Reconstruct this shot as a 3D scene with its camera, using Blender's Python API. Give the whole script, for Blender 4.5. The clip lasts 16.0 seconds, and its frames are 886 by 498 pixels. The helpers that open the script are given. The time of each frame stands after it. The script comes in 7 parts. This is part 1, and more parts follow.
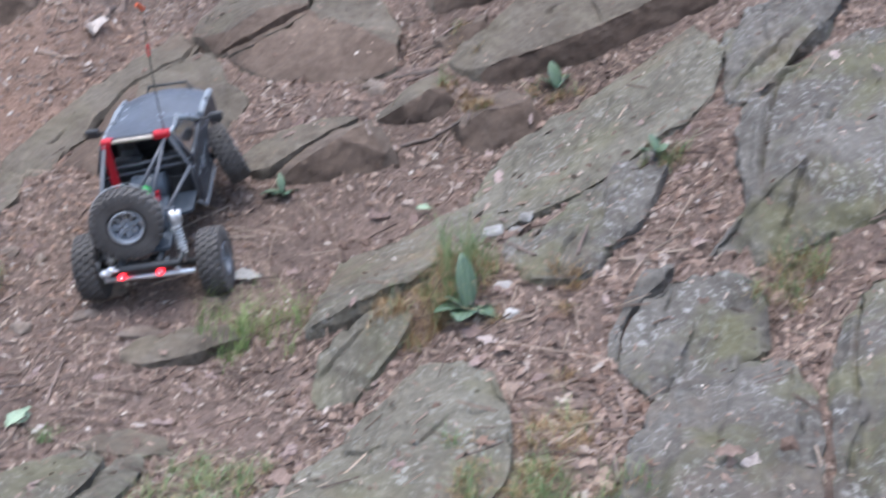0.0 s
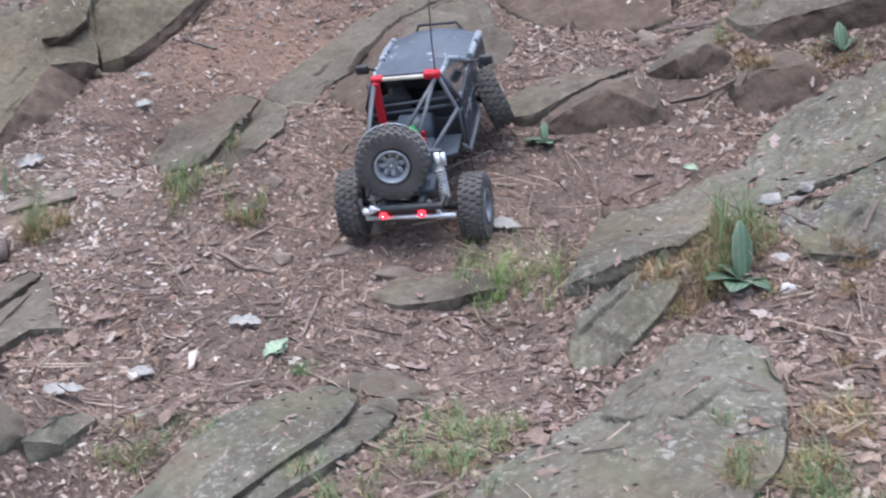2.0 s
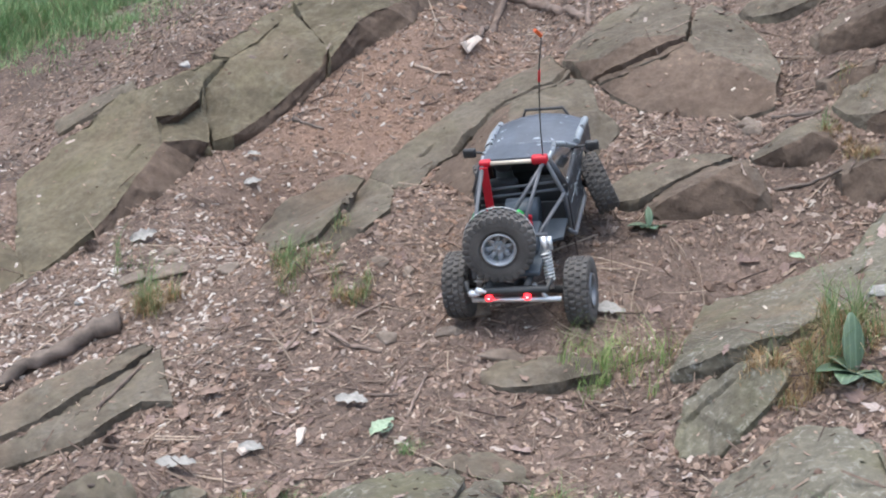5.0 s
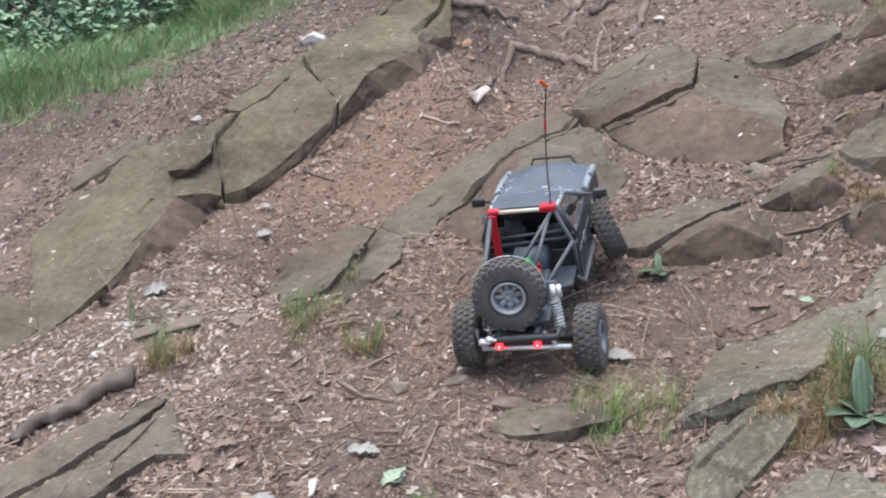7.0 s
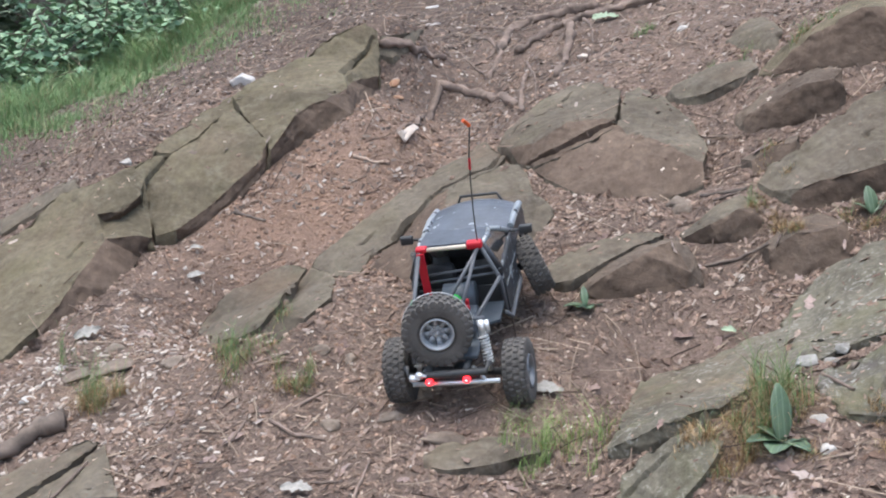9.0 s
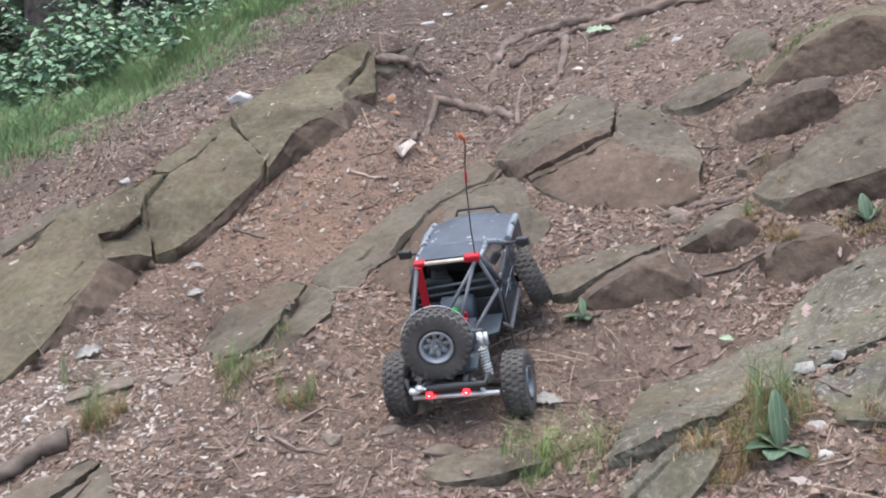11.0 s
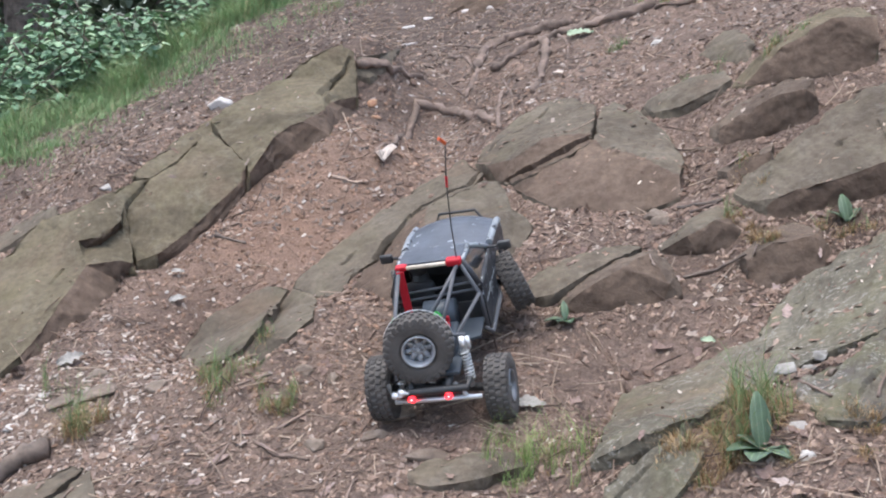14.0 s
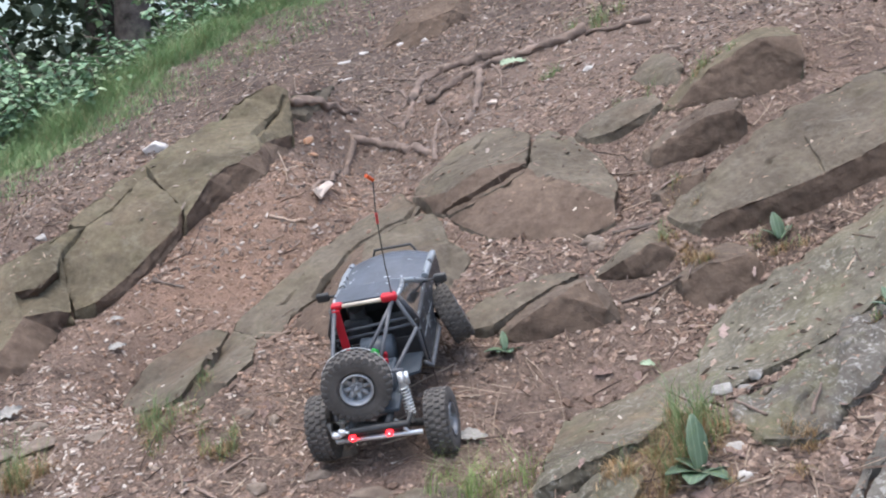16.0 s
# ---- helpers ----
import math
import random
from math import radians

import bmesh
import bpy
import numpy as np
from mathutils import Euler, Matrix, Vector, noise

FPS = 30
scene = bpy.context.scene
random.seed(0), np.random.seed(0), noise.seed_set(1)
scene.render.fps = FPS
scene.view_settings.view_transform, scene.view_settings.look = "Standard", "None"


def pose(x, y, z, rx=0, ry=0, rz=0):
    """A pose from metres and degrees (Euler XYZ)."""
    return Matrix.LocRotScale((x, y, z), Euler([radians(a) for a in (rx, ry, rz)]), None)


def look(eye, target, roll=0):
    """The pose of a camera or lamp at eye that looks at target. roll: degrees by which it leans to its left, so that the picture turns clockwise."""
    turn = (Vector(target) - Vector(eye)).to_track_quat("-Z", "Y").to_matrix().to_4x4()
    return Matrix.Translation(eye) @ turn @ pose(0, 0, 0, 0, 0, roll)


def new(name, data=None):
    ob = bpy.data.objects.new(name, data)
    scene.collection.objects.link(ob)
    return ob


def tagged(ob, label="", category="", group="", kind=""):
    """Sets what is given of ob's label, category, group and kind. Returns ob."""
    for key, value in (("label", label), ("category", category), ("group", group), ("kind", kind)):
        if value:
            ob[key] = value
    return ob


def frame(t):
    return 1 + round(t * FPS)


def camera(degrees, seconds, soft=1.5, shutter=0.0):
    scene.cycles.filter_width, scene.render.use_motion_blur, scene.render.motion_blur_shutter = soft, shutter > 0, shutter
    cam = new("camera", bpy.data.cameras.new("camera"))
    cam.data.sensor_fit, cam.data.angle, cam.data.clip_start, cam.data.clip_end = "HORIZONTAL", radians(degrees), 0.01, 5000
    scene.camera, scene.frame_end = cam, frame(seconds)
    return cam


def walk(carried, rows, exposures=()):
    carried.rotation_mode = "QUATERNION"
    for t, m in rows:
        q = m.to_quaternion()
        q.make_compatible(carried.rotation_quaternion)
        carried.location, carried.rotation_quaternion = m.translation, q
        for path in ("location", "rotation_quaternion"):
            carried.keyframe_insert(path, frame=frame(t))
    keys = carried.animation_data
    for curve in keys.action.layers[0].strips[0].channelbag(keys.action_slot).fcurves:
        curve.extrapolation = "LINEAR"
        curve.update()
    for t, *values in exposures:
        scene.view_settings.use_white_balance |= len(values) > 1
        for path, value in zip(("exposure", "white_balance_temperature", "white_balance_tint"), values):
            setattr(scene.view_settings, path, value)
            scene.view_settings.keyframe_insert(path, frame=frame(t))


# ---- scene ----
cam = camera(36.10, 16.0, soft=2.0, shutter=0.5)

def aim(x, y, z, yaw, tilt, roll):
    """The camera at x, y, z, turned yaw degrees to its right, tilted up, leaning left."""
    return pose(x, y, z, 0, 0, -yaw) @ pose(0, 0, 0, 90 + tilt) @ pose(0, 0, 0, 0, 0, roll)


PATH = [
    (0.0, aim(0.0525, -0.0182, 1.2836, 13.944, -11.251, -1.007)),
    (0.5, aim(0.0336, 0.0118, 1.2723, 10.844, -13.806, -0.264)),
    (1.0, aim(0.0299, 0.0253, 1.2773, 8.959, -14.223, 0.210)),
    (1.5, aim(0.0093, 0.0419, 1.2813, 6.550, -14.065, 1.036)),
    (2.0, aim(0.0004, 0.0475, 1.2832, 4.495, -13.565, 1.564)),
    (2.5, aim(-0.0037, 0.0374, 1.2878, 2.937, -12.246, 0.864)),
    (3.0, aim(-0.0128, 0.0320, 1.2894, 2.025, -11.437, 0.831)),
    (3.5, aim(-0.0215, 0.0328, 1.2915, 1.629, -10.952, 1.290)),
    (4.0, aim(-0.0316, 0.0325, 1.2932, 1.161, -10.788, 1.715)),
    (6.5, aim(-0.0300, 0.0236, 1.3000, 0.149, -9.218, 1.676)),
    (7.0, aim(-0.0222, 0.0184, 1.3009, -0.000, -8.488, 1.057)),
    (7.5, aim(-0.0155, 0.0078, 1.3057, 1.407, -7.841, 1.255)),
    (8.0, aim(-0.0133, -0.0016, 1.3061, 1.762, -7.308, 1.037)),
    (8.5, aim(-0.0116, -0.0053, 1.3051, 2.068, -7.201, 0.832)),
    (9.0, aim(-0.0097, -0.0117, 1.3074, 2.669, -6.933, 0.316)),
    (11.5, aim(-0.0039, -0.0277, 1.3068, 2.627, -6.115, -0.651)),
    (12.0, aim(-0.0009, -0.0302, 1.3081, 2.796, -5.859, -0.530)),
    (12.5, aim(-0.0041, -0.0344, 1.3090, 2.854, -5.718, -0.407)),
    (13.0, aim(-0.0042, -0.0338, 1.3065, 2.984, -5.775, -0.525)),
    (13.5, aim(-0.0074, -0.0279, 1.3041, 2.905, -6.142, -0.541)),
    (14.0, aim(-0.0030, -0.0254, 1.3070, 3.354, -6.151, -0.963)),
    (14.5, aim(0.0053, -0.0209, 1.3083, 3.876, -6.072, -1.380)),
    (15.0, aim(0.0124, -0.0200, 1.3124, 4.054, -5.569, -2.209)),
    (15.5, aim(0.0206, -0.0227, 1.3131, 4.546, -4.856, -2.584)),
    (16.0, aim(0.0317, -0.0242, 1.3131, 5.270, -4.963, -3.409)),
]
EXPOSURES = [
    (0.0, 1.24, 5800, 9), (1.5, 1.25, 5800, 9), (3.5, 1.26, 6080, 5), (7.0, 1.27, 6330, 5), (12.5, 1.26, 6300, 7), (16.0, 1.26, 6350, 8),
]
walk(cam, PATH, EXPOSURES)

from mathutils.bvhtree import BVHTree

# ---- light ----
world = bpy.data.worlds.new("World")
scene.world = world
world.use_nodes = True
wn = world.node_tree.nodes
sky = wn.new("ShaderNodeTexSky")
sky.sky_type = "NISHITA"
sky.sun_disc = False
sky.sun_elevation = radians(79)
sky.sun_rotation = radians(240)
sky.dust_density = 4.0
wn["Background"].inputs["Strength"].default_value = 0.135
world.node_tree.links.new(sky.outputs["Color"], wn["Background"].inputs["Color"])

sun_data = bpy.data.lights.new("sun", "SUN")
sun_data.energy = 0.85
sun_data.angle = radians(60)
sun_data.color = (1.0, 0.97, 0.93)
sun_ob = new("sun", sun_data)
sun_ob.matrix_world = look((0, 0, 20), (2.0, 4.0, 0))


# ---- materials ----
def ramp(nt, fac, stops):
    r = nt.nodes.new("ShaderNodeValToRGB")
    while len(r.color_ramp.elements) < len(stops):
        r.color_ramp.elements.new(0.5)
    for e, (p, c) in zip(r.color_ramp.elements, stops):
        e.position, e.color = p, (*c, 1)
    nt.links.new(fac, r.inputs["Fac"])
    return r.outputs["Color"]


def noise_tex(nt, scale, detail=6, rough=0.6, vec=None, distort=0.0):
    n = nt.nodes.new("ShaderNodeTexNoise")
    n.inputs["Scale"].default_value, n.inputs["Detail"].default_value = scale, detail
    n.inputs["Roughness"].default_value, n.inputs["Distortion"].default_value = rough, distort
    nt.links.new(vec if vec else coords(nt), n.inputs["Vector"])
    return n.outputs["Fac"]


def coords(nt):
    """World position, so that grain keeps its real size."""
    g = nt.nodes.get("Geometry") or nt.nodes.new("ShaderNodeNewGeometry")
    return g.outputs["Position"]


def mix(nt, fac, a, b, kind="MIX"):
    m = nt.nodes.new("ShaderNodeMix")
    m.data_type, m.blend_type = "RGBA", kind
    for sock, v in ((m.inputs[0], fac), (m.inputs[6], a), (m.inputs[7], b)):
        if isinstance(v, (int, float)):
            sock.default_value = v
        elif isinstance(v, tuple):
            sock.default_value = (*v, 1)
        else:
            nt.links.new(v, sock)
    return m.outputs[2]


def base(name, rough=0.8, metal=0.0, color=(0.5, 0.5, 0.5), spec=0.5):
    m = bpy.data.materials.new(name)
    m.use_nodes = True
    b = m.node_tree.nodes["Principled BSDF"]
    b.inputs["Roughness"].default_value, b.inputs["Metallic"].default_value = rough, metal
    b.inputs["Base Color"].default_value = (*color, 1)
    b.inputs["Specular IOR Level"].default_value = spec
    return m, m.node_tree, b


def bump(nt, b, height, strength, dist):
    n = nt.nodes.new("ShaderNodeBump")
    n.inputs["Strength"].default_value, n.inputs["Distance"].default_value = strength, dist
    nt.links.new(height, n.inputs["Height"])
    nt.links.new(n.outputs["Normal"], b.inputs["Normal"])


def rock_mat(name, dark, mid, light, lichen, amount, moss=0.0, spot=14):
    """Weathered sandstone: bands, stains, grey lichen spots, fine grain."""
    m, nt, b = base(name, 0.9, spec=0.25)
    big, fine = noise_tex(nt, 5, 8, 0.62, distort=0.6), noise_tex(nt, 55, 8, 0.7)
    col = ramp(nt, big, [(0.32, dark), (0.5, mid), (0.68, light)])
    col = mix(nt, 0.55, col, ramp(nt, fine, [(0.3, (0.25, 0.24, 0.23)), (0.5, (0.5, 0.5, 0.5)), (0.72, (0.8, 0.8, 0.78))]), "OVERLAY")
    blot = ramp(nt, noise_tex(nt, spot, 10, 0.72, distort=0.3), [(0.53 - amount * 0.12, (0, 0, 0)), (0.62 - amount * 0.1, (1, 1, 1))])
    speck = ramp(nt, noise_tex(nt, 90, 4, 0.6), [(0.42, (0, 0, 0)), (0.58, (1, 1, 1))])
    if spot > 14:
        # scattered small crusts of lichen
        blot = ramp(nt, noise_tex(nt, spot, 5, 0.68, distort=0.4), [(0.54, (0, 0, 0)), (0.60, (1, 1, 1))])
        speck = ramp(nt, noise_tex(nt, 13, 6, 0.65, distort=0.4), [(0.44, (0.12, 0.12, 0.12)), (0.60, (1, 1, 1))])
    f = mix(nt, 1.0, blot, speck, "MULTIPLY")
    col = mix(nt, mix(nt, 1.0, f, (amount, amount, amount), "MULTIPLY"), col, lichen)
    if moss:
        g = ramp(nt, noise_tex(nt, 8, 8, 0.65), [(0.5, (0, 0, 0)), (0.64, (moss, moss, moss))])
        col = mix(nt, g, col, (0.135, 0.13, 0.065))
    rust = ramp(nt, noise_tex(nt, 3.5, 7, 0.66, distort=0.4), [(0.53, (0, 0, 0)), (0.69, (0.55, 0.55, 0.55))])
    col = mix(nt, rust, col, mix(nt, 0.5, (0.165, 0.118, 0.087), fine, "OVERLAY"))
    # rubbed, paler edges
    geo = nt.nodes.new("ShaderNodeNewGeometry")
    edge = mix(nt, 1.0, ramp(nt, geo.outputs["Pointiness"], [(0.515, (0, 0, 0)), (0.57, (0.45, 0.45, 0.45))]), ramp(nt, fine, [(0.35, (0.1, 0.1, 0.1)), (0.6, (1, 1, 1))]), "MULTIPLY")
    col = mix(nt, edge, col, tuple(min(0.5, c * 1.55) for c in light))
    nt.links.new(col, b.inputs["Base Color"])
    h = mix(nt, 0.5, fine, noise_tex(nt, 220, 4, 0.6))
    bump(nt, b, h, 0.5, 0.006)
    return m


ROCK = rock_mat("rock_brown", (0.084, 0.070, 0.055), (0.126, 0.106, 0.083), (0.163, 0.139, 0.111), (0.25, 0.23, 0.20), 0.25, 0.15)
ROCK_OLIVE = rock_mat("rock_olive", (0.082, 0.069, 0.049), (0.126, 0.106, 0.073), (0.164, 0.139, 0.097), (0.25, 0.23, 0.185), 0.25, 0.22)
ROCK_GREY = rock_mat("rock_grey", (0.092, 0.082, 0.064), (0.138, 0.125, 0.098), (0.179, 0.166, 0.132), (0.34, 0.335, 0.305), 0.65, 0.35, 110)
ROCK_PALE = rock_mat("rock_pale", (0.076, 0.068, 0.060), (0.116, 0.105, 0.092), (0.154, 0.142, 0.126), (0.37, 0.365, 0.35), 0.75, 0.6, 120)
# red-brown staining, with shade for steep rock faces painted into the colour
ROCK_STAIN_SHADE = rock_mat("rock_stained_shade", (0.083, 0.060, 0.046), (0.122, 0.089, 0.069), (0.163, 0.121, 0.094), (0.20, 0.158, 0.125), 0.2)
ROCK_RED = rock_mat("rock_red", (0.079, 0.059, 0.047), (0.124, 0.096, 0.077), (0.167, 0.137, 0.108), (0.25, 0.22, 0.18), 0.2)


def soil_mat():
    m, nt, b = base("soil", 0.95, spec=0.2)
    big, mid_, fine = noise_tex(nt, 2.2, 6, 0.6), noise_tex(nt, 22, 8, 0.7), noise_tex(nt, 140, 6, 0.7)
    col = ramp(nt, big, [(0.35, (0.168, 0.126, 0.106)), (0.55, (0.226, 0.170, 0.142)), (0.7, (0.278, 0.203, 0.167))])
    col = mix(nt, 0.7, col, ramp(nt, mid_, [(0.3, (0.28, 0.27, 0.27)), (0.7, (0.72, 0.71, 0.7))]), "OVERLAY")
    col = mix(nt, 0.6, col, ramp(nt, fine, [(0.3, (0.2, 0.2, 0.2)), (0.7, (0.8, 0.8, 0.8))]), "OVERLAY")
    # worn red clay in the chute below the ledge
    away = nt.nodes.new("ShaderNodeVectorMath")
    away.operation = "DISTANCE"
    away.inputs[1].default_value = (-0.16, 2.95, 1.06)
    nt.links.new(coords(nt), away.inputs[0])
    rag = nt.nodes.new("ShaderNodeMath")
    rag.operation = "MULTIPLY_ADD"
    nt.links.new(noise_tex(nt, 4, 6, 0.65), rag.inputs[0])
    rag.inputs[1].default_value = 0.8
    nt.links.new(away.outputs["Value"], rag.inputs[2])
    red = ramp(nt, rag.outputs[0], [(0.35, (0.7, 0.7, 0.7)), (0.85, (0, 0, 0))])
    col = mix(nt, red, col, mix(nt, 0.6, (0.350, 0.222, 0.160), ramp(nt, mid_, [(0.3, (0.3, 0.3, 0.3)), (0.7, (0.7, 0.7, 0.7))]), "OVERLAY"))
    # darker brown soil in the cleft between the two long slabs
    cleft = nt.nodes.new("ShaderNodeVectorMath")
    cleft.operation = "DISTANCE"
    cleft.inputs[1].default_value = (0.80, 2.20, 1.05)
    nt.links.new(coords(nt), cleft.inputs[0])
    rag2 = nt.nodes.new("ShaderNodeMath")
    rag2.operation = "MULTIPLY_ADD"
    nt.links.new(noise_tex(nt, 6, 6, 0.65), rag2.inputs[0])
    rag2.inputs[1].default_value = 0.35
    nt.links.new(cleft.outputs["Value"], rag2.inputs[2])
    dark_cleft = ramp(nt, rag2.outputs[0], [(0.28, (0.8, 0.8, 0.8)), (0.50, (0, 0, 0))])
    col = mix(nt, dark_cleft, col, mix(nt, 0.7, (0.105, 0.078, 0.062), ramp(nt, mid_, [(0.3, (0.28, 0.27, 0.27)), (0.7, (0.72, 0.71, 0.7))]), "OVERLAY"))
    # dark humus higher up, towards the wood
    part_y = nt.nodes.new("ShaderNodeSeparateXYZ")
    nt.links.new(coords(nt), part_y.inputs[0])
    high = nt.nodes.new("ShaderNodeMath")
    high.operation = "MULTIPLY_ADD"
    nt.links.new(noise_tex(nt, 3, 6, 0.65), high.inputs[0])
    high.inputs[1].default_value = 2.0
    nt.links.new(part_y.outputs["Y"], high.inputs[2])
    span = nt.nodes.new("ShaderNodeMapRange")
    span.inputs["From Min"].default_value, span.inputs["From Max"].default_value = 4.0, 5.3
    span.inputs["To Max"].default_value = 0.75
    nt.links.new(high.outputs[0], span.inputs["Value"])
    col = mix(nt, span.outputs[0], col, mix(nt, 0.7, (0.118, 0.094, 0.083), ramp(nt, mid_, [(0.3, (0.28, 0.27, 0.27)), (0.7, (0.72, 0.71, 0.7))]), "OVERLAY"))
    nt.links.new(col, b.inputs["Base Color"])
    bump(nt, b, mix(nt, 0.6, mid_, fine), 1.0, 0.018)
    return m


SOIL = soil_mat()


# ---- mesh helpers ----
def link(name, verts, faces, material, parent=None, smooth=True):
    me = bpy.data.meshes.new(name)
    me.from_pydata([tuple(v) for v in verts], [], [tuple(f) for f in faces])
    me.update()
    if smooth:
        me.polygons.foreach_set("use_smooth", [True] * len(me.polygons))
    for mt in (material if isinstance(material, (list, tuple)) else [material]):
        me.materials.append(mt)
    ob = new(name, me)
    ob.parent = parent
    return ob


def part(name, bm, material, parent, label="", smooth=False):
    me = bpy.data.meshes.new(name)
    bm.to_mesh(me)
    bm.free()
    if smooth:
        me.polygons.foreach_set("use_smooth", [True] * len(me.polygons))
    me.materials.append(material)
    ob = new(name, me)
    ob.parent = parent
    if label:
        ob["label"] = label
    return ob


# ---- ground ----
BUMPS = [
    (0.3, 2.05, -0.094, 0.6),
    (-0.45, 3.4, 0.148, 0.35),
    (0.6, 2.2, -0.058, 0.22),
    (1.2, 1.9, 0.097, 0.35),
    (-0.0, 2.8, -0.083, 0.22),
    (-0.9, 4.75, -0.119, 0.35),
    (-0.9, 2.35, -0.038, 0.6),
    (1.05, 2.8, 0.111, 0.35),
    (0.75, 1.45, -0.074, 0.15),
    (0.15, 3.1, -0.07, 0.15),
    (-0.0, 3.1, 0.094, 0.15),
    (0.45, 2.05, -0.096, 0.15),
    (0.15, 1.75, -0.052, 0.22),
    (0.6, 2.65, -0.06, 0.15),
    (-0.6, 3.1, 0.114, 0.15),
    (0.9, 3.55, 0.069, 0.35),
    (0.45, 4.45, -0.06, 0.6),
    (0.9, 2.2, -0.061, 0.22),
    (-0.45, 1.6, 0.138, 0.15),
    (-0.3, 1.45, -0.041, 0.15),
    (0.15, 3.4, -0.105, 0.15),
    (-0.0, 3.55, 0.166, 0.15),
    (-0.15, 2.35, 0.05, 0.15),
    (0.45, 1.75, 0.05, 0.15),
    (0.3, 1.6, -0.045, 0.15),
    (-0.3, 2.65, -0.139, 0.15),
    (-0.0, 1.45, 0.026, 0.15),
    (-0.6, 1.9, -0.038, 0.35),
    (-0.45, 2.95, -0.038, 0.15),
    (-0.3, 2.95, 0.025, 0.15),
]


def squeeze(v, lo, hi, give):
    """v, easing off to a limit outside lo..hi."""
    v = np.asarray(v, float)
    return np.where(v > hi, hi + give * np.tanh((v - hi) / give), np.where(v < lo, lo - give * np.tanh((lo - v) / give), v))


def ground(x, y):
    """Height of the soil: a hillside that rises away and to the right, with hollows."""
    x, y = np.asarray(x, float), np.asarray(y, float)
    z = 0.289 + 0.27 * squeeze(x, -1.6, 2.0, 1.5) + 0.286 * squeeze(y, 0.2, 5.6, 1.6)
    for bx, by, h, s in BUMPS:
        z = z + h * np.exp(-((x - bx) ** 2 + (y - by) ** 2) / s ** 2)
    over = np.maximum(0, (y - 4.9) - 0.9 * (x + 0.7))
    return z - 0.30 * np.minimum(over, 6.0) ** 1.1


def fbm(x, y, z, octaves=4):
    return noise.fractal(Vector((x, y, z)), 1.0, 2.0, octaves)


def resample(line, n):
    p = np.array(line, float)
    d = np.r_[0, np.cumsum(np.linalg.norm(np.diff(p, axis=0), axis=1))]
    t = np.linspace(0, d[-1], n)
    return np.stack([np.interp(t, d, p[:, k]) for k in range(3)], 1)


TOPS = [[], []]


def facet(p, seed):
    """Height of a broken face: each cell is a small tilted plane; and how near the cell's border lies."""
    q = p + Vector((seed * 7.3, 0, 0))
    d, pts = noise.voronoi(q)
    c = pts[0]
    a, b, k = (math.sin(c.x * 127.1 + c.y * 311.7 + c.z * 74.7 + w) * 43758.5453 % 1.0 - 0.5 for w in (0.0, 1.7, 3.1))
    return a + 1.6 * (b * (q.x - c.x) + k * (q.y - c.y)), d[1] - d[0]


def to_line(points, line):
    """Distance of points from a line through several places."""
    q = np.array(line, float)
    best = np.full(len(points), 9.0)
    for a, b in zip(q, q[1:]):
        d = b - a
        t = np.clip(((points - a) @ d) / (d @ d + 1e-12), 0, 1)
        best = np.minimum(best, np.linalg.norm(points - a - t[:, None] * d, axis=1))
    return best


def refine(pts, tris, tags, res, lines):
    """Halves long edges again and again, so that neighbours always share them; finer beside cracks."""
    for _ in range(9):
        e = np.sort(np.concatenate([tris[:, [0, 1]], tris[:, [1, 2]], tris[:, [2, 0]]]), axis=1)
        uniq, inv = np.unique(e, axis=0, return_inverse=True)
        inv = inv.reshape(-1)
        a, b = pts[uniq[:, 0]], pts[uniq[:, 1]]
        want = np.full(len(uniq), res)
        for line in lines:
            want = np.where(to_line((a + b) / 2, line) < 0.012, min(res, 0.0028), want)
        cut = np.linalg.norm(a - b, axis=1) > want * 1.4
        if not cut.any():
            break
        mid = np.full(len(uniq), -1)
        mid[cut] = len(pts) + np.arange(cut.sum())
        pts = np.concatenate([pts, ((a + b) / 2)[cut]])
        n = len(tris)
        m = np.stack([mid[inv[:n]], mid[inv[n:2 * n]], mid[inv[2 * n:]]], 1)
        made, kinds = [], []

        def put(sel, *cols):
            made.append(np.stack(cols, 1))
            kinds.append(tags[sel])

        split = m >= 0
        count = split.sum(1)
        keep = count == 0
        made.append(tris[keep])
        kinds.append(tags[keep])
        for r in range(3):
            A, B, C = tris[:, r], tris[:, (r + 1) % 3], tris[:, (r + 2) % 3]
            ab, bc, ca = m[:, r], m[:, (r + 1) % 3], m[:, (r + 2) % 3]
            s = (count == 1) & (ab >= 0)
            put(s, A[s], ab[s], C[s])
            put(s, ab[s], B[s], C[s])
            s = (count == 2) & (ab >= 0) & (bc >= 0)
            put(s, ab[s], B[s], bc[s])
            put(s, A[s], ab[s], bc[s])
            put(s, A[s], bc[s], C[s])
        s = count == 3
        A, B, C, ab, bc, ca = tris[s, 0], tris[s, 1], tris[s, 2], m[s, 0], m[s, 1], m[s, 2]
        put(s, A, ab, ca)
        put(s, ab, B, bc)
        put(s, ca, bc, C)
        put(s, ab, bc, ca)
        tris, tags = np.concatenate(made), np.concatenate(kinds)
    return pts, tris, tags


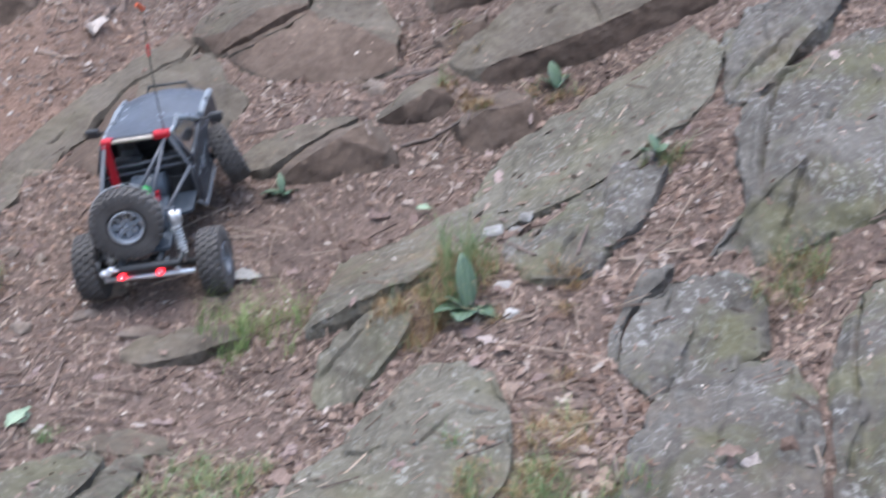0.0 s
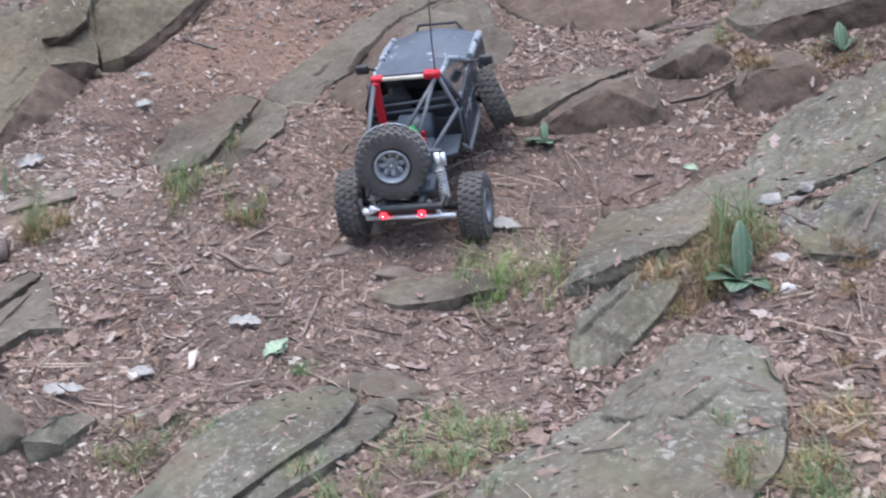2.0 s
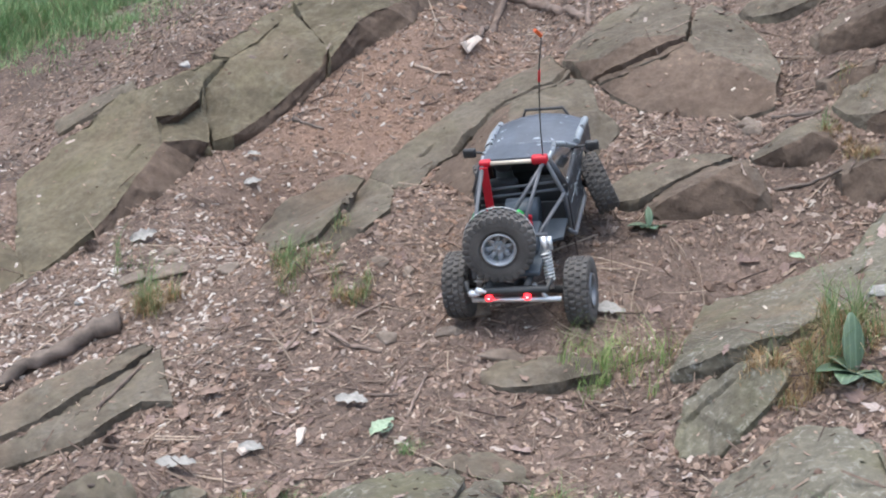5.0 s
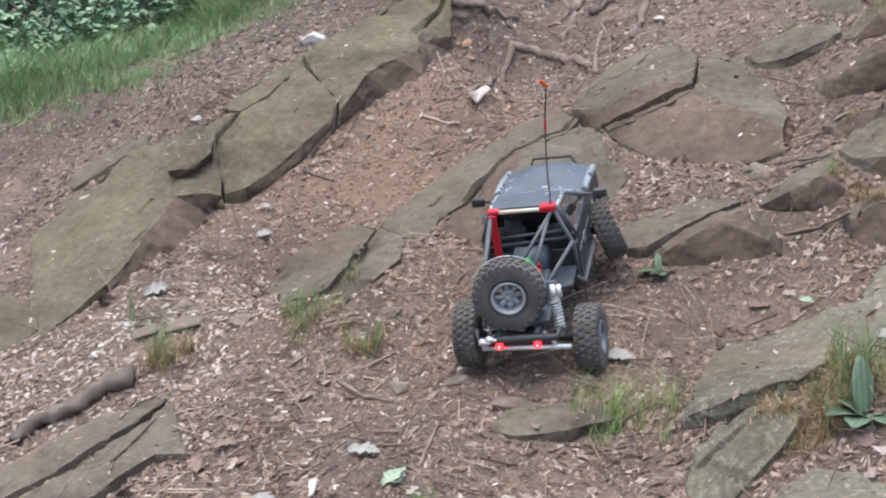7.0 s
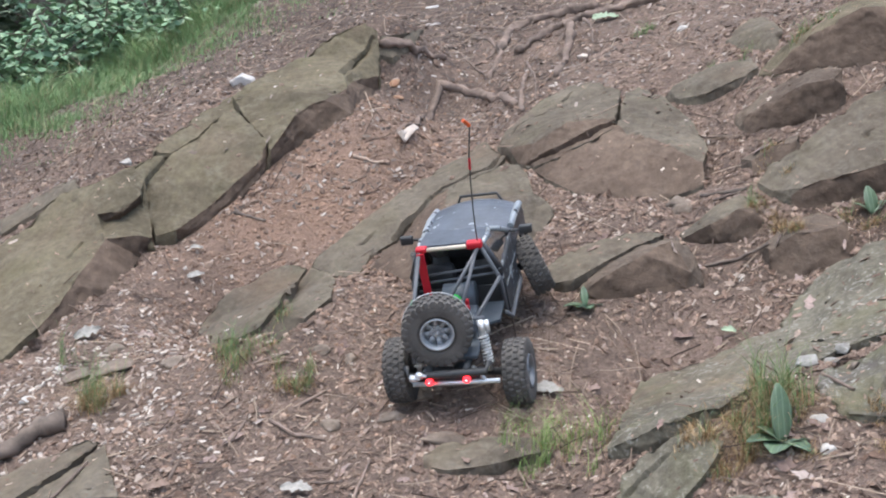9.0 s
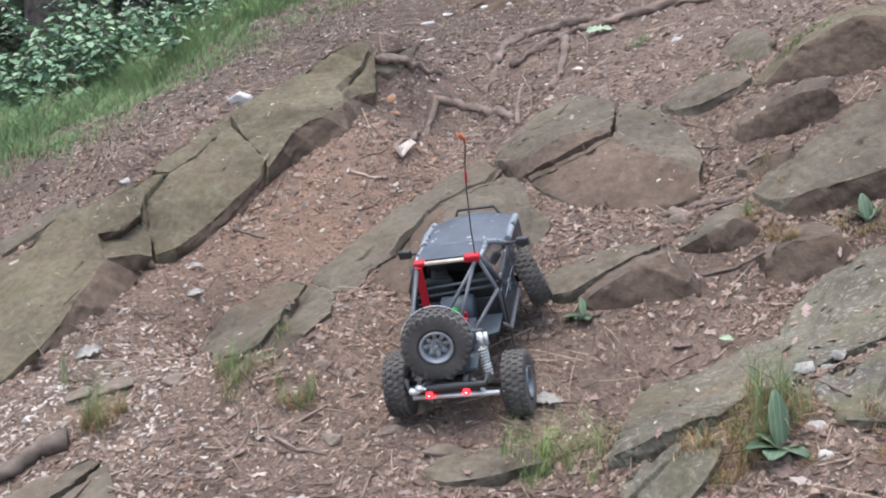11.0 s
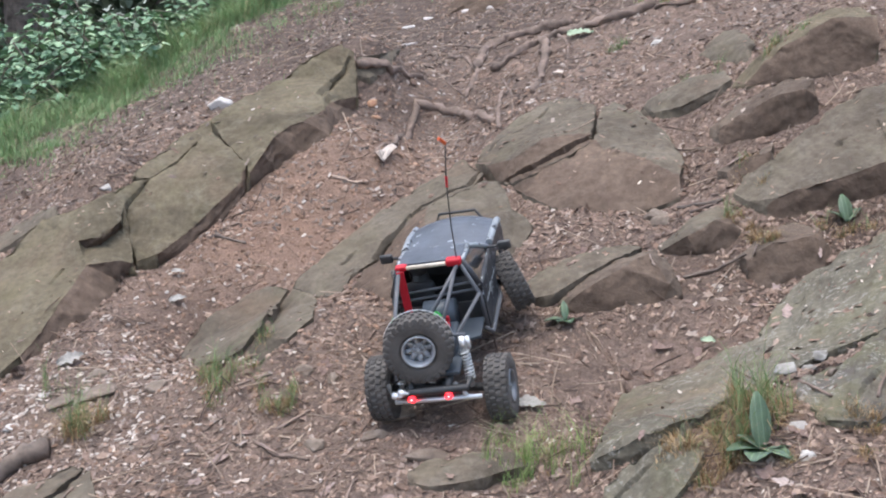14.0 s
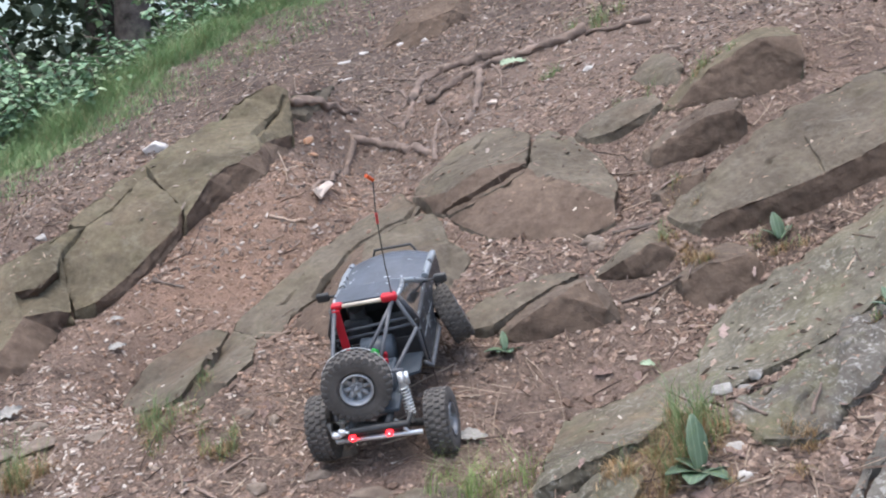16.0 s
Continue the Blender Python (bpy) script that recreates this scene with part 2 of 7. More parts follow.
def crag(corners, faces, material, label, seed=0, res=0.0050, steep=(), cracks=(), grain=0.0, rough=1.0, bury=0.15):
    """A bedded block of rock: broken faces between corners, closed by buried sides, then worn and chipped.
    steep: faces stained red-brown and coloured darker as painted shade; cracks: lines with a width and a depth; grain:
    how strongly layered."""
    bm = bmesh.new()
    vs = [bm.verts.new(c) for c in corners]
    stain_shade = bm.faces.layers.int.new("stain_shade")
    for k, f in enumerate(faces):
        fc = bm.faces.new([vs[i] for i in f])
        fc[stain_shade] = 1 if k in steep else 0
    bmesh.ops.recalc_face_normals(bm, faces=bm.faces[:])
    if sum(f.normal.z * f.calc_area() for f in bm.faces) < 0:
        bmesh.ops.reverse_faces(bm, faces=bm.faces[:])
    rim = [e for e in bm.edges if e.is_boundary]
    low = {}
    for e in rim:
        for v in e.verts:
            if v not in low:
                low[v] = bm.verts.new(v.co + Vector((0.0, 0.035, -bury)))
    for e in rim:
        loop = e.link_loops[0]
        a, b = loop.vert, loop.link_loop_next.vert
        bm.faces.new((b, a, low[a], low[b]))[stain_shade] = 2
    creases = [[v.co.copy() for v in e.verts] for e in bm.edges if len(e.link_faces) == 2 and e.calc_face_angle(0) > radians(14) and not all(f[stain_shade] == 2 for f in e.link_faces)]
    bmesh.ops.triangulate(bm, faces=bm.faces[:], ngon_method="BEAUTY")
    bm.verts.index_update()
    pts = np.array([v.co for v in bm.verts], float)
    tris = np.array([[v.index for v in f.verts] for f in bm.faces])
    tags = np.array([f[stain_shade] for f in bm.faces])
    bm.free()
    lines = [c[0] for c in cracks]
    pts, tris, tags = refine(pts, tris, tags, res, lines)
    fn = np.cross(pts[tris[:, 1]] - pts[tris[:, 0]], pts[tris[:, 2]] - pts[tris[:, 0]])
    nor = np.zeros_like(pts)
    for k in range(3):
        np.add.at(nor, tris[:, k], fn)
    nor /= np.linalg.norm(nor, axis=1, keepdims=True) + 1e-12
    edge = np.full(len(pts), 9.0)
    for c in creases:
        edge = np.minimum(edge, to_line(pts, c))
    cut = np.zeros(len(pts))
    wob = np.array([noise.noise(Vector(p) * 55 + Vector((seed, 0, 0))) for p in pts])
    for line, wide, deep in cracks:
        q = np.array(line, float)
        d = to_line(pts, q) + 0.0022 * wob
        ends = np.minimum(np.linalg.norm(pts - q[0], axis=1), np.linalg.norm(pts - q[-1], axis=1))
        cut = np.maximum(cut, deep * np.clip(1.6 - np.maximum(d, 0) / wide, 0, 1) * np.clip(0.25 + ends / 0.03, 0, 1))
    bed = Vector((-0.55, -0.35, 0.76)).normalized()
    out = np.empty_like(pts)
    for i, p in enumerate(pts):
        v = Vector(p)
        n = Vector(nor[i])
        s = Vector((seed * 3.1, 0, 0))
        f1, e1 = facet(Vector((v.x * 7, v.y * 5, v.z * 9)), seed)
        f2, e2 = facet(v * 26, seed + 3)
        f1, f2 = f1 * min(1.0, e1 / 0.2), f2 * min(1.0, e2 / 0.25)
        k = rough * (0.0034 * f1 + 0.0014 * f2 + 0.0040 * noise.noise(v * 5 + s) + 0.0020 * noise.fractal(v * 22 + s, 1.0, 2.0, 3) + 0.0016 * noise.noise(v * 48 + s) + 0.0011 * noise.noise(v * 130))
        layer = v.dot(bed)
        k -= (1 - abs(n.dot(bed))) * 0.0045 * abs(noise.noise(Vector((layer * 75, v.x * 3 + seed, v.y * 3))))
        if grain:
            u = v.x * 0.45 + v.y * 0.75 + v.z * 0.5
            w = v.x * 0.85 - v.y * 0.5
            k += grain * 0.0042 * (noise.noise(Vector((u * 4 + seed, w * 34, v.z * 20))) + 0.5 * noise.noise(Vector((u * 9, w * 90 + seed, v.z * 50))))
            k -= grain * 0.012 * max(0.0, noise.noise(Vector((u * 5, w * 22 + seed, 3.0))) - 0.38)
        worn = math.exp(-(edge[i] / 0.008) ** 2)
        chip = math.exp(-(edge[i] / 0.020) ** 2) * max(0.0, noise.noise(v * 24 + s) + 0.5 * noise.noise(v * 60 + s) - 0.05)
        k -= 0.0014 * worn + 0.010 * chip + cut[i]
        bent = Vector((noise.noise(v * 11 + s), noise.noise(v * 11 + s + Vector((0, 9, 0))), noise.noise(v * 11 + s + Vector((0, 0, 9))))) * 0.004
        out[i] = v + bent + n * k
    ob = link("rock", out, tris.tolist(), [material, ROCK_STAIN_SHADE])
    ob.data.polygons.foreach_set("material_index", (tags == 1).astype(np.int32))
    ob.data.set_sharp_from_angle(angle=radians(34))
    n = len(TOPS[0])
    TOPS[0].extend(Vector(p) for p in out)
    TOPS[1].extend(tuple(int(n + q) for q in t) for t in tris[tags < 2])
    return tagged(ob, label, "rock", "rocks of the outcrop")


crag([(-0.357, 3.245, 1.275), (-0.309, 3.312, 1.318), (-0.232, 3.410, 1.360), (-0.192, 3.444, 1.380), (-0.127, 3.445, 1.428), (-0.084, 3.446, 1.445), (-0.048, 3.446, 1.457), (-0.014, 3.447, 1.439), (-0.034, 3.409, 1.398), (-0.073, 3.357, 1.367), (-0.102, 3.297, 1.341), (-0.073, 3.305, 1.314), (-0.087, 3.218, 1.302), (-0.137, 3.124, 1.272), (-0.163, 3.122, 1.265), (-0.200, 3.078, 1.235), (-0.223, 3.035, 1.198), (-0.251, 3.002, 1.160), (-0.274, 3.071, 1.190), (-0.325, 3.178, 1.231), (-0.010, 3.411, 1.381), (-0.013, 3.361, 1.327), (-0.048, 3.286, 1.260), (-0.013, 3.373, 1.288), (-0.075, 3.128, 1.239), (-0.118, 3.106, 1.209), (-0.143, 3.099, 1.194), (-0.188, 3.076, 1.163), (-0.225, 3.045, 1.137), (-0.263, 3.002, 1.106)],
     [[0, 1, 2, 3, 4, 5, 6, 7, 8, 9, 10, 11, 12, 13, 14, 15, 16, 17, 18, 19], [10, 9, 8, 7, 20, 21, 11], [21, 11, 22, 23], [11, 12, 24, 22], [12, 13, 25, 24], [13, 14, 26, 25], [14, 15, 27, 26], [15, 16, 28, 27], [16, 17, 29, 28]],
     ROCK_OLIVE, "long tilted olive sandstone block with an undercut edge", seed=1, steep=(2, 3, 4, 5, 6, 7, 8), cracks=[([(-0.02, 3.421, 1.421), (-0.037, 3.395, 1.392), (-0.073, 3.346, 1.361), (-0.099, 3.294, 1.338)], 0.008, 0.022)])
crag([(-0.477, 3.045, 1.148), (-0.419, 3.086, 1.185), (-0.386, 3.138, 1.225), (-0.354, 3.175, 1.251), (-0.306, 3.120, 1.218), (-0.259, 3.036, 1.182), (-0.268, 2.983, 1.145), (-0.290, 2.956, 1.123), (-0.328, 2.930, 1.087), (-0.391, 2.894, 1.035), (-0.439, 2.867, 0.999), (-0.485, 2.879, 0.982), (-0.514, 2.946, 1.032), (-0.527, 2.997, 1.096), (-0.257, 3.001, 1.106), (-0.246, 3.059, 1.140), (-0.277, 2.965, 1.081), (-0.319, 2.931, 1.047), (-0.382, 2.897, 1.000), (-0.438, 2.881, 0.972)],
     [[0, 1, 2, 3, 4, 5, 6, 7, 8, 9, 10, 11, 12, 13], [5, 6, 14, 15], [6, 7, 16, 14], [7, 8, 17, 16], [8, 9, 18, 17], [9, 10, 19, 18]],
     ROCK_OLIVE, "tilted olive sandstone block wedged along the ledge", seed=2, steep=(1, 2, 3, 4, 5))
crag([(-0.705, 3.014, 1.066), (-0.663, 2.993, 1.079), (-0.605, 2.985, 1.098), (-0.535, 3.014, 1.137), (-0.477, 3.043, 1.148), (-0.524, 2.980, 1.097), (-0.526, 2.934, 1.065), (-0.559, 2.894, 1.034), (-0.609, 2.901, 1.029), (-0.662, 2.956, 1.045), (-0.595, 2.907, 1.012), (-0.563, 2.913, 1.016), (-0.527, 2.949, 1.047), (-0.902, 2.883, 0.885), (-0.829, 2.976, 0.962), (-0.780, 2.993, 0.999), (-0.737, 3.017, 1.044), (-0.580, 2.828, 0.983), (-0.598, 2.752, 0.947), (-0.621, 2.693, 0.912), (-0.636, 2.648, 0.883), (-0.663, 2.583, 0.839), (-0.714, 2.527, 0.796), (-0.786, 2.480, 0.745), (-0.511, 2.944, 1.038), (-0.488, 2.866, 0.984), (-0.519, 2.842, 0.989), (-0.512, 2.845, 0.942), (-0.480, 2.873, 0.959), (-0.529, 2.770, 0.910), (-0.557, 2.720, 0.887), (-0.596, 2.686, 0.868), (-0.624, 2.639, 0.845), (-0.656, 2.576, 0.815)],
     [[0, 1, 2, 3, 4, 5, 6, 7, 8, 9], [6, 7, 8, 10, 11, 12], [13, 14, 15, 16, 0, 9, 8, 10, 17, 18, 19, 20, 21, 22, 23], [10, 11, 12, 5, 24, 25, 26, 17], [25, 26, 27, 28], [26, 17, 29, 27], [17, 18, 30, 29], [18, 19, 31, 30], [19, 20, 32, 31], [20, 21, 33, 32]],
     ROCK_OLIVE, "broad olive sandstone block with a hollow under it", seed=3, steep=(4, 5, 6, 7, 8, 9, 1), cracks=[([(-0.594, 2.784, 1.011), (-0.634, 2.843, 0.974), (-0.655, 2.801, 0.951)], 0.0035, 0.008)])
crag([(-0.523, 3.059, 1.156), (-0.477, 3.135, 1.200), (-0.430, 3.227, 1.239), (-0.359, 3.295, 1.276), (-0.347, 3.249, 1.256), (-0.389, 3.186, 1.226), (-0.423, 3.120, 1.188), (-0.477, 3.058, 1.149)],
     [[0, 1, 2, 3, 4, 5, 6, 7]],
     ROCK_OLIVE, "low mossy sandstone piece behind the ledge", seed=4)
crag([(-0.899, 3.190, 0.984), (-0.837, 3.211, 1.027), (-0.758, 3.161, 1.070), (-0.687, 3.050, 1.092), (-0.670, 3.014, 1.080), (-0.744, 3.056, 1.043), (-0.818, 3.092, 0.996), (-0.867, 3.094, 0.964)],
     [[0, 1, 2, 3, 4, 5, 6, 7]],
     ROCK, "low dark rock behind the sandstone ledge", seed=5)
crag([(-0.021, 3.433, 1.381), (-0.010, 3.471, 1.431), (0.042, 3.502, 1.441), (0.103, 3.617, 1.452), (0.080, 3.495, 1.405), (0.024, 3.435, 1.374)],
     [[0, 1, 2, 3, 4, 5]],
     ROCK, "small flat grey rock at the ledge end", seed=6)
crag([(0.243, 2.951, 1.181), (0.300, 3.044, 1.229), (0.357, 3.097, 1.274), (0.418, 3.108, 1.303), (0.483, 3.065, 1.313), (0.513, 2.930, 1.296), (0.475, 2.779, 1.243), (0.428, 2.787, 1.238), (0.375, 2.790, 1.229), (0.335, 2.798, 1.208), (0.306, 2.804, 1.187), (0.262, 2.849, 1.174), (0.305, 2.750, 1.139), (0.277, 2.815, 1.145), (0.347, 2.725, 1.159), (0.391, 2.724, 1.179), (0.436, 2.733, 1.199), (0.478, 2.746, 1.219)],
     [[0, 1, 2, 3, 4, 5, 6, 7, 8, 9, 10, 11], [11, 10, 12, 13], [10, 9, 14, 12], [9, 8, 15, 14], [8, 7, 16, 15], [7, 6, 17, 16]],
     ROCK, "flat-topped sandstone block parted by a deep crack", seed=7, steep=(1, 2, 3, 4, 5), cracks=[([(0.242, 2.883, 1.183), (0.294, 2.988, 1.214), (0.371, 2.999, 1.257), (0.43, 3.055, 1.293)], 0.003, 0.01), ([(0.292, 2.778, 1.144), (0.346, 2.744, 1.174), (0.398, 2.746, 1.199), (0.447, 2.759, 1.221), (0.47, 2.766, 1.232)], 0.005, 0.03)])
crag([(0.290, 2.774, 1.141), (0.344, 2.740, 1.169), (0.397, 2.733, 1.193), (0.442, 2.728, 1.217), (0.470, 2.726, 1.229), (0.496, 2.672, 1.210), (0.554, 2.648, 1.192), (0.614, 2.585, 1.161), (0.604, 2.540, 1.120), (0.522, 2.543, 1.088), (0.450, 2.571, 1.087), (0.368, 2.612, 1.100), (0.321, 2.687, 1.117), (0.520, 2.933, 1.292), (0.556, 2.966, 1.309), (0.594, 2.847, 1.280), (0.630, 2.743, 1.234), (0.640, 2.648, 1.185)],
     [[0, 1, 2, 3, 4, 5, 6, 7, 8, 9, 10, 11, 12], [4, 13, 14, 15, 16, 17, 7, 6, 5]],
     ROCK, "wide sandstone outcrop with a sloping front", seed=8, steep=(0,), cracks=[([(0.503, 2.681, 1.213), (0.49, 2.662, 1.185), (0.467, 2.654, 1.159)], 0.0045, 0.016)])
crag([(-0.156, 2.730, 0.939), (-0.096, 2.791, 0.990), (-0.046, 2.833, 1.021), (0.000, 2.871, 1.056), (0.071, 2.912, 1.103), (0.120, 2.944, 1.129), (0.170, 2.984, 1.152), (0.202, 3.018, 1.170), (0.226, 3.008, 1.180), (0.256, 2.839, 1.159), (0.225, 2.797, 1.132), (0.183, 2.810, 1.115), (0.134, 2.808, 1.089), (0.101, 2.801, 1.069), (0.076, 2.770, 1.042), (0.048, 2.745, 1.018), (0.025, 2.722, 0.995), (-0.027, 2.693, 0.969), (-0.052, 2.559, 0.944), (-0.109, 2.678, 0.927)],
     [[0, 1, 2, 3, 4, 5, 6, 7, 8, 9, 10, 11, 12, 13, 14, 15, 16, 17, 18, 19]],
     ROCK, "upper half of a split sandstone ridge", seed=9, cracks=[([(-0.02, 2.772, 1.007), (-0.039, 2.746, 0.987), (-0.053, 2.739, 0.978)], 0.004, 0.01), ([(0.246, 2.865, 1.16), (0.218, 2.818, 1.137), (0.18, 2.837, 1.121), (0.128, 2.834, 1.094), (0.094, 2.817, 1.074)], 0.004, 0.02), ([(0.094, 2.817, 1.074), (0.07, 2.787, 1.047), (0.041, 2.76, 1.021), (0.021, 2.729, 0.999)], 0.006, 0.03)])
crag([(0.127, 2.718, 1.099), (0.175, 2.702, 1.123), (0.213, 2.698, 1.140), (0.242, 2.727, 1.155), (0.267, 2.696, 1.149), (0.284, 2.670, 1.135), (0.289, 2.593, 1.099), (0.325, 2.549, 1.067), (0.274, 2.485, 1.012), (0.216, 2.454, 1.021), (0.181, 2.462, 1.041), (0.151, 2.487, 1.064), (0.127, 2.514, 1.071), (0.110, 2.585, 1.078), (-0.005, 2.705, 0.974), (0.025, 2.689, 0.992), (0.051, 2.710, 1.025), (0.073, 2.715, 1.050), (0.095, 2.726, 1.076), (0.102, 2.531, 1.051), (0.087, 2.499, 1.019), (0.080, 2.412, 0.939), (0.020, 2.462, 0.946), (-0.029, 2.589, 0.951), (0.248, 2.455, 0.993), (0.216, 2.431, 0.975), (0.166, 2.432, 0.963), (0.129, 2.411, 0.948)],
     [[0, 1, 2, 3, 4, 5, 6, 7, 8, 9, 10, 11, 12, 13], [14, 15, 16, 17, 18, 0, 13, 19, 20, 21, 22, 23], [13, 12, 11, 10, 9, 8, 24, 25, 26, 27, 21, 20, 19]],
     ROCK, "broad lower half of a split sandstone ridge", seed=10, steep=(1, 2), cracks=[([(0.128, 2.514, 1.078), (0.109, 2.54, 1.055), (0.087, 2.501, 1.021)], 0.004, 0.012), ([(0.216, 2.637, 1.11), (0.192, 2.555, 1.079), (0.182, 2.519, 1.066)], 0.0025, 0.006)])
crag([(-0.374, 2.674, 0.820), (-0.339, 2.718, 0.867), (-0.300, 2.742, 0.895), (-0.255, 2.753, 0.919), (-0.197, 2.754, 0.940), (-0.154, 2.729, 0.940), (-0.170, 2.693, 0.920), (-0.181, 2.363, 0.935), (-0.202, 2.316, 0.910), (-0.216, 2.299, 0.892), (-0.268, 2.324, 0.857), (-0.313, 2.370, 0.849)],
     [[0, 1, 2, 3, 4, 5, 6, 7, 8, 9, 10, 11]],
     ROCK, "low sandstone wedge half sunk in soil", seed=11)
crag([(-0.147, 2.724, 0.936), (-0.094, 2.617, 0.929), (-0.096, 2.365, 0.936), (-0.138, 2.295, 0.908), (-0.186, 2.279, 0.871), (-0.212, 2.301, 0.873), (-0.197, 2.331, 0.906), (-0.195, 2.678, 0.883), (-0.163, 2.701, 0.917)],
     [[0, 1, 2, 3, 4, 5, 6, 7, 8]],
     ROCK, "flat piece split from a low sandstone wedge", seed=12)
crag([(0.330, 2.308, 0.961), (0.383, 2.342, 0.991), (0.445, 2.368, 1.021), (0.495, 2.376, 1.038), (0.516, 2.359, 1.044), (0.491, 2.306, 1.039), (0.434, 2.288, 1.017), (0.377, 2.281, 0.986), (0.333, 2.288, 0.955), (0.524, 2.273, 0.990), (0.510, 2.272, 0.947), (0.440, 2.273, 0.936), (0.375, 2.281, 0.935), (0.338, 2.291, 0.937), (0.531, 2.318, 1.025), (0.550, 2.294, 1.000), (0.554, 2.281, 0.963)],
     [[0, 1, 2, 3, 4, 5, 6, 7, 8], [8, 7, 6, 5, 9, 10, 11, 12, 13], [5, 4, 14, 15, 16, 10, 9]],
     ROCK_RED, "wedge of reddish sandstone with a pale top edge", seed=13, steep=(1,))
crag([(0.261, 2.365, 0.972), (0.317, 2.400, 1.005), (0.368, 2.414, 1.026), (0.433, 2.419, 1.043), (0.490, 2.403, 1.048), (0.503, 2.381, 1.043), (0.438, 2.359, 1.024), (0.375, 2.329, 0.996), (0.330, 2.312, 0.974), (0.289, 2.325, 0.963)],
     [[0, 1, 2, 3, 4, 5, 6, 7, 8, 9]],
     ROCK, "flat sandstone slab behind a reddish wedge", seed=14)
crag([(0.523, 2.392, 1.044), (0.574, 2.416, 1.077), (0.621, 2.430, 1.103), (0.643, 2.423, 1.111), (0.656, 2.371, 1.099), (0.621, 2.348, 1.092), (0.569, 2.350, 1.068), (0.527, 2.372, 1.039), (0.670, 2.348, 1.073), (0.649, 2.337, 1.033), (0.595, 2.342, 1.017), (0.549, 2.364, 1.017)],
     [[0, 1, 2, 3, 4, 5, 6, 7], [7, 6, 5, 4, 8, 9, 10, 11]],
     ROCK, "narrow sandstone wedge in leaf litter", seed=15, steep=(1,))
crag([(0.645, 2.303, 1.028), (0.706, 2.324, 1.074), (0.750, 2.314, 1.088), (0.787, 2.270, 1.079), (0.753, 2.216, 1.074), (0.695, 2.236, 1.061), (0.653, 2.263, 1.032), (0.788, 2.226, 1.052), (0.768, 2.195, 1.012), (0.698, 2.213, 0.984), (0.640, 2.253, 0.977)],
     [[0, 1, 2, 3, 4, 5, 6], [6, 5, 4, 3, 7, 8, 9, 10]],
     ROCK_RED, "dark low rock below a long slab", seed=16, steep=(1,))
crag([(0.680, 2.447, 1.132), (0.707, 2.479, 1.164), (0.756, 2.476, 1.193), (0.811, 2.491, 1.232), (0.875, 2.510, 1.278), (0.951, 2.517, 1.319), (1.043, 2.520, 1.357), (1.148, 2.531, 1.393), (1.329, 2.590, 1.444), (1.194, 2.202, 1.336), (1.104, 2.224, 1.293), (1.022, 2.252, 1.250), (0.962, 2.275, 1.220), (0.906, 2.293, 1.193), (0.860, 2.310, 1.176), (0.818, 2.323, 1.162), (0.765, 2.339, 1.146), (0.732, 2.350, 1.130), (0.718, 2.366, 1.113), (0.695, 2.407, 1.119), (1.105, 2.218, 1.226), (1.192, 2.188, 1.269), (1.025, 2.255, 1.183), (0.966, 2.281, 1.154), (0.910, 2.298, 1.129), (0.863, 2.312, 1.112), (0.820, 2.324, 1.099), (0.767, 2.337, 1.083), (0.738, 2.354, 1.082), (0.716, 2.363, 1.079)],
     [[0, 1, 2, 3, 4, 5, 6, 7, 8, 9, 10, 11, 12, 13, 14, 15, 16, 17, 18, 19], [9, 10, 20, 21], [10, 11, 22, 20], [11, 12, 23, 22], [12, 13, 24, 23], [13, 14, 25, 24], [14, 15, 26, 25], [15, 16, 27, 26], [16, 17, 28, 27], [17, 18, 29, 28]],
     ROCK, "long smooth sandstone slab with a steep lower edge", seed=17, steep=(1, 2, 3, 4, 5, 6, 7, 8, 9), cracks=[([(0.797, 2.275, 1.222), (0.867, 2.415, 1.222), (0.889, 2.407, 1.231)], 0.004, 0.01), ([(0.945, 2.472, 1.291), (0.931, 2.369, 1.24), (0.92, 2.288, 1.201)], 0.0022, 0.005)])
crag([(0.699, 2.697, 1.248), (0.753, 2.691, 1.294), (0.807, 2.672, 1.330), (0.855, 2.651, 1.353), (0.869, 2.558, 1.344), (0.843, 2.526, 1.321), (0.794, 2.550, 1.307), (0.740, 2.604, 1.277), (0.703, 2.667, 1.240), (0.869, 2.528, 1.304), (0.846, 2.527, 1.249), (0.771, 2.560, 1.223), (0.708, 2.647, 1.211)],
     [[0, 1, 2, 3, 4, 5, 6, 7, 8], [8, 7, 6, 5, 4, 9, 10, 11, 12]],
     ROCK_RED, "brown angular rock on the upper slope", seed=18, steep=(1,))
crag([(0.676, 2.551, 1.166), (0.713, 2.539, 1.194), (0.747, 2.517, 1.210), (0.777, 2.506, 1.221), (0.762, 2.476, 1.209), (0.723, 2.494, 1.197), (0.685, 2.522, 1.167), (0.773, 2.466, 1.192), (0.725, 2.468, 1.149), (0.681, 2.484, 1.134)],
     [[0, 1, 2, 3, 4, 5, 6], [6, 5, 4, 7, 8, 9]],
     ROCK_RED, "small brown rock beside a long slab", seed=19, steep=(1,))
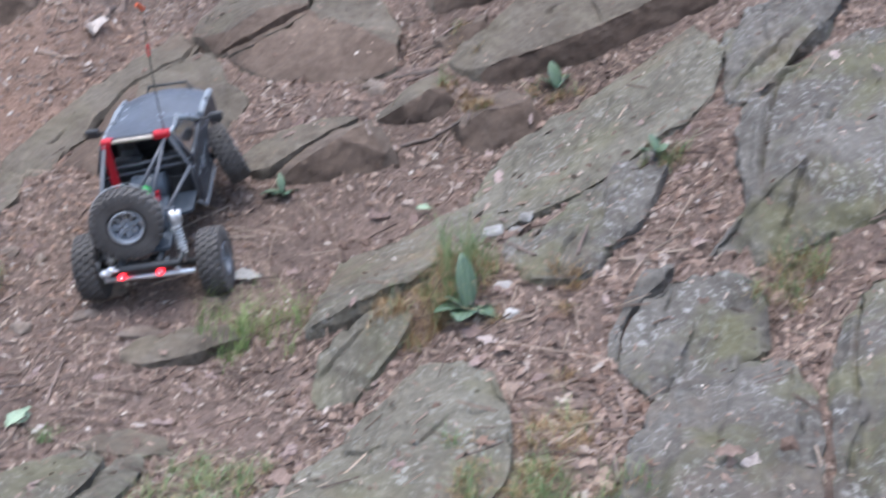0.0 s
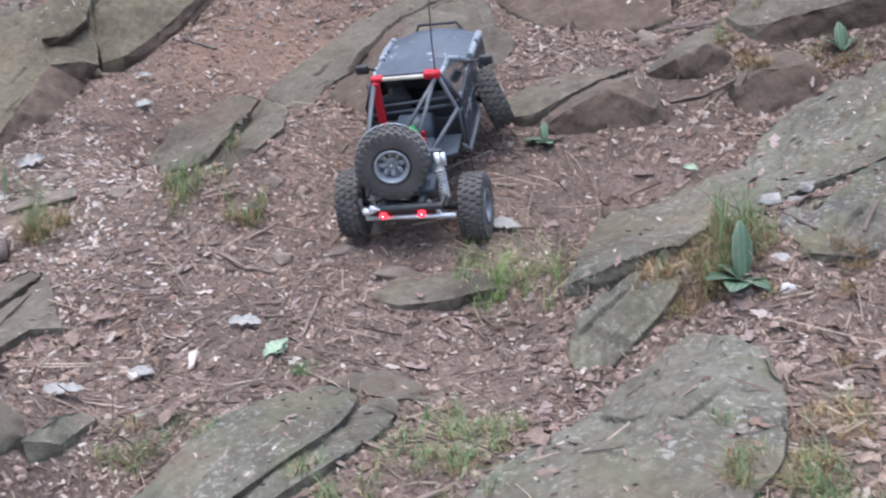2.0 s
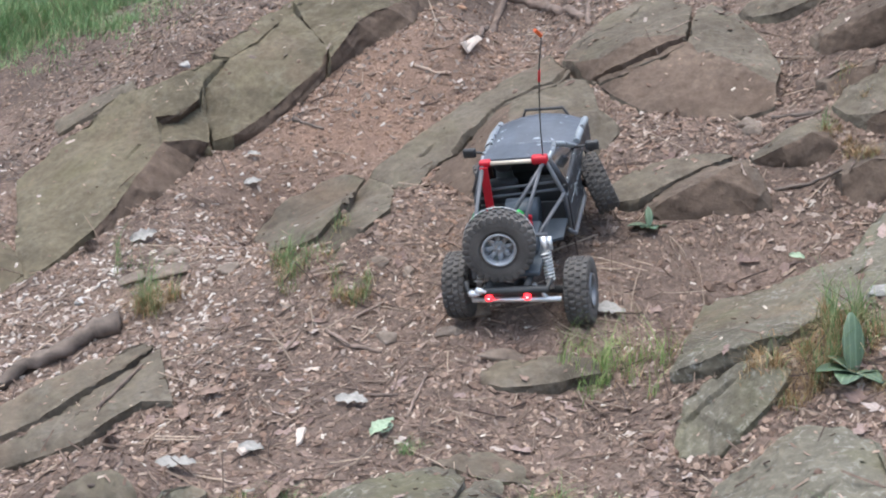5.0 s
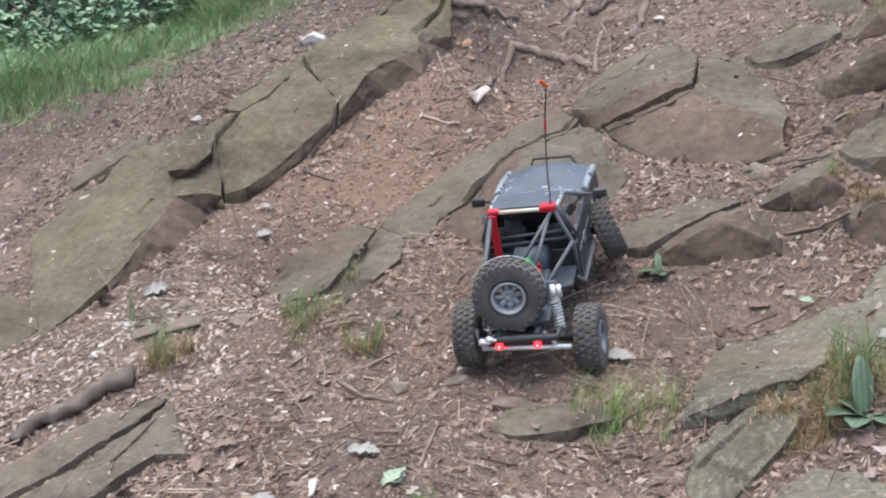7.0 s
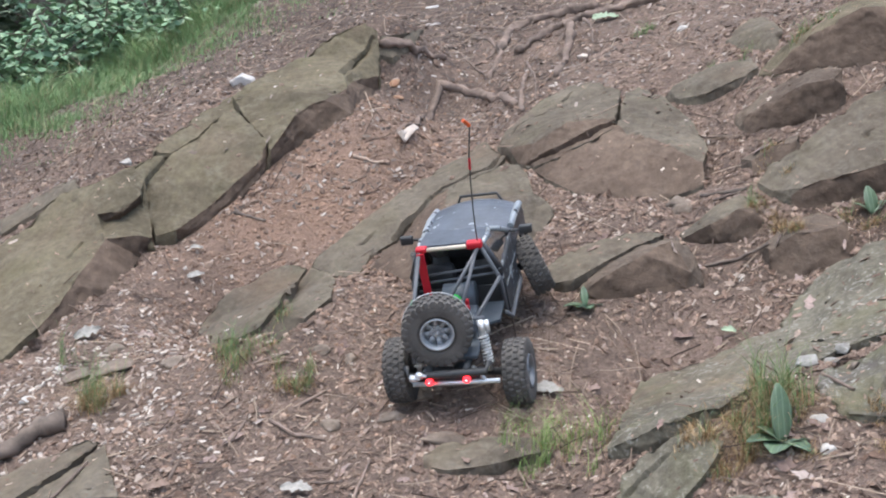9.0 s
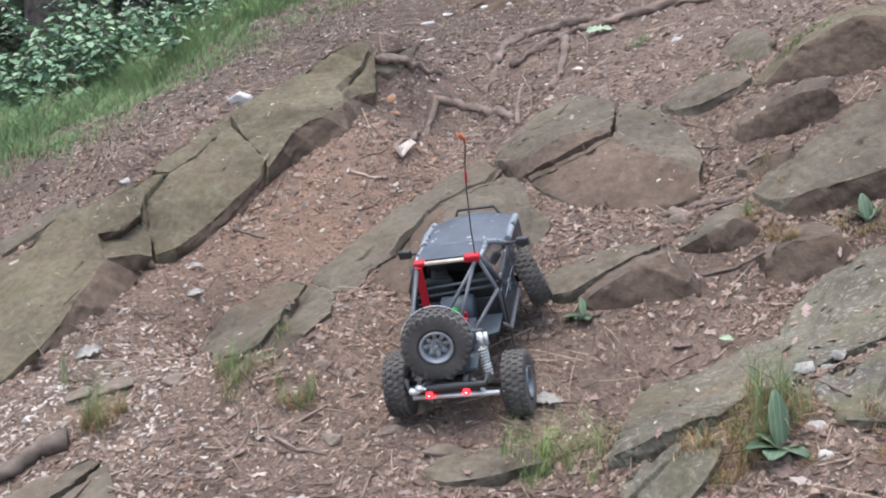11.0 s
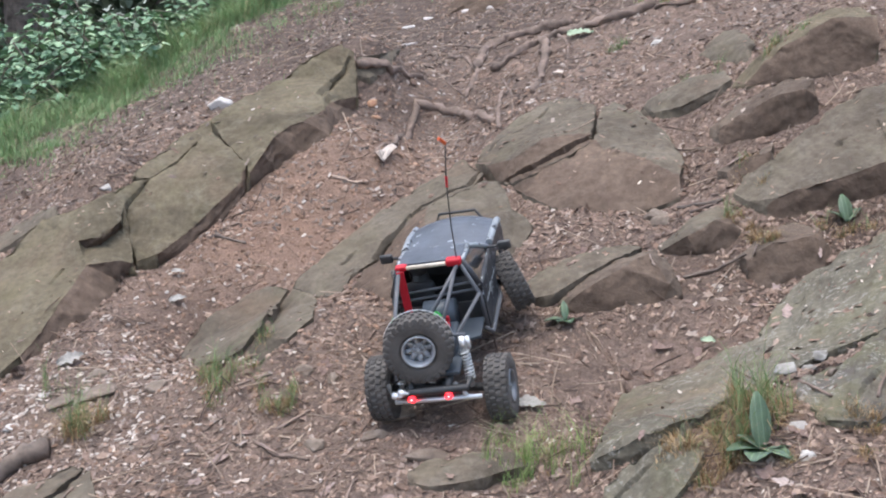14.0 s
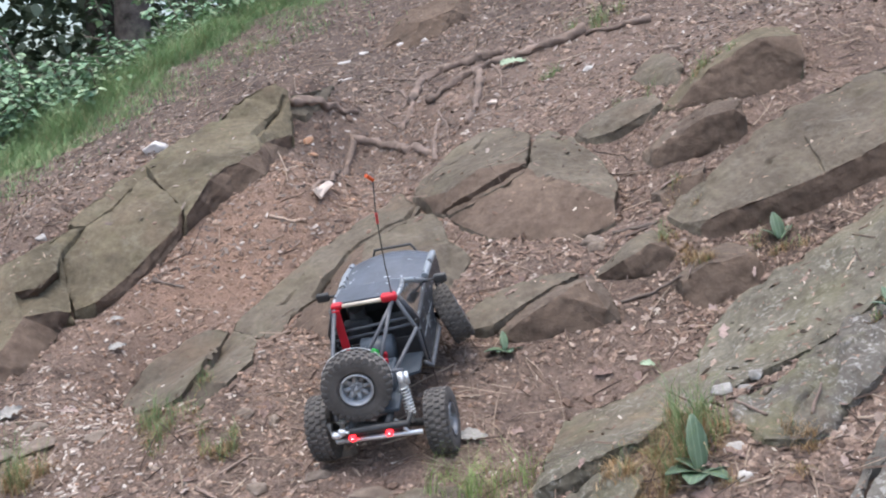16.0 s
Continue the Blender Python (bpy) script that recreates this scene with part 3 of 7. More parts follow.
crag([(0.758, 2.773, 1.333), (0.820, 2.791, 1.386), (0.879, 2.819, 1.431), (0.948, 2.839, 1.473), (0.987, 2.804, 1.490), (1.026, 2.724, 1.484), (1.009, 2.611, 1.460), (0.928, 2.630, 1.459), (0.889, 2.655, 1.440), (0.830, 2.699, 1.393), (0.779, 2.739, 1.334), (1.006, 2.583, 1.414), (0.992, 2.582, 1.353), (0.908, 2.619, 1.337), (0.841, 2.668, 1.325)],
     [[0, 1, 2, 3, 4, 5, 6, 7, 8, 9, 10], [10, 9, 8, 7, 6, 11, 12, 13, 14]],
     ROCK_OLIVE, "large olive boulder face high on the slope", seed=20, steep=(1,))
crag([(0.760, 3.029, 1.405), (0.800, 3.068, 1.441), (0.831, 3.081, 1.459), (0.853, 3.015, 1.459), (0.841, 2.879, 1.428), (0.822, 2.862, 1.416), (0.792, 2.963, 1.423), (0.825, 2.820, 1.381), (0.779, 2.895, 1.376)],
     [[0, 1, 2, 3, 4, 5, 6], [0, 6, 5, 4, 7, 8]],
     ROCK, "small dark rock near the roots", seed=21)
crag([(0.597, 2.881, 1.289), (0.655, 2.911, 1.332), (0.708, 2.890, 1.353), (0.767, 2.826, 1.366), (0.769, 2.768, 1.349), (0.703, 2.775, 1.309), (0.664, 2.791, 1.288), (0.618, 2.833, 1.279)],
     [[0, 1, 2, 3, 4, 5, 6, 7]],
     ROCK, "flat worn rock flush with the soil", seed=22)
crag([(0.277, 4.472, 1.587), (0.327, 4.651, 1.676), (0.385, 4.743, 1.731), (0.479, 4.776, 1.768), (0.615, 4.733, 1.792), (0.527, 4.502, 1.713), (0.416, 4.450, 1.670), (0.341, 4.469, 1.627), (0.595, 4.534, 1.690), (0.476, 4.425, 1.622), (0.358, 4.364, 1.575)],
     [[0, 1, 2, 3, 4, 5, 6, 7], [7, 6, 5, 4, 8, 9, 10]],
     ROCK_STAIN_SHADE, "dark earthy rock bank under the upper roots", seed=23, rough=1.6)
crag([(0.389, 2.082, 0.816), (0.410, 2.114, 0.834), (0.451, 2.129, 0.848), (0.508, 2.127, 0.865), (0.573, 2.120, 0.900), (0.628, 2.093, 0.930), (0.623, 2.107, 0.930), (0.675, 2.159, 0.974), (0.730, 2.182, 1.009), (0.784, 2.195, 1.040), (0.832, 2.195, 1.064), (0.884, 2.200, 1.094), (0.931, 2.195, 1.122), (0.978, 2.190, 1.153), (1.048, 2.171, 1.200), (1.002, 1.951, 1.173), (0.939, 1.851, 1.114), (0.902, 1.834, 1.088), (0.858, 1.838, 1.060), (0.820, 1.839, 1.037), (0.776, 1.823, 1.008), (0.725, 1.821, 0.982), (0.677, 1.826, 0.959), (0.632, 1.834, 0.939), (0.574, 1.809, 0.921), (0.483, 1.746, 0.904), (0.416, 1.727, 0.881), (0.378, 1.752, 0.862), (0.350, 1.771, 0.841), (0.302, 1.828, 0.801), (0.324, 1.859, 0.818), (0.356, 1.770, 0.812), (0.305, 1.826, 0.787), (0.388, 1.749, 0.832), (0.429, 1.730, 0.856)],
     [[0, 1, 2, 3, 4, 5, 6, 7, 8, 9, 10, 11, 12, 13, 14, 15, 16, 17, 18, 19, 20, 21, 22, 23, 24, 25, 26, 27, 28, 29, 30], [29, 28, 31, 32], [28, 27, 33, 31], [27, 26, 34, 33]],
     ROCK_GREY, "long lichen-spotted grey slab dipping into the gully", seed=24, cracks=[([(0.63, 2.084, 0.939), (0.681, 2.091, 0.98), (0.716, 2.081, 1.002)], 0.003, 0.006)], grain=1.0)
crag([(0.308, 1.751, 0.786), (0.339, 1.760, 0.812), (0.371, 1.750, 0.835), (0.411, 1.728, 0.860), (0.432, 1.672, 0.852), (0.402, 1.645, 0.820), (0.366, 1.631, 0.783), (0.338, 1.640, 0.745), (0.287, 1.686, 0.728)],
     [[0, 1, 2, 3, 4, 5, 6, 7, 8]],
     ROCK_GREY, "layered grey rock below a long slab", seed=25, cracks=[([(0.306, 1.719, 0.765), (0.338, 1.721, 0.795), (0.38, 1.722, 0.83)], 0.004, 0.01)], grain=1.5)
crag([(0.096, 1.319, 0.677), (0.148, 1.379, 0.714), (0.198, 1.440, 0.722), (0.251, 1.501, 0.721), (0.301, 1.537, 0.730), (0.340, 1.563, 0.752), (0.387, 1.562, 0.785), (0.416, 1.579, 0.808), (0.459, 1.552, 0.824), (0.489, 1.489, 0.826), (0.483, 1.405, 0.811), (0.461, 1.323, 0.790), (0.435, 1.273, 0.770), (0.393, 1.236, 0.748), (0.356, 1.212, 0.731), (0.322, 1.184, 0.700), (0.201, 1.197, 0.671), (0.081, 1.260, 0.657), (0.308, 1.330, 0.765)],
     [[0, 1, 18], [1, 2, 18], [2, 3, 18], [3, 4, 18], [4, 5, 18], [5, 6, 18], [6, 7, 18], [7, 8, 18], [8, 9, 18], [9, 10, 18], [10, 11, 18], [11, 12, 18], [12, 13, 18], [13, 14, 18], [14, 15, 18], [15, 16, 18], [16, 17, 18], [17, 0, 18]],
     ROCK_GREY, "rounded grey-green slab worn smooth", seed=26, cracks=[([(0.296, 1.509, 0.733), (0.318, 1.424, 0.758), (0.364, 1.37, 0.782), (0.418, 1.409, 0.799)], 0.003, 0.007)], grain=1.0)
crag([(-0.264, 1.504, 0.608), (-0.217, 1.538, 0.649), (-0.169, 1.616, 0.680), (-0.114, 1.657, 0.694), (-0.038, 1.691, 0.703), (0.011, 1.701, 0.704), (0.032, 1.664, 0.704), (0.017, 1.571, 0.715), (-0.017, 1.490, 0.717), (-0.072, 1.449, 0.696), (-0.111, 1.428, 0.672), (-0.144, 1.413, 0.647), (-0.184, 1.412, 0.608)],
     [[0, 1, 2, 3, 4, 5, 6, 7, 8, 9, 10, 11, 12]],
     ROCK_GREY, "flat greenish slab with pale lichen", seed=27, grain=0.7)
crag([(0.038, 1.665, 0.697), (0.064, 1.667, 0.699), (0.077, 1.623, 0.700), (0.049, 1.495, 0.718), (-0.001, 1.435, 0.710), (-0.050, 1.403, 0.689), (-0.097, 1.382, 0.662), (-0.121, 1.411, 0.652), (-0.109, 1.441, 0.665), (-0.070, 1.470, 0.686), (-0.014, 1.527, 0.702), (0.022, 1.617, 0.698)],
     [[0, 1, 2, 3, 4, 5, 6, 7, 8, 9, 10, 11]],
     ROCK_GREY, "narrow slab split from a greenish slab", seed=28, grain=0.7)
crag([(-0.018, 1.721, 0.701), (0.026, 1.749, 0.710), (0.071, 1.742, 0.711), (0.109, 1.701, 0.706), (0.116, 1.674, 0.697), (0.075, 1.663, 0.700), (0.036, 1.683, 0.697), (0.011, 1.709, 0.699)],
     [[0, 1, 2, 3, 4, 5, 6, 7]],
     ROCK, "small brown stone in the soil", seed=29)
crag([(0.490, 1.131, 0.734), (0.532, 1.206, 0.781), (0.574, 1.274, 0.805), (0.633, 1.344, 0.816), (0.704, 1.419, 0.817), (0.768, 1.420, 0.836), (0.790, 1.328, 0.853), (0.772, 1.225, 0.851), (0.738, 1.153, 0.828), (0.698, 1.085, 0.799), (0.666, 1.033, 0.758), (0.573, 0.994, 0.721), (0.485, 1.033, 0.707), (0.633, 1.169, 0.820)],
     [[0, 1, 13], [1, 2, 13], [2, 3, 13], [3, 4, 13], [4, 5, 13], [5, 6, 13], [6, 7, 13], [7, 8, 13], [8, 9, 13], [9, 10, 13], [10, 11, 13], [11, 12, 13], [12, 0, 13]],
     ROCK_PALE, "broad grey lichen-covered rock", seed=30, cracks=[([(0.78, 1.309, 0.851), (0.723, 1.179, 0.833), (0.68, 1.07, 0.784)], 0.0018, 0.005)], grain=2.2, rough=1.4)
crag([(0.629, 1.454, 0.822), (0.653, 1.507, 0.844), (0.693, 1.552, 0.874), (0.751, 1.565, 0.901), (0.802, 1.544, 0.913), (0.835, 1.501, 0.909), (0.834, 1.461, 0.890), (0.804, 1.396, 0.852), (0.766, 1.387, 0.830), (0.696, 1.402, 0.811), (0.639, 1.367, 0.809), (0.751, 1.496, 0.865)],
     [[0, 1, 11], [1, 2, 11], [2, 3, 11], [3, 4, 11], [4, 5, 11], [5, 6, 11], [6, 7, 11], [7, 8, 11], [8, 9, 11], [9, 10, 11], [10, 0, 11]],
     ROCK_PALE, "rounded grey rock with lichen spots", seed=31, cracks=[([(0.747, 1.556, 0.895), (0.702, 1.51, 0.858), (0.666, 1.439, 0.83)], 0.0012, 0.004)], grain=2.2, rough=1.4)
crag([(0.809, 1.591, 0.919), (0.852, 1.594, 0.971), (0.880, 1.637, 1.008), (0.914, 1.736, 1.064), (0.960, 1.799, 1.112), (1.003, 1.816, 1.142), (1.060, 1.793, 1.166), (1.128, 1.790, 1.197), (1.230, 1.782, 1.227), (1.141, 1.583, 1.116), (1.053, 1.467, 1.031), (0.978, 1.465, 0.986), (0.917, 1.488, 0.957), (0.866, 1.533, 0.922), (0.963, 1.581, 1.064)],
     [[0, 1, 14], [1, 2, 14], [2, 3, 14], [3, 4, 14], [4, 5, 14], [5, 6, 14], [6, 7, 14], [7, 8, 14], [8, 9, 14], [9, 10, 14], [10, 11, 14], [11, 12, 14], [12, 13, 14], [13, 0, 14]],
     ROCK_PALE, "big grey layered rock face", seed=32, cracks=[([(1.017, 1.792, 1.143), (0.959, 1.727, 1.094), (0.879, 1.597, 1.006)], 0.005, 0.014), ([(1.021, 1.645, 1.107), (0.929, 1.572, 1.022), (0.891, 1.54, 0.956)], 0.005, 0.012), ([(0.969, 1.781, 1.113), (1.017, 1.792, 1.143), (1.036, 1.779, 1.15)], 0.006, 0.018)], grain=1.8)
crag([(0.810, 1.276, 0.858), (0.869, 1.358, 0.894), (0.921, 1.385, 0.932), (0.989, 1.351, 0.955), (0.834, 1.100, 0.849), (0.738, 1.001, 0.784), (0.673, 1.021, 0.756), (0.711, 1.095, 0.805), (0.751, 1.167, 0.834), (0.824, 1.195, 0.880)],
     [[0, 1, 9], [1, 2, 9], [2, 3, 9], [3, 4, 9], [4, 5, 9], [5, 6, 9], [6, 7, 9], [7, 8, 9], [8, 0, 9]],
     ROCK_PALE, "grey layered rock beside a grassy cleft", seed=33, cracks=[([(0.895, 1.37, 0.913), (0.793, 1.193, 0.859), (0.729, 1.091, 0.805)], 0.003, 0.009)], grain=1.6)
crag([(0.564, 1.728, 0.911), (0.625, 1.816, 0.935), (0.681, 1.808, 0.956), (0.742, 1.859, 0.992), (0.784, 1.856, 1.014), (0.835, 1.839, 1.041), (0.824, 1.756, 1.023), (0.755, 1.675, 0.963), (0.697, 1.649, 0.928), (0.642, 1.625, 0.899), (0.585, 1.653, 0.893), (0.679, 1.698, 0.950)],
     [[0, 1, 11], [1, 2, 11], [2, 3, 11], [3, 4, 11], [4, 5, 11], [5, 6, 11], [6, 7, 11], [7, 8, 11], [8, 9, 11], [9, 10, 11], [10, 0, 11]],
     ROCK_PALE, "broken grey rock between two slabs", seed=34, cracks=[([(0.628, 1.666, 0.915), (0.686, 1.716, 0.962), (0.76, 1.76, 0.996)], 0.004, 0.01)], grain=2.2, rough=1.6)
crag([(0.956, 1.878, 1.120), (0.999, 1.979, 1.160), (1.047, 2.035, 1.195), (1.090, 2.043, 1.225), (1.142, 2.029, 1.254), (1.237, 2.055, 1.293), (1.210, 1.921, 1.274), (1.117, 1.839, 1.218), (1.050, 1.815, 1.175), (1.004, 1.791, 1.136), (0.962, 1.782, 1.103), (0.948, 1.816, 1.101), (1.044, 1.875, 1.193)],
     [[0, 1, 12], [1, 2, 12], [2, 3, 12], [3, 4, 12], [4, 5, 12], [5, 6, 12], [6, 7, 12], [7, 8, 12], [8, 9, 12], [9, 10, 12], [10, 11, 12], [11, 0, 12]],
     ROCK_PALE, "jagged dark grey rock closing the gully's head", seed=35, cracks=[([(0.957, 1.844, 1.114), (1.001, 1.842, 1.15), (1.06, 1.853, 1.194)], 0.004, 0.012)], grain=2.2, rough=1.8)
crag([(0.623, 1.473, 0.826), (0.655, 1.538, 0.857), (0.691, 1.576, 0.886), (0.728, 1.592, 0.906), (0.758, 1.585, 0.913), (0.735, 1.570, 0.896), (0.688, 1.550, 0.870), (0.656, 1.509, 0.842), (0.636, 1.461, 0.821)],
     [[0, 1, 2, 3, 4, 5, 6, 7, 8]],
     ROCK_PALE, "small layered grey rock split from a lichened rock", seed=36, grain=2.0, rough=1.5)
crag([(-0.710, 2.058, 0.635), (-0.651, 2.095, 0.665), (-0.605, 2.124, 0.687), (-0.548, 2.147, 0.711), (-0.488, 2.164, 0.734), (-0.459, 2.145, 0.737), (-0.477, 2.109, 0.725), (-0.514, 2.077, 0.705), (-0.551, 2.050, 0.685), (-0.586, 2.017, 0.664), (-0.624, 2.000, 0.644), (-0.683, 1.971, 0.615)],
     [[0, 1, 2, 3, 4, 5, 6, 7, 8, 9, 10, 11]],
     ROCK, "low cracked slab under dry litter", seed=37)
crag([(-0.673, 1.940, 0.608), (-0.621, 1.988, 0.636), (-0.585, 2.020, 0.656), (-0.548, 2.053, 0.677), (-0.510, 2.080, 0.696), (-0.472, 2.120, 0.721), (-0.450, 2.129, 0.732), (-0.418, 2.033, 0.714), (-0.397, 1.974, 0.695), (-0.447, 1.985, 0.690), (-0.486, 1.951, 0.668), (-0.520, 1.920, 0.646), (-0.602, 1.921, 0.609), (-0.666, 1.916, 0.593)],
     [[0, 1, 2, 3, 4, 5, 6, 7, 8, 9, 10, 11, 12, 13]],
     ROCK, "lower half of a cracked slab under litter", seed=38)
crag([(-0.471, 1.530, 0.694), (-0.450, 1.550, 0.718), (-0.421, 1.568, 0.731), (-0.388, 1.583, 0.728), (-0.367, 1.576, 0.713), (-0.356, 1.554, 0.694), (-0.406, 1.526, 0.667), (-0.407, 1.536, 0.712)],
     [[0, 1, 7], [1, 2, 7], [2, 3, 7], [3, 4, 7], [4, 5, 7], [5, 6, 7], [6, 0, 7]],
     ROCK, "rounded brown-grey stone in the soil", seed=39)
crag([(-0.364, 1.544, 0.690), (-0.342, 1.586, 0.703), (-0.313, 1.627, 0.696), (-0.291, 1.628, 0.687), (-0.320, 1.560, 0.677), (-0.351, 1.542, 0.658)],
     [[0, 1, 2, 3, 4, 5]],
     ROCK_GREY, "small grey slab in dry grass", seed=40)
crag([(-0.953, 2.628, 0.761), (-0.924, 2.675, 0.792), (-0.875, 2.665, 0.803), (-0.813, 2.589, 0.794), (-0.772, 2.504, 0.768), (-0.805, 2.470, 0.737), (-0.878, 2.468, 0.717), (-0.846, 2.538, 0.779)],
     [[0, 1, 7], [1, 2, 7], [2, 3, 7], [3, 4, 7], [4, 5, 7], [5, 6, 7], [6, 0, 7]],
     ROCK_OLIVE, "low olive rock in the soil", seed=41)
crag([(0.030, 1.925, 0.761), (0.087, 1.945, 0.779), (0.153, 1.942, 0.790), (0.216, 1.921, 0.793), (0.230, 1.887, 0.784), (0.163, 1.881, 0.768), (0.084, 1.893, 0.755)],
     [[0, 1, 2, 3, 4, 5, 6]],
     ROCK, "flat tan stone sunk in the soil", seed=42)


def build_ground():
    xs = np.concatenate([[-60, -30, -15, -8, -5, -3.5, -2.6, -2], np.arange(-1.6, 2.0, 0.0135), [2.3, 2.8, 3.5, 5, 8, 15, 30, 60]])
    ys = np.concatenate([[-60, -30, -15, -7, -3, -1.2, -0.2, 0.4], np.arange(0.8, 5.4, 0.0165), [5.6, 5.9, 6.3, 7, 8, 10, 14, 20, 35, 60]])
    gx, gy = np.meshgrid(xs, ys, indexing="ij")
    gz = ground(gx, gy)
    top = BVHTree.FromPolygons(*TOPS)
    verts = []
    for i in range(len(xs)):
        for j in range(len(ys)):
            x, y = xs[i], ys[j]
            z = gz[i, j]
            if -1.7 < x < 2.1 and 0.7 < y < 5.5:
                z += 0.010 * fbm(x * 7, y * 7, 0.3, 3) + 0.004 * fbm(x * 30, y * 30, 4.1, 2)
                hit = top.ray_cast(Vector((x, y, 8)), Vector((0, 0, -1)))[0]
                if hit and z - 0.10 < hit.z < z + 0.015:
                    z = hit.z - 0.012
                else:
                    # soil and dust banked up against the stone
                    _, _, _, gap = top.find_nearest(Vector((x, y, z)), 0.035)
                    if gap is not None:
                        z += 0.005 * (1 - gap / 0.035) * (0.6 + 0.8 * noise.noise(Vector((x * 9, y * 9, 1.0))))
            verts.append((x, y, z))
    n = len(ys)
    faces = [(i * n + j, (i + 1) * n + j, (i + 1) * n + j + 1, i * n + j + 1) for i in range(len(xs) - 1) for j in range(n - 1)]
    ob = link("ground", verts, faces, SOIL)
    tagged(ob, "reddish-brown bare hillside soil with grit", "ground", kind="structure")


build_ground()



# ---- the model truck ----
def plain(name, color, rough=0.5, metal=0.0, wear=0.0, wear_color=(0.6, 0.6, 0.6), grain=300.0, vary=0.12):
    """Paint, plastic, rubber or metal with faint blotches, and worn chips where wear is set."""
    m, nt, b = base(name, rough, metal, color)
    tc = nt.nodes.new("ShaderNodeTexCoord").outputs["Object"]
    n = noise_tex(nt, 18, 6, 0.65, tc)
    lo, hi = tuple(c * (1 - vary * 2) for c in color), tuple(min(1, c * (1 + vary * 2)) for c in color)
    col = ramp(nt, n, [(0.3, lo), (0.7, hi)])
    if wear:
        chips = ramp(nt, noise_tex(nt, 70, 3, 0.5, tc), [(0.70 - wear, (0, 0, 0)), (0.72 - wear, (1, 1, 1))])
        col = mix(nt, chips, col, wear_color)
    nt.links.new(col, b.inputs["Base Color"])
    rr = ramp(nt, noise_tex(nt, 40, 5, 0.6, tc), [(0.3, (max(0, rough - 0.12),) * 3), (0.7, (min(1, rough + 0.12),) * 3)])
    nt.links.new(rr, b.inputs["Roughness"])
    bump(nt, b, noise_tex(nt, grain, 3, 0.5, tc), 0.25, 0.001)
    return m


PAINT = plain("scuffed_black_paint", (0.036, 0.041, 0.050), 0.42, wear=0.055, wear_color=(0.42, 0.46, 0.5))
# the sky's reflection on roof and bonnet is painted in as a paler blue-grey
PAINT_SKY_TINT = plain("black_paint_sky_tint", (0.100, 0.113, 0.138), 0.40, wear=0.02, wear_color=(0.4, 0.44, 0.48))
CHIPPED = plain("worn_silver_edge", (0.32, 0.35, 0.38), 0.45, 0.3, wear=0.1, wear_color=(0.03, 0.03, 0.035))
RUBBER = plain("dusty_rubber", (0.098, 0.091, 0.087), 0.88, grain=500, vary=0.25)
RIM = plain("grey_metal_rim", (0.20, 0.21, 0.23), 0.45, 0.45)
RIM_BRIGHT = plain("bright_metal_rim", (0.42, 0.44, 0.47), 0.45, 0.35)
TUBE = plain("dark_tube_paint", (0.115, 0.122, 0.138), 0.5)
BLACK = plain("black_plastic", (0.046, 0.047, 0.050), 0.55)
DARK = plain("dark_interior", (0.050, 0.051, 0.055), 0.8)
RED = plain("red_cloth_tape", (0.55, 0.012, 0.03), 0.5)
GREEN_BRIGHT = plain("bright_green_plastic", (0.05, 0.55, 0.10), 0.4)
GREEN_DARK = plain("green_plastic", (0.012, 0.16, 0.045), 0.4)
SILVER = plain("polished_aluminium", (0.78, 0.79, 0.81), 0.36, 0.6)
WHITE = plain("white_spring", (0.62, 0.63, 0.64), 0.4)
TUB = plain("blue_grey_plastic", (0.060, 0.075, 0.095), 0.5)
ORANGE = plain("orange_plastic", (0.65, 0.10, 0.02), 0.45)
CREAM = plain("cream_bar", (0.62, 0.55, 0.46), 0.5)
SMOKE = plain("dull_dark_window", (0.012, 0.013, 0.015), 0.45)
CLEAR = base("tinted_clear_plastic", 0.08, 0, (0.72, 0.75, 0.78))[0]
CLEAR.node_tree.nodes["Principled BSDF"].inputs["Transmission Weight"].default_value = 1.0
LAMP = base("lit_red_lamp", 0.3, 0, (0.8, 0.01, 0.02))[0]
LAMP.node_tree.nodes["Principled BSDF"].inputs["Emission Color"].default_value = (1.0, 0.02, 0.03, 1)
LAMP.node_tree.nodes["Principled BSDF"].inputs["Emission Strength"].default_value = 2.0
LAMP_CORE = base("lit_lamp_core", 0.3, 0, (1, 0.6, 0.6))[0]
LAMP_CORE.node_tree.nodes["Principled BSDF"].inputs["Emission Color"].default_value = (1.0, 0.45, 0.45, 1)
LAMP_CORE.node_tree.nodes["Principled BSDF"].inputs["Emission Strength"].default_value = 2.5


def box(bm, cx, cy, cz, sx, sy, sz, m=None, bevel=0.0):
    t = (m or Matrix()) @ Matrix.Translation((cx, cy, cz)) @ Matrix.Diagonal((sx, sy, sz, 1))
    made = bmesh.ops.create_cube(bm, size=1, matrix=t)["verts"]
    if bevel:
        edges = list({e for v in made for e in v.link_edges})
        bmesh.ops.bevel(bm, geom=edges, offset=bevel, segments=2, affect="EDGES", profile=0.5)
    return bm


def boxed(cx, cy, cz, sx, sy, sz, m=None, bevel=0.002):
    return box(bmesh.new(), cx, cy, cz, sx, sy, sz, m, bevel)


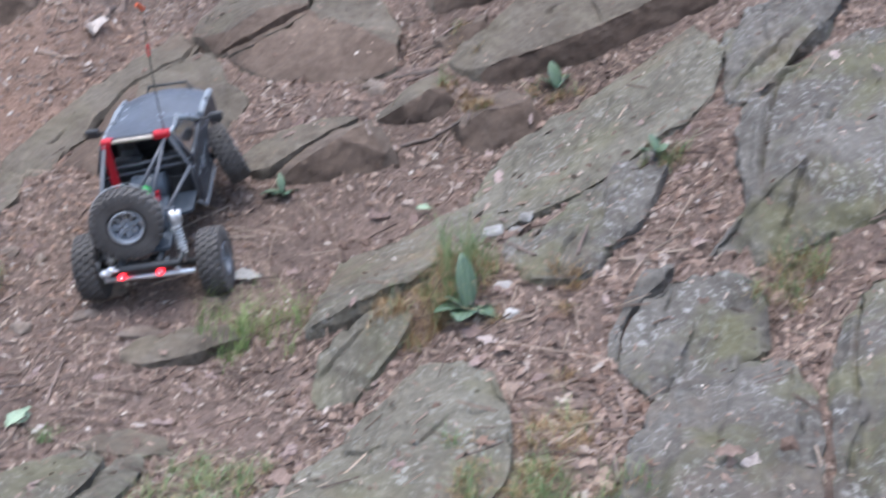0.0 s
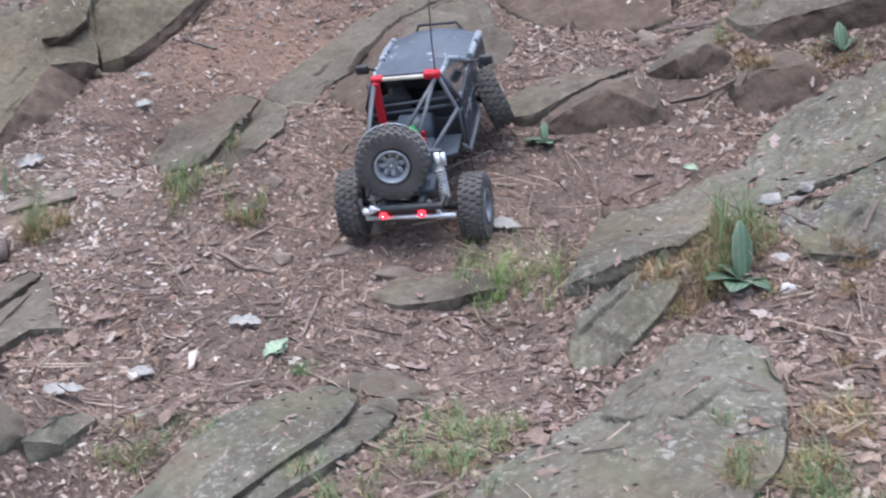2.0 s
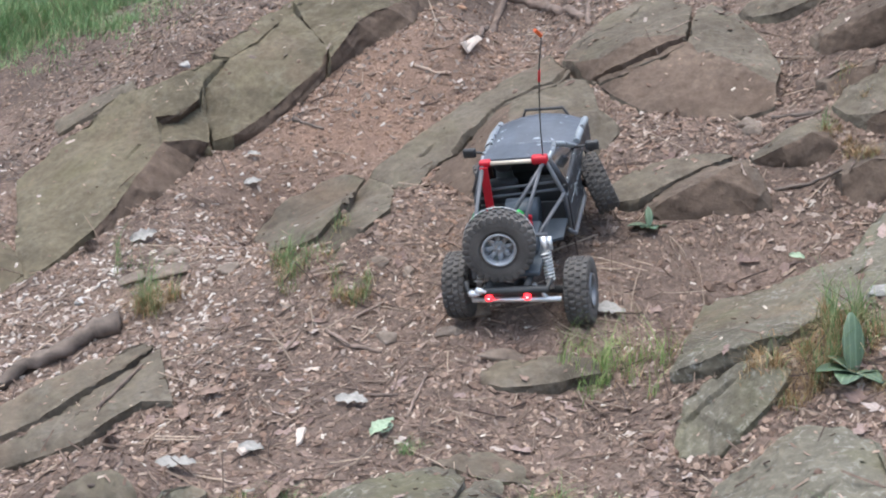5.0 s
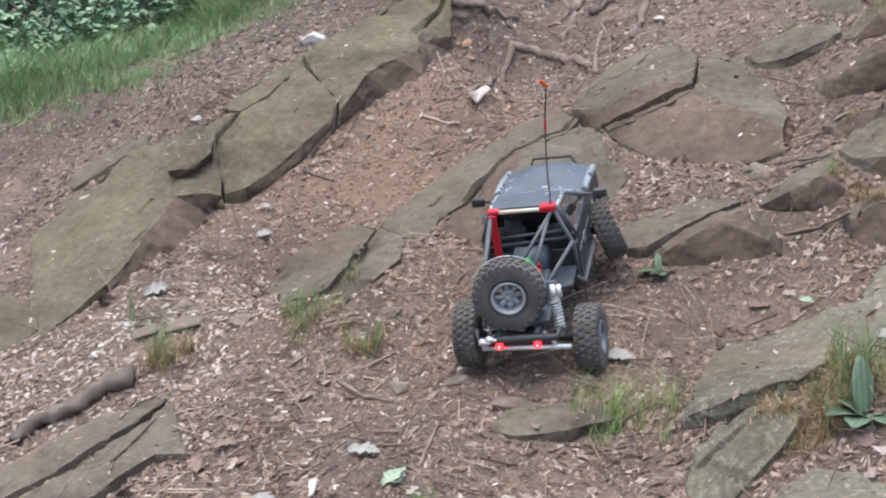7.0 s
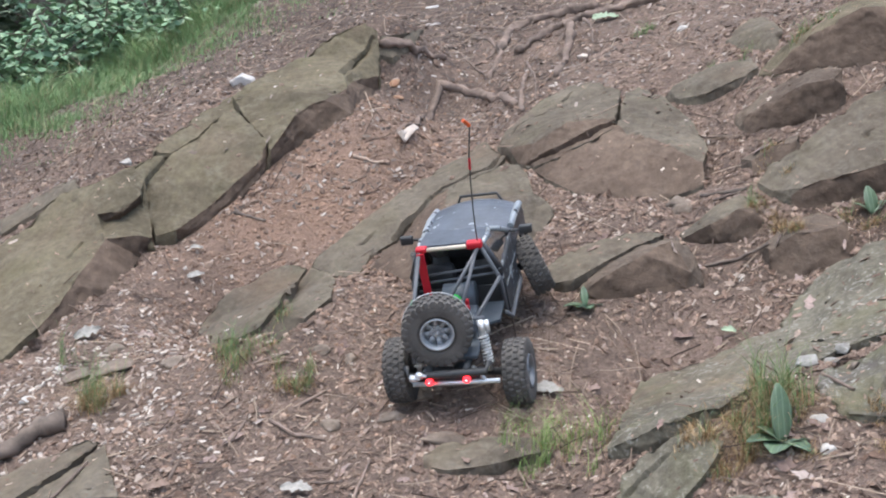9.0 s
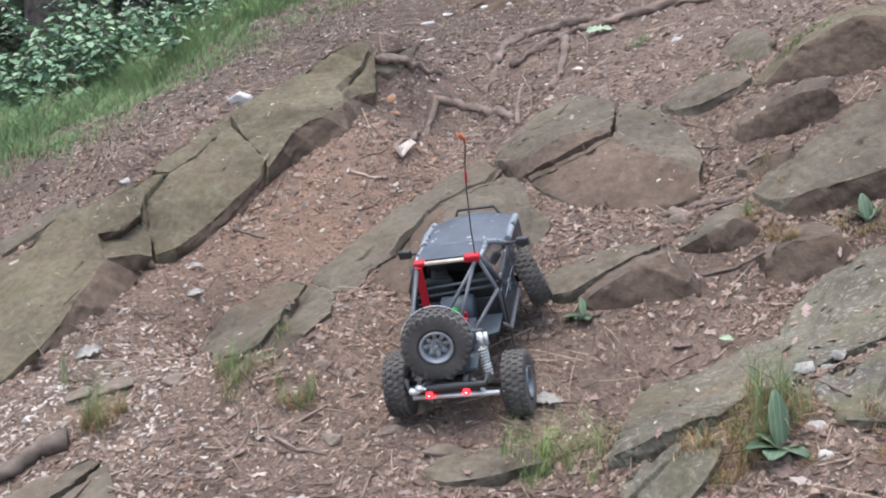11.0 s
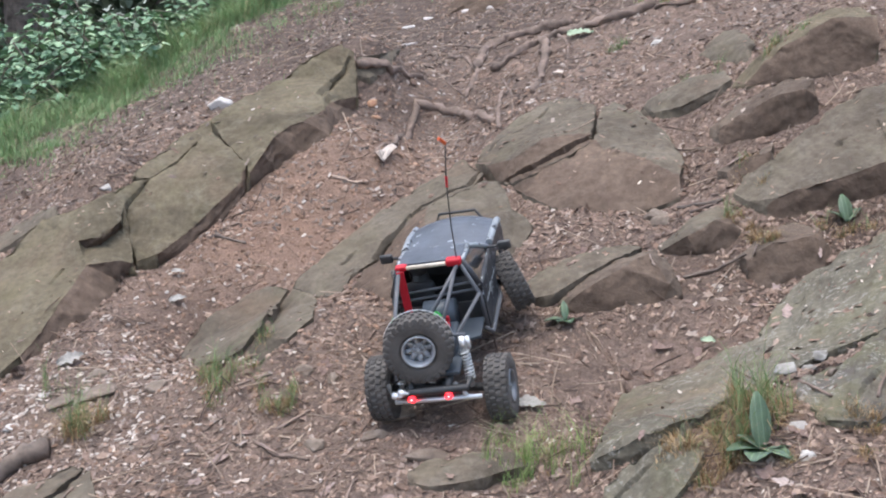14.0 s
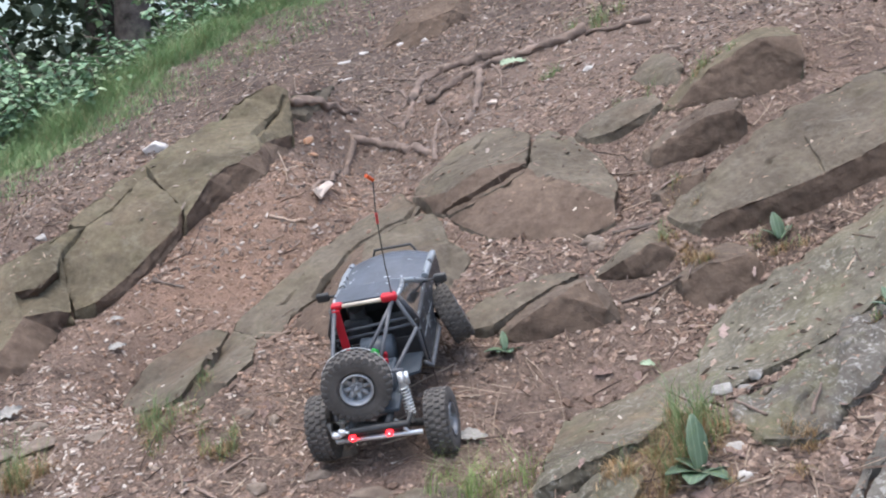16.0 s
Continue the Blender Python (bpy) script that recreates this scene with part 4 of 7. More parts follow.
def tube(points, radius, seg=8, bm=None, taper=1.0):
    """A round bar along points."""
    bm = bm or bmesh.new()
    pts = [Vector(p) for p in points]
    rings = []
    for i, p in enumerate(pts):
        d = (pts[min(i + 1, len(pts) - 1)] - pts[max(i - 1, 0)]).normalized()
        a = d.orthogonal().normalized()
        b = d.cross(a)
        r = radius * (1 + (taper - 1) * i / max(1, len(pts) - 1))
        if rings:
            prev = rings[-1][0].co - pts[i - 1]
            a = (prev - d * prev.dot(d)).normalized()
            b = d.cross(a)
        rings.append([bm.verts.new(p + (a * math.cos(k * math.tau / seg) + b * math.sin(k * math.tau / seg)) * r) for k in range(seg)])
    for r0, r1 in zip(rings, rings[1:]):
        for k in range(seg):
            bm.faces.new((r0[k], r0[(k + 1) % seg], r1[(k + 1) % seg], r1[k]))
    bm.faces.new(rings[0][::-1])
    bm.faces.new(rings[-1])
    return bm


def lathe(profile, seg=40, bm=None):
    """Turns (x, r) pairs round the x axis."""
    bm = bm or bmesh.new()
    rings = [[bm.verts.new((x, r * math.cos(k * math.tau / seg), r * math.sin(k * math.tau / seg))) for k in range(seg)] for x, r in profile]
    for r0, r1 in zip(rings, rings[1:]):
        for k in range(seg):
            bm.faces.new((r0[k], r0[(k + 1) % seg], r1[(k + 1) % seg], r1[k]))
    return bm


def plate(outline, axis, lo, hi, bevel=0.0):
    """A flat outline of pairs, made thick from lo to hi along axis."""
    bm = bmesh.new()
    put = {"x": lambda a, b, c: (c, a, b), "y": lambda a, b, c: (a, c, b), "z": lambda a, b, c: (a, b, c)}[axis]
    f = bm.faces.new([bm.verts.new(put(a, b, lo)) for a, b in outline])
    ext = bmesh.ops.extrude_face_region(bm, geom=[f])["geom"]
    d = Vector(put(0, 0, hi)) - Vector(put(0, 0, lo))
    for v in ext:
        if isinstance(v, bmesh.types.BMVert):
            v.co += d
    bmesh.ops.recalc_face_normals(bm, faces=bm.faces)
    return bm


def tyre_mesh(R=0.057, W=0.042, n=28):
    """A knobbly off-road tyre round the x axis: the tread blocks stand out of one skin."""
    h = W / 2
    rows = [(-0.72, 0.47, None), (-0.95, 0.56, None), (-1.0, 0.72, None), (-0.99, 0.78, None)]
    for x0, r0, x1, r1, off in ((-0.99, 0.80, -0.90, 0.915, 0.0), (-0.88, 0.935, -0.60, 0.945, 0.0), (-0.50, 0.950, -0.08, 0.955, 0.5), (0.02, 0.955, 0.44, 0.950, 0.1), (0.56, 0.945, 0.88, 0.935, 0.6), (0.90, 0.915, 0.99, 0.80, 0.6)):
        rows += [(x0, r0, None), (x0 + 0.02, r0, off), (x1 - 0.02, r1, off), (x1, r1, None)]
    rows += [(0.99, 0.78, None), (1.0, 0.72, None), (0.95, 0.56, None), (0.72, 0.47, None), (0.0, 0.44, None)]
    bm = bmesh.new()
    seg = n * 8
    rings = []
    for x, r, off in rows:
        ring = []
        for k in range(seg):
            a = math.tau * k / seg
            up = 0.0 if off is None or (k / 8 + off + 0.12 * x) % 1.0 > 0.6 else 0.0028 if abs(x) < 0.89 else 0.0022
            ring.append(bm.verts.new((x * h + (0.0008 if up and x > 0.9 else -0.0008 if up and x < -0.9 else 0.0), (r * R + up) * math.cos(a), (r * R + up) * math.sin(a))))
        rings.append(ring)
    for r0, r1 in zip(rings, rings[1:] + rings[:1]):
        for k in range(seg):
            bm.faces.new((r0[k], r0[(k + 1) % seg], r1[(k + 1) % seg], r1[k]))
    bmesh.ops.recalc_face_normals(bm, faces=bm.faces)
    return bm


def rim_mesh(R=0.0265, W=0.040, outer=1):
    """A steel wheel with round holes' spokes, hub and nut, its face towards outer."""
    h = W / 2 * outer
    bm = lathe([(-h, R * 0.98), (-h * 0.9, R * 0.9), (h * 0.3, R * 0.86), (h * 0.88, R * 0.90), (h * 1.02, R * 0.97), (h * 1.08, R * 1.06), (h * 0.9, R * 1.08)], 32)
    lathe([(-h * 0.1, 0.0), (-h * 0.1, R * 0.86)], 24, bm)
    lathe([(h * 0.42, 0.0), (h * 0.44, R * 0.40), (h * 0.38, R * 0.44), (h * 0.2, R * 0.46)], 24, bm)
    lathe([(h * 0.42, 0.0035), (h * 0.9, 0.0035), (h * 0.92, 0.0)], 6, bm)
    for k in range(8):
        m = Matrix.Rotation(math.tau * k / 8, 4, "X")
        box(bm, h * 0.36, 0, R * 0.64, 0.003, R * 0.30, R * 0.52, m)
        lathe_nut = m @ Matrix.Translation((h * 0.46, 0, R * 0.27))
        bmesh.ops.create_cone(bm, cap_ends=True, segments=6, radius1=0.0018, radius2=0.0018, depth=0.003, matrix=lathe_nut @ pose(0, 0, 0, 0, 90, 0))
    bmesh.ops.recalc_face_normals(bm, faces=bm.faces)
    return bm


def coil(a, b, radius, turns, wire):
    a, b = Vector(a), Vector(b)
    d = b - a
    u = d.normalized().orthogonal().normalized()
    v = d.normalized().cross(u)
    n = turns * 10
    return tube([a + d * (i / n) + (u * math.cos(i * math.tau / 10) + v * math.sin(i * math.tau / 10)) * radius for i in range(n + 1)], wire, 5)


def model_truck(at, size):
    """Forward is y, right is x, up is z; the origin lies under the middle of the rear axle."""
    truck = new("model_truck")
    truck.empty_display_size = 0.05
    truck.matrix_world = at @ Matrix.Diagonal((size, size, size, 1))
    tagged(truck, "scuffed black radio-controlled crawler truck with open rear cage", "model truck")

    def bar(name, pts, r, mat=TUBE, label=""):
        return part(name, tube(pts, r, 8), mat, truck, label, True)

    # wheels, each with its rim
    hubs = [((-0.095, 0.0, 0.057), 0, 0, -1), ((0.107, 0.0, 0.036), 0, 0, 1), ((-0.097, 0.305, 0.060), 20, -8, -1), ((0.103, 0.305, 0.062), 20, -14, 1)]
    for (x, y, z), steer, lean, out in hubs:
        ty = part("tyre", tyre_mesh(), RUBBER, truck, "dusty black tyre with chunky tread")
        ty.matrix_local = pose(x, y, z, 0, lean, steer) @ pose(0, 0, 0, random.uniform(0, 20), 0, 0)
        part("rim", rim_mesh(outer=out), RIM, ty, "grey steel rim", True)
    spare = part("spare_tyre", tyre_mesh(0.060), RUBBER, truck, "spare tyre with white chalk marks along its tread edge")
    spare.matrix_local = pose(-0.008, -0.028, 0.150, 0, 0, -80) @ pose(0, 0, 0, 0, -7, 0)
    part("rim", rim_mesh(0.0265, 0.04, outer=1), RIM_BRIGHT, spare, "light grey steel rim", True)
    m = tube([(-0.0195, 0.0590 * math.cos(k * math.tau / 48), 0.0590 * math.sin(k * math.tau / 48)) for k in range(49)], 0.0007, 5)
    part("chalk_mark", m, WHITE, spare, "white scuffed line round the tread")

    # axles, links and shocks
    bar("rear_axle", [(-0.085, 0, 0.057), (0.0, 0, 0.047), (0.095, 0, 0.037)], 0.007, BLACK)
    bar("front_axle", [(-0.085, 0.305, 0.060), (0.09, 0.305, 0.062)], 0.007, BLACK)
    for y, z in ((0.0, 0.047), (0.305, 0.061)):
        bm = bmesh.new()
        bmesh.ops.create_uvsphere(bm, u_segments=14, v_segments=10, radius=0.015, matrix=pose(0.008, y, z))
        part("gear_housing", bm, BLACK, truck, "", True)
    for s in (-1, 1):
        bar("link_arm", [(s * 0.05, 0.005, 0.045), (s * 0.035, 0.13, 0.062)], 0.0035, BLACK)
        bar("link_arm", [(s * 0.05, 0.30, 0.055), (s * 0.035, 0.18, 0.062)], 0.0035, BLACK)
        bar("chassis_rail", [(s * 0.032, -0.055, 0.085), (s * 0.032, 0.10, 0.075), (s * 0.032, 0.26, 0.075), (s * 0.032, 0.385, 0.090)], 0.006, BLACK)
        for y, top in ((-0.012, (s * 0.054, 0.022, 0.136)), (0.300, (s * 0.052, 0.275, 0.140))):
            low = Vector((s * 0.062, y, 0.055 if s < 0 else 0.050))
            d = Vector(top) - low
            sh = bar("shock_absorber", [low, low + d * 0.55], 0.0042, SILVER, "polished shock absorber with white coil")
            part("coil_spring", coil(low + d * 0.12, low + d * 0.66, 0.0078, 9, 0.0019), WHITE, sh, "", True)
            part("shock_body", tube([low + d * 0.64, low + d * 0.96], 0.0062, 12), SILVER, sh, "", True)
            part("reservoir", tube([low + d * 0.74 + Vector((s * 0.011, -0.006, 0)), low + d * 0.98 + Vector((s * 0.011, -0.006, 0))], 0.0042, 10), SILVER, sh, "", True)

    # body shell
    low = [(0.135, 0.074), (0.255, 0.070), (0.262, 0.098), (0.283, 0.122), (0.318, 0.124), (0.345, 0.108), (0.352, 0.092), (0.402, 0.090), (0.408, 0.120), (0.400, 0.148), (0.275, 0.163), (0.135, 0.158)]
    for s in (-1, 1):
        side = part("side_panel", plate(low, "x", s * 0.079, s * 0.083), PAINT, truck, "scuffed black side panel with chips")
        part("door_seam", boxed(s * 0.0832, 0.205, 0.118, 0.0012, 0.118, 0.0022, bevel=0), CHIPPED, side)
        part("door_handle", boxed(s * 0.0845, 0.158, 0.143, 0.003, 0.014, 0.004), BLACK, side, "", True)
        part("emblem", plate([(0.198, 0.100), (0.206, 0.106), (0.208, 0.118), (0.202, 0.126), (0.194, 0.124), (0.192, 0.112)], "x", s * 0.083, s * 0.0838), CHIPPED, side, "worn grey shield emblem")
        bar("roof_post", [(s * 0.081, 0.277, 0.155), (s * 0.068, 0.238, 0.184), (s * 0.058, 0.204, 0.204)], 0.0048, CHIPPED, "silver worn windscreen post")
        bar("roof_post", [(s * 0.080, 0.140, 0.154), (s * 0.057, 0.140, 0.210)], 0.0062, PAINT)
        bar("roof_rail", [(s * 0.057, 0.140, 0.210), (s * 0.060, 0.17, 0.209), (s * 0.058, 0.204, 0.204)], 0.0045, CHIPPED, "worn silver roof edge")
        bar("window_rail", [(s * 0.081, 0.138, 0.155), (s * 0.081, 0.275, 0.157)], 0.0035, PAINT)
        win = bmesh.new()
        win.faces.new([win.verts.new((s * (0.080 - 0.023 * (z - 0.157) / 0.048), y, z)) for y, z in ((0.145, 0.157), (0.270, 0.159), (0.236, 0.183), (0.204, 0.202), (0.146, 0.206))])
        bmesh.ops.solidify(win, geom=win.faces[:], thickness=0.0015)
        part("side_window", win, CLEAR, truck, "tinted clear side window").visible_shadow = False
        arm = bar("mirror", [(s * 0.080, 0.262, 0.163), (s * 0.100, 0.260, 0.166)], 0.0025, BLACK, "black door mirror on a stalk")
        part("mirror_head", boxed(s * 0.112, 0.260, 0.166, 0.024, 0.010, 0.017, bevel=0.003), BLACK, arm, "", True)
        bar("rock_slider", [(s * 0.078, 0.112, 0.086), (s * 0.086, 0.125, 0.068), (s * 0.086, 0.25, 0.066), (s * 0.080, 0.268, 0.078)], 0.0042, TUBE, "dark tube along the sill")
    roof = plate([(-0.058, 0.139), (-0.060, 0.17), (-0.057, 0.202), (-0.03, 0.207), (0.03, 0.207), (0.057, 0.202), (0.060, 0.17), (0.058, 0.139)], "z", 0.2085, 0.2155)
    bmesh.ops.bevel(roof, geom=[e for e in roof.edges if abs(e.verts[0].co.z - e.verts[1].co.z) < 1e-5], offset=0.0025, segments=2, affect="EDGES")
    for v in roof.verts:
        v.co.z -= 0.10 * (v.co.y - 0.139)
    part("roof", roof, PAINT_SKY_TINT, truck, "grey-black roof lightened with a painted sky reflection")
    hood = bmesh.new()
    cols = []
    for j in range(9):
        y = 0.276 + (0.408 - 0.276) * j / 8
        z = 0.1620 - 0.008 * (j / 8) - 0.014 * (j / 8) ** 6
        cols.append([hood.verts.new((x * 0.083 * (1 - 0.05 * (j / 8) ** 4), y, z + (0.007 + 0.013 * j / 8) * (1 - abs(x) ** 2.0))) for x in (-1, -0.9, -0.7, -0.4, 0, 0.4, 0.7, 0.9, 1)])
    for c0, c1 in zip(cols, cols[1:]):
        for k in range(8):
            hood.faces.new((c0[k], c0[k + 1], c1[k + 1], c1[k]))
    ext = bmesh.ops.extrude_face_region(hood, geom=hood.faces[:])["geom"]
    for v in ext:
        if isinstance(v, bmesh.types.BMVert):
            v.co.z -= 0.006
    bmesh.ops.recalc_face_normals(hood, faces=hood.faces)
    hd = part("bonnet", hood, PAINT_SKY_TINT, truck, "grey-black bonnet with a painted sky reflection and worn edges")
    for s in (-1, 1):
        part("wiper", tube([(s * 0.012, 0.270, 0.173), (s * 0.055, 0.258, 0.178)], 0.0013, 5), CHIPPED, hd)
        part("worn_edge", tube([(s * 0.081, 0.280, 0.164), (s * 0.0815, 0.33, 0.161), (s * 0.080, 0.395, 0.148)], 0.0065, 8), CHIPPED, hd)
    ws = bmesh.new()
    ws.faces.new([ws.verts.new(p) for p in ((-0.078, 0.276, 0.164), (0.078, 0.276, 0.164), (0.055, 0.206, 0.203), (-0.055, 0.206, 0.203))])
    bmesh.ops.solidify(ws, geom=ws.faces[:], thickness=0.0025)
    part("windscreen", ws, SMOKE, truck, "smoked windscreen")
    gr = boxed(0, 0.406, 0.120, 0.150, 0.008, 0.036, bevel=0.003)
    g = part("grille", gr, BLACK, truck, "black grille", True)
    for s in (-1, 1):
        part("headlight", boxed(s * 0.058, 0.411, 0.124, 0.026, 0.004, 0.014, bevel=0.002), CHIPPED, g, "", True)
    part("front_bumper", tube([(-0.085, 0.385, 0.090), (-0.07, 0.418, 0.092), (0.07, 0.418, 0.092), (0.085, 0.385, 0.090)], 0.0065, 10), BLACK, truck, "black tube bumper", True)
    hoop = bar("bull_bar", [(-0.045, 0.415, 0.095), (-0.045, 0.425, 0.140), (-0.036, 0.423, 0.161), (0.036, 0.423, 0.161), (0.045, 0.425, 0.140), (0.045, 0.415, 0.095)], 0.0028, BLACK, "thin black hoop ahead of the bonnet")
    # interior
    part("firewall", boxed(0, 0.268, 0.116, 0.156, 0.004, 0.094), DARK, truck)
    part("cab_floor", boxed(0, 0.20, 0.078, 0.150, 0.125, 0.006), DARK, truck)
    part("dashboard", boxed(0, 0.262, 0.138, 0.150, 0.020, 0.034, bevel=0.006), DARK, truck)
    for s in (-1, 1):
        part("seat", boxed(s * 0.036, 0.172, 0.118, 0.052, 0.020, 0.080, pose(0, 0, 0), 0.006), DARK, truck, "black bucket seat", True)
    doll = bmesh.new()
    bmesh.ops.create_uvsphere(doll, u_segments=14, v_segments=10, radius=0.018, matrix=pose(-0.036, 0.192, 0.180))
    bmesh.ops.create_cone(doll, cap_ends=True, segments=12, radius1=0.022, radius2=0.014, depth=0.055, matrix=pose(-0.036, 0.190, 0.140))
    part("figure", doll, BLACK, truck, "plain dark driver figure", True)
    part("cab_back", plate([(-0.076, 0.082), (0.076, 0.082), (0.074, 0.128), (-0.074, 0.128)], "y", 0.136, 0.140), BLACK, truck, "black lower cab wall")
    for z in (0.150, 0.165):
        bar("window_bar", [(-0.072, 0.134, z - 0.006), (0.070, 0.134, z + 0.004)], 0.0026)

    # roll cage behind the cab
    top_l, top_r = (-0.054, 0.130, 0.214), (0.054, 0.130, 0.214)
    bar("roof_bar", [top_l, top_r], 0.0038, CREAM, "cream bar across the roof's rear edge")
    part("clamp", boxed(-0.050, 0.131, 0.215, 0.020, 0.014, 0.010, bevel=0.003), RED, truck, "red clamp", True)
    part("clamp", boxed(0.045, 0.131, 0.216, 0.028, 0.016, 0.014, bevel=0.004), RED, truck, "red clamp", True)
    bar("cage_tube", [top_l, (-0.060, 0.06, 0.165), (-0.062, 0.0, 0.130), (-0.055, -0.045, 0.098)], 0.0038)
    bar("cage_tube", [top_r, (-0.012, 0.05, 0.140)], 0.0034)
    bar("cage_tube", [(0.048, 0.131, 0.210), (0.018, 0.03, 0.135)], 0.0034)
    bar("cage_tube", [top_l, (-0.078, 0.128, 0.145), (-0.080, 0.122, 0.080)], 0.0038)
    bar("cage_tube", [top_r, (0.078, 0.128, 0.145), (0.080, 0.122, 0.080)], 0.0038)
    bar("cage_tube", [(-0.078, 0.125, 0.130), (-0.058, 0.03, 0.140)], 0.0034)
    bar("cage_tube", [(0.078, 0.125, 0.150), (0.036, 0.03, 0.116)], 0.0034)
    bar("cage_tube", [(-0.062, 0.02, 0.136), (0.062, 0.02, 0.136)], 0.0034)
    part("red_strap", plate([(-0.0, 0.0), (0.014, 0.0), (0.018, 0.122), (0.004, 0.122)], "y", 0, 0.003), RED, truck, "red strap hanging from the clamp").matrix_local = pose(-0.062, 0.119, 0.090)

    # load bed
    part("bed_floor", boxed(0, 0.035, 0.098, 0.105, 0.150, 0.008), TUB, truck, "blue-grey bed tray")
    part("bed_tub", boxed(0.0, 0.045, 0.114, 0.085, 0.075, 0.026, bevel=0.006), TUB, truck, "blue-grey plastic tub", True)
    part("drum", tube([(-0.02, 0.105, 0.128), (0.034, 0.105, 0.128)], 0.026, 20), TUB, truck, "blue-grey round drum", True)
    part("side_plate", plate([(0.030, 0.045), (0.078, 0.062), (0.078, 0.122), (0.040, 0.122)], "z", 0.098, 0.103), TUB, truck, "flat grey plate")
    bt = part("bottle", tube([(-0.024, 0.040, 0.139), (-0.020, 0.075, 0.139)], 0.0115, 16), GREEN_BRIGHT, truck, "bright green bottle", True)
    part("bottle", tube([(0.0, 0.045, 0.139), (0.004, 0.080, 0.139)], 0.0115, 16), GREEN_BRIGHT, truck, "bright green bottle", True)
    for x, y in ((0.022, 0.072), (0.026, 0.052), (-0.040, 0.065)):
        part("strap_buckle", boxed(x, y, 0.138, 0.014, 0.006, 0.010, bevel=0.002), RED, truck, "", True)
    for k in range(3):
        c = part("fuel_can", boxed(-0.072, 0.074 + 0.017 * k, 0.107, 0.024, 0.0155, 0.044, bevel=0.003), GREEN_DARK, truck, "green plastic fuel can", True)
        part("cap", boxed(-0.086, 0.074 + 0.017 * k, 0.118, 0.005, 0.005, 0.005), BLACK, c)
    part("marker_light", boxed(-0.074, 0.056, 0.126, 0.010, 0.008, 0.010, bevel=0.002), ORANGE, truck, "orange marker light", True)
    # tail
    bar("rear_bumper", [(-0.070, -0.045, 0.092), (-0.066, -0.060, 0.082), (0.066, -0.060, 0.082), (0.070, -0.045, 0.092)], 0.0060, BLACK, "black tube bumper")
    part("bumper_plate", boxed(0, -0.055, 0.076, 0.110, 0.004, 0.020, bevel=0.001), BLACK, truck)
    bar("skid_bar", [(-0.062, -0.060, 0.066), (0.086, -0.060, 0.062)], 0.0042, SILVER, "polished bar across the tail")
    for x, y, z in ((-0.062, -0.066, 0.084), (-0.050, -0.066, 0.089)):
        part("lug", lathe([(0, 0.0), (0.001, 0.0060), (0.010, 0.0060), (0.012, 0.0025), (0.018, 0.0025), (0.019, 0.0)], 12), SILVER, truck, "polished metal lug", True).matrix_local = pose(x, y, z, 0, 0, -20)
    for s in (-1, 1):
        bar("bumper_strut", [(s * 0.062, -0.060, 0.066), (s * 0.040, -0.04, 0.080)], 0.0035, SILVER)
    for s in (-1, 1):
        li = part("tail_light", lathe([(0, 0.0), (0.001, 0.0062), (0.006, 0.0062), (0.0075, 0.0)], 16), LAMP, truck, "lit red tail light", True)
        li.matrix_local = pose(s * 0.032, -0.0605, 0.072, 0, 0, -90)
        part("bulb", lathe([(0, 0.0), (0.001, 0.0019), (0.0070, 0.0016), (0.0084, 0.0)], 10), LAMP_CORE, li, "", True)
    # whip aerial with an orange tip
    tip = [(0.050, 0.135, 0.214), (0.060, 0.112, 0.285), (0.073, 0.085, 0.355), (0.089, 0.052, 0.425), (0.108, 0.015, 0.490)]
    ae = bar("aerial", tip, 0.0011, BLACK, "thin black whip aerial")
    part("aerial_tip", tube([tip[-1], Vector(tip[-1]) + Vector((-0.006, -0.01, 0.014))], 0.003, 6), ORANGE, ae, "orange tip")
    part("aerial_tip", tube([Vector((0.081, 0.068, 0.390)), Vector((0.0865, 0.057, 0.414))], 0.0022, 6), RED, ae, "red tape on the aerial")
    return truck


model_truck(pose(0.1189, 2.0723, 0.8269, 23.84, -7.44, -15.83), 0.91)


# ---- what lies and grows on the ground ----
def surface(names):
    verts, faces = [], []
    for ob in scene.objects:
        if ob.type == "MESH" and ob.parent is None and ob.name.split(".")[0] in names:
            n = len(verts)
            verts += [ob.matrix_world @ v.co for v in ob.data.vertices]
            faces += [[n + i for i in p.vertices] for p in ob.data.polygons]
    return BVHTree.FromPolygons(verts, faces)


SOIL_TOP, ROCK_TOP = surface({"ground"}), surface({"rock"})


def drop(x, y):
    """Where a thing let fall at x, y comes to rest: the point, the normal, and whether that is rock."""
    up, down = Vector((x, y, 8)), Vector((0, 0, -1))
    a, b = SOIL_TOP.ray_cast(up, down), ROCK_TOP.ray_cast(up, down)
    if b[0] is not None and (a[0] is None or b[0].z > a[0].z):
        return b[0], b[1] if b[1].z > 0 else -b[1], True
    return a[0], a[1] if a[1].z > 0 else -a[1], False


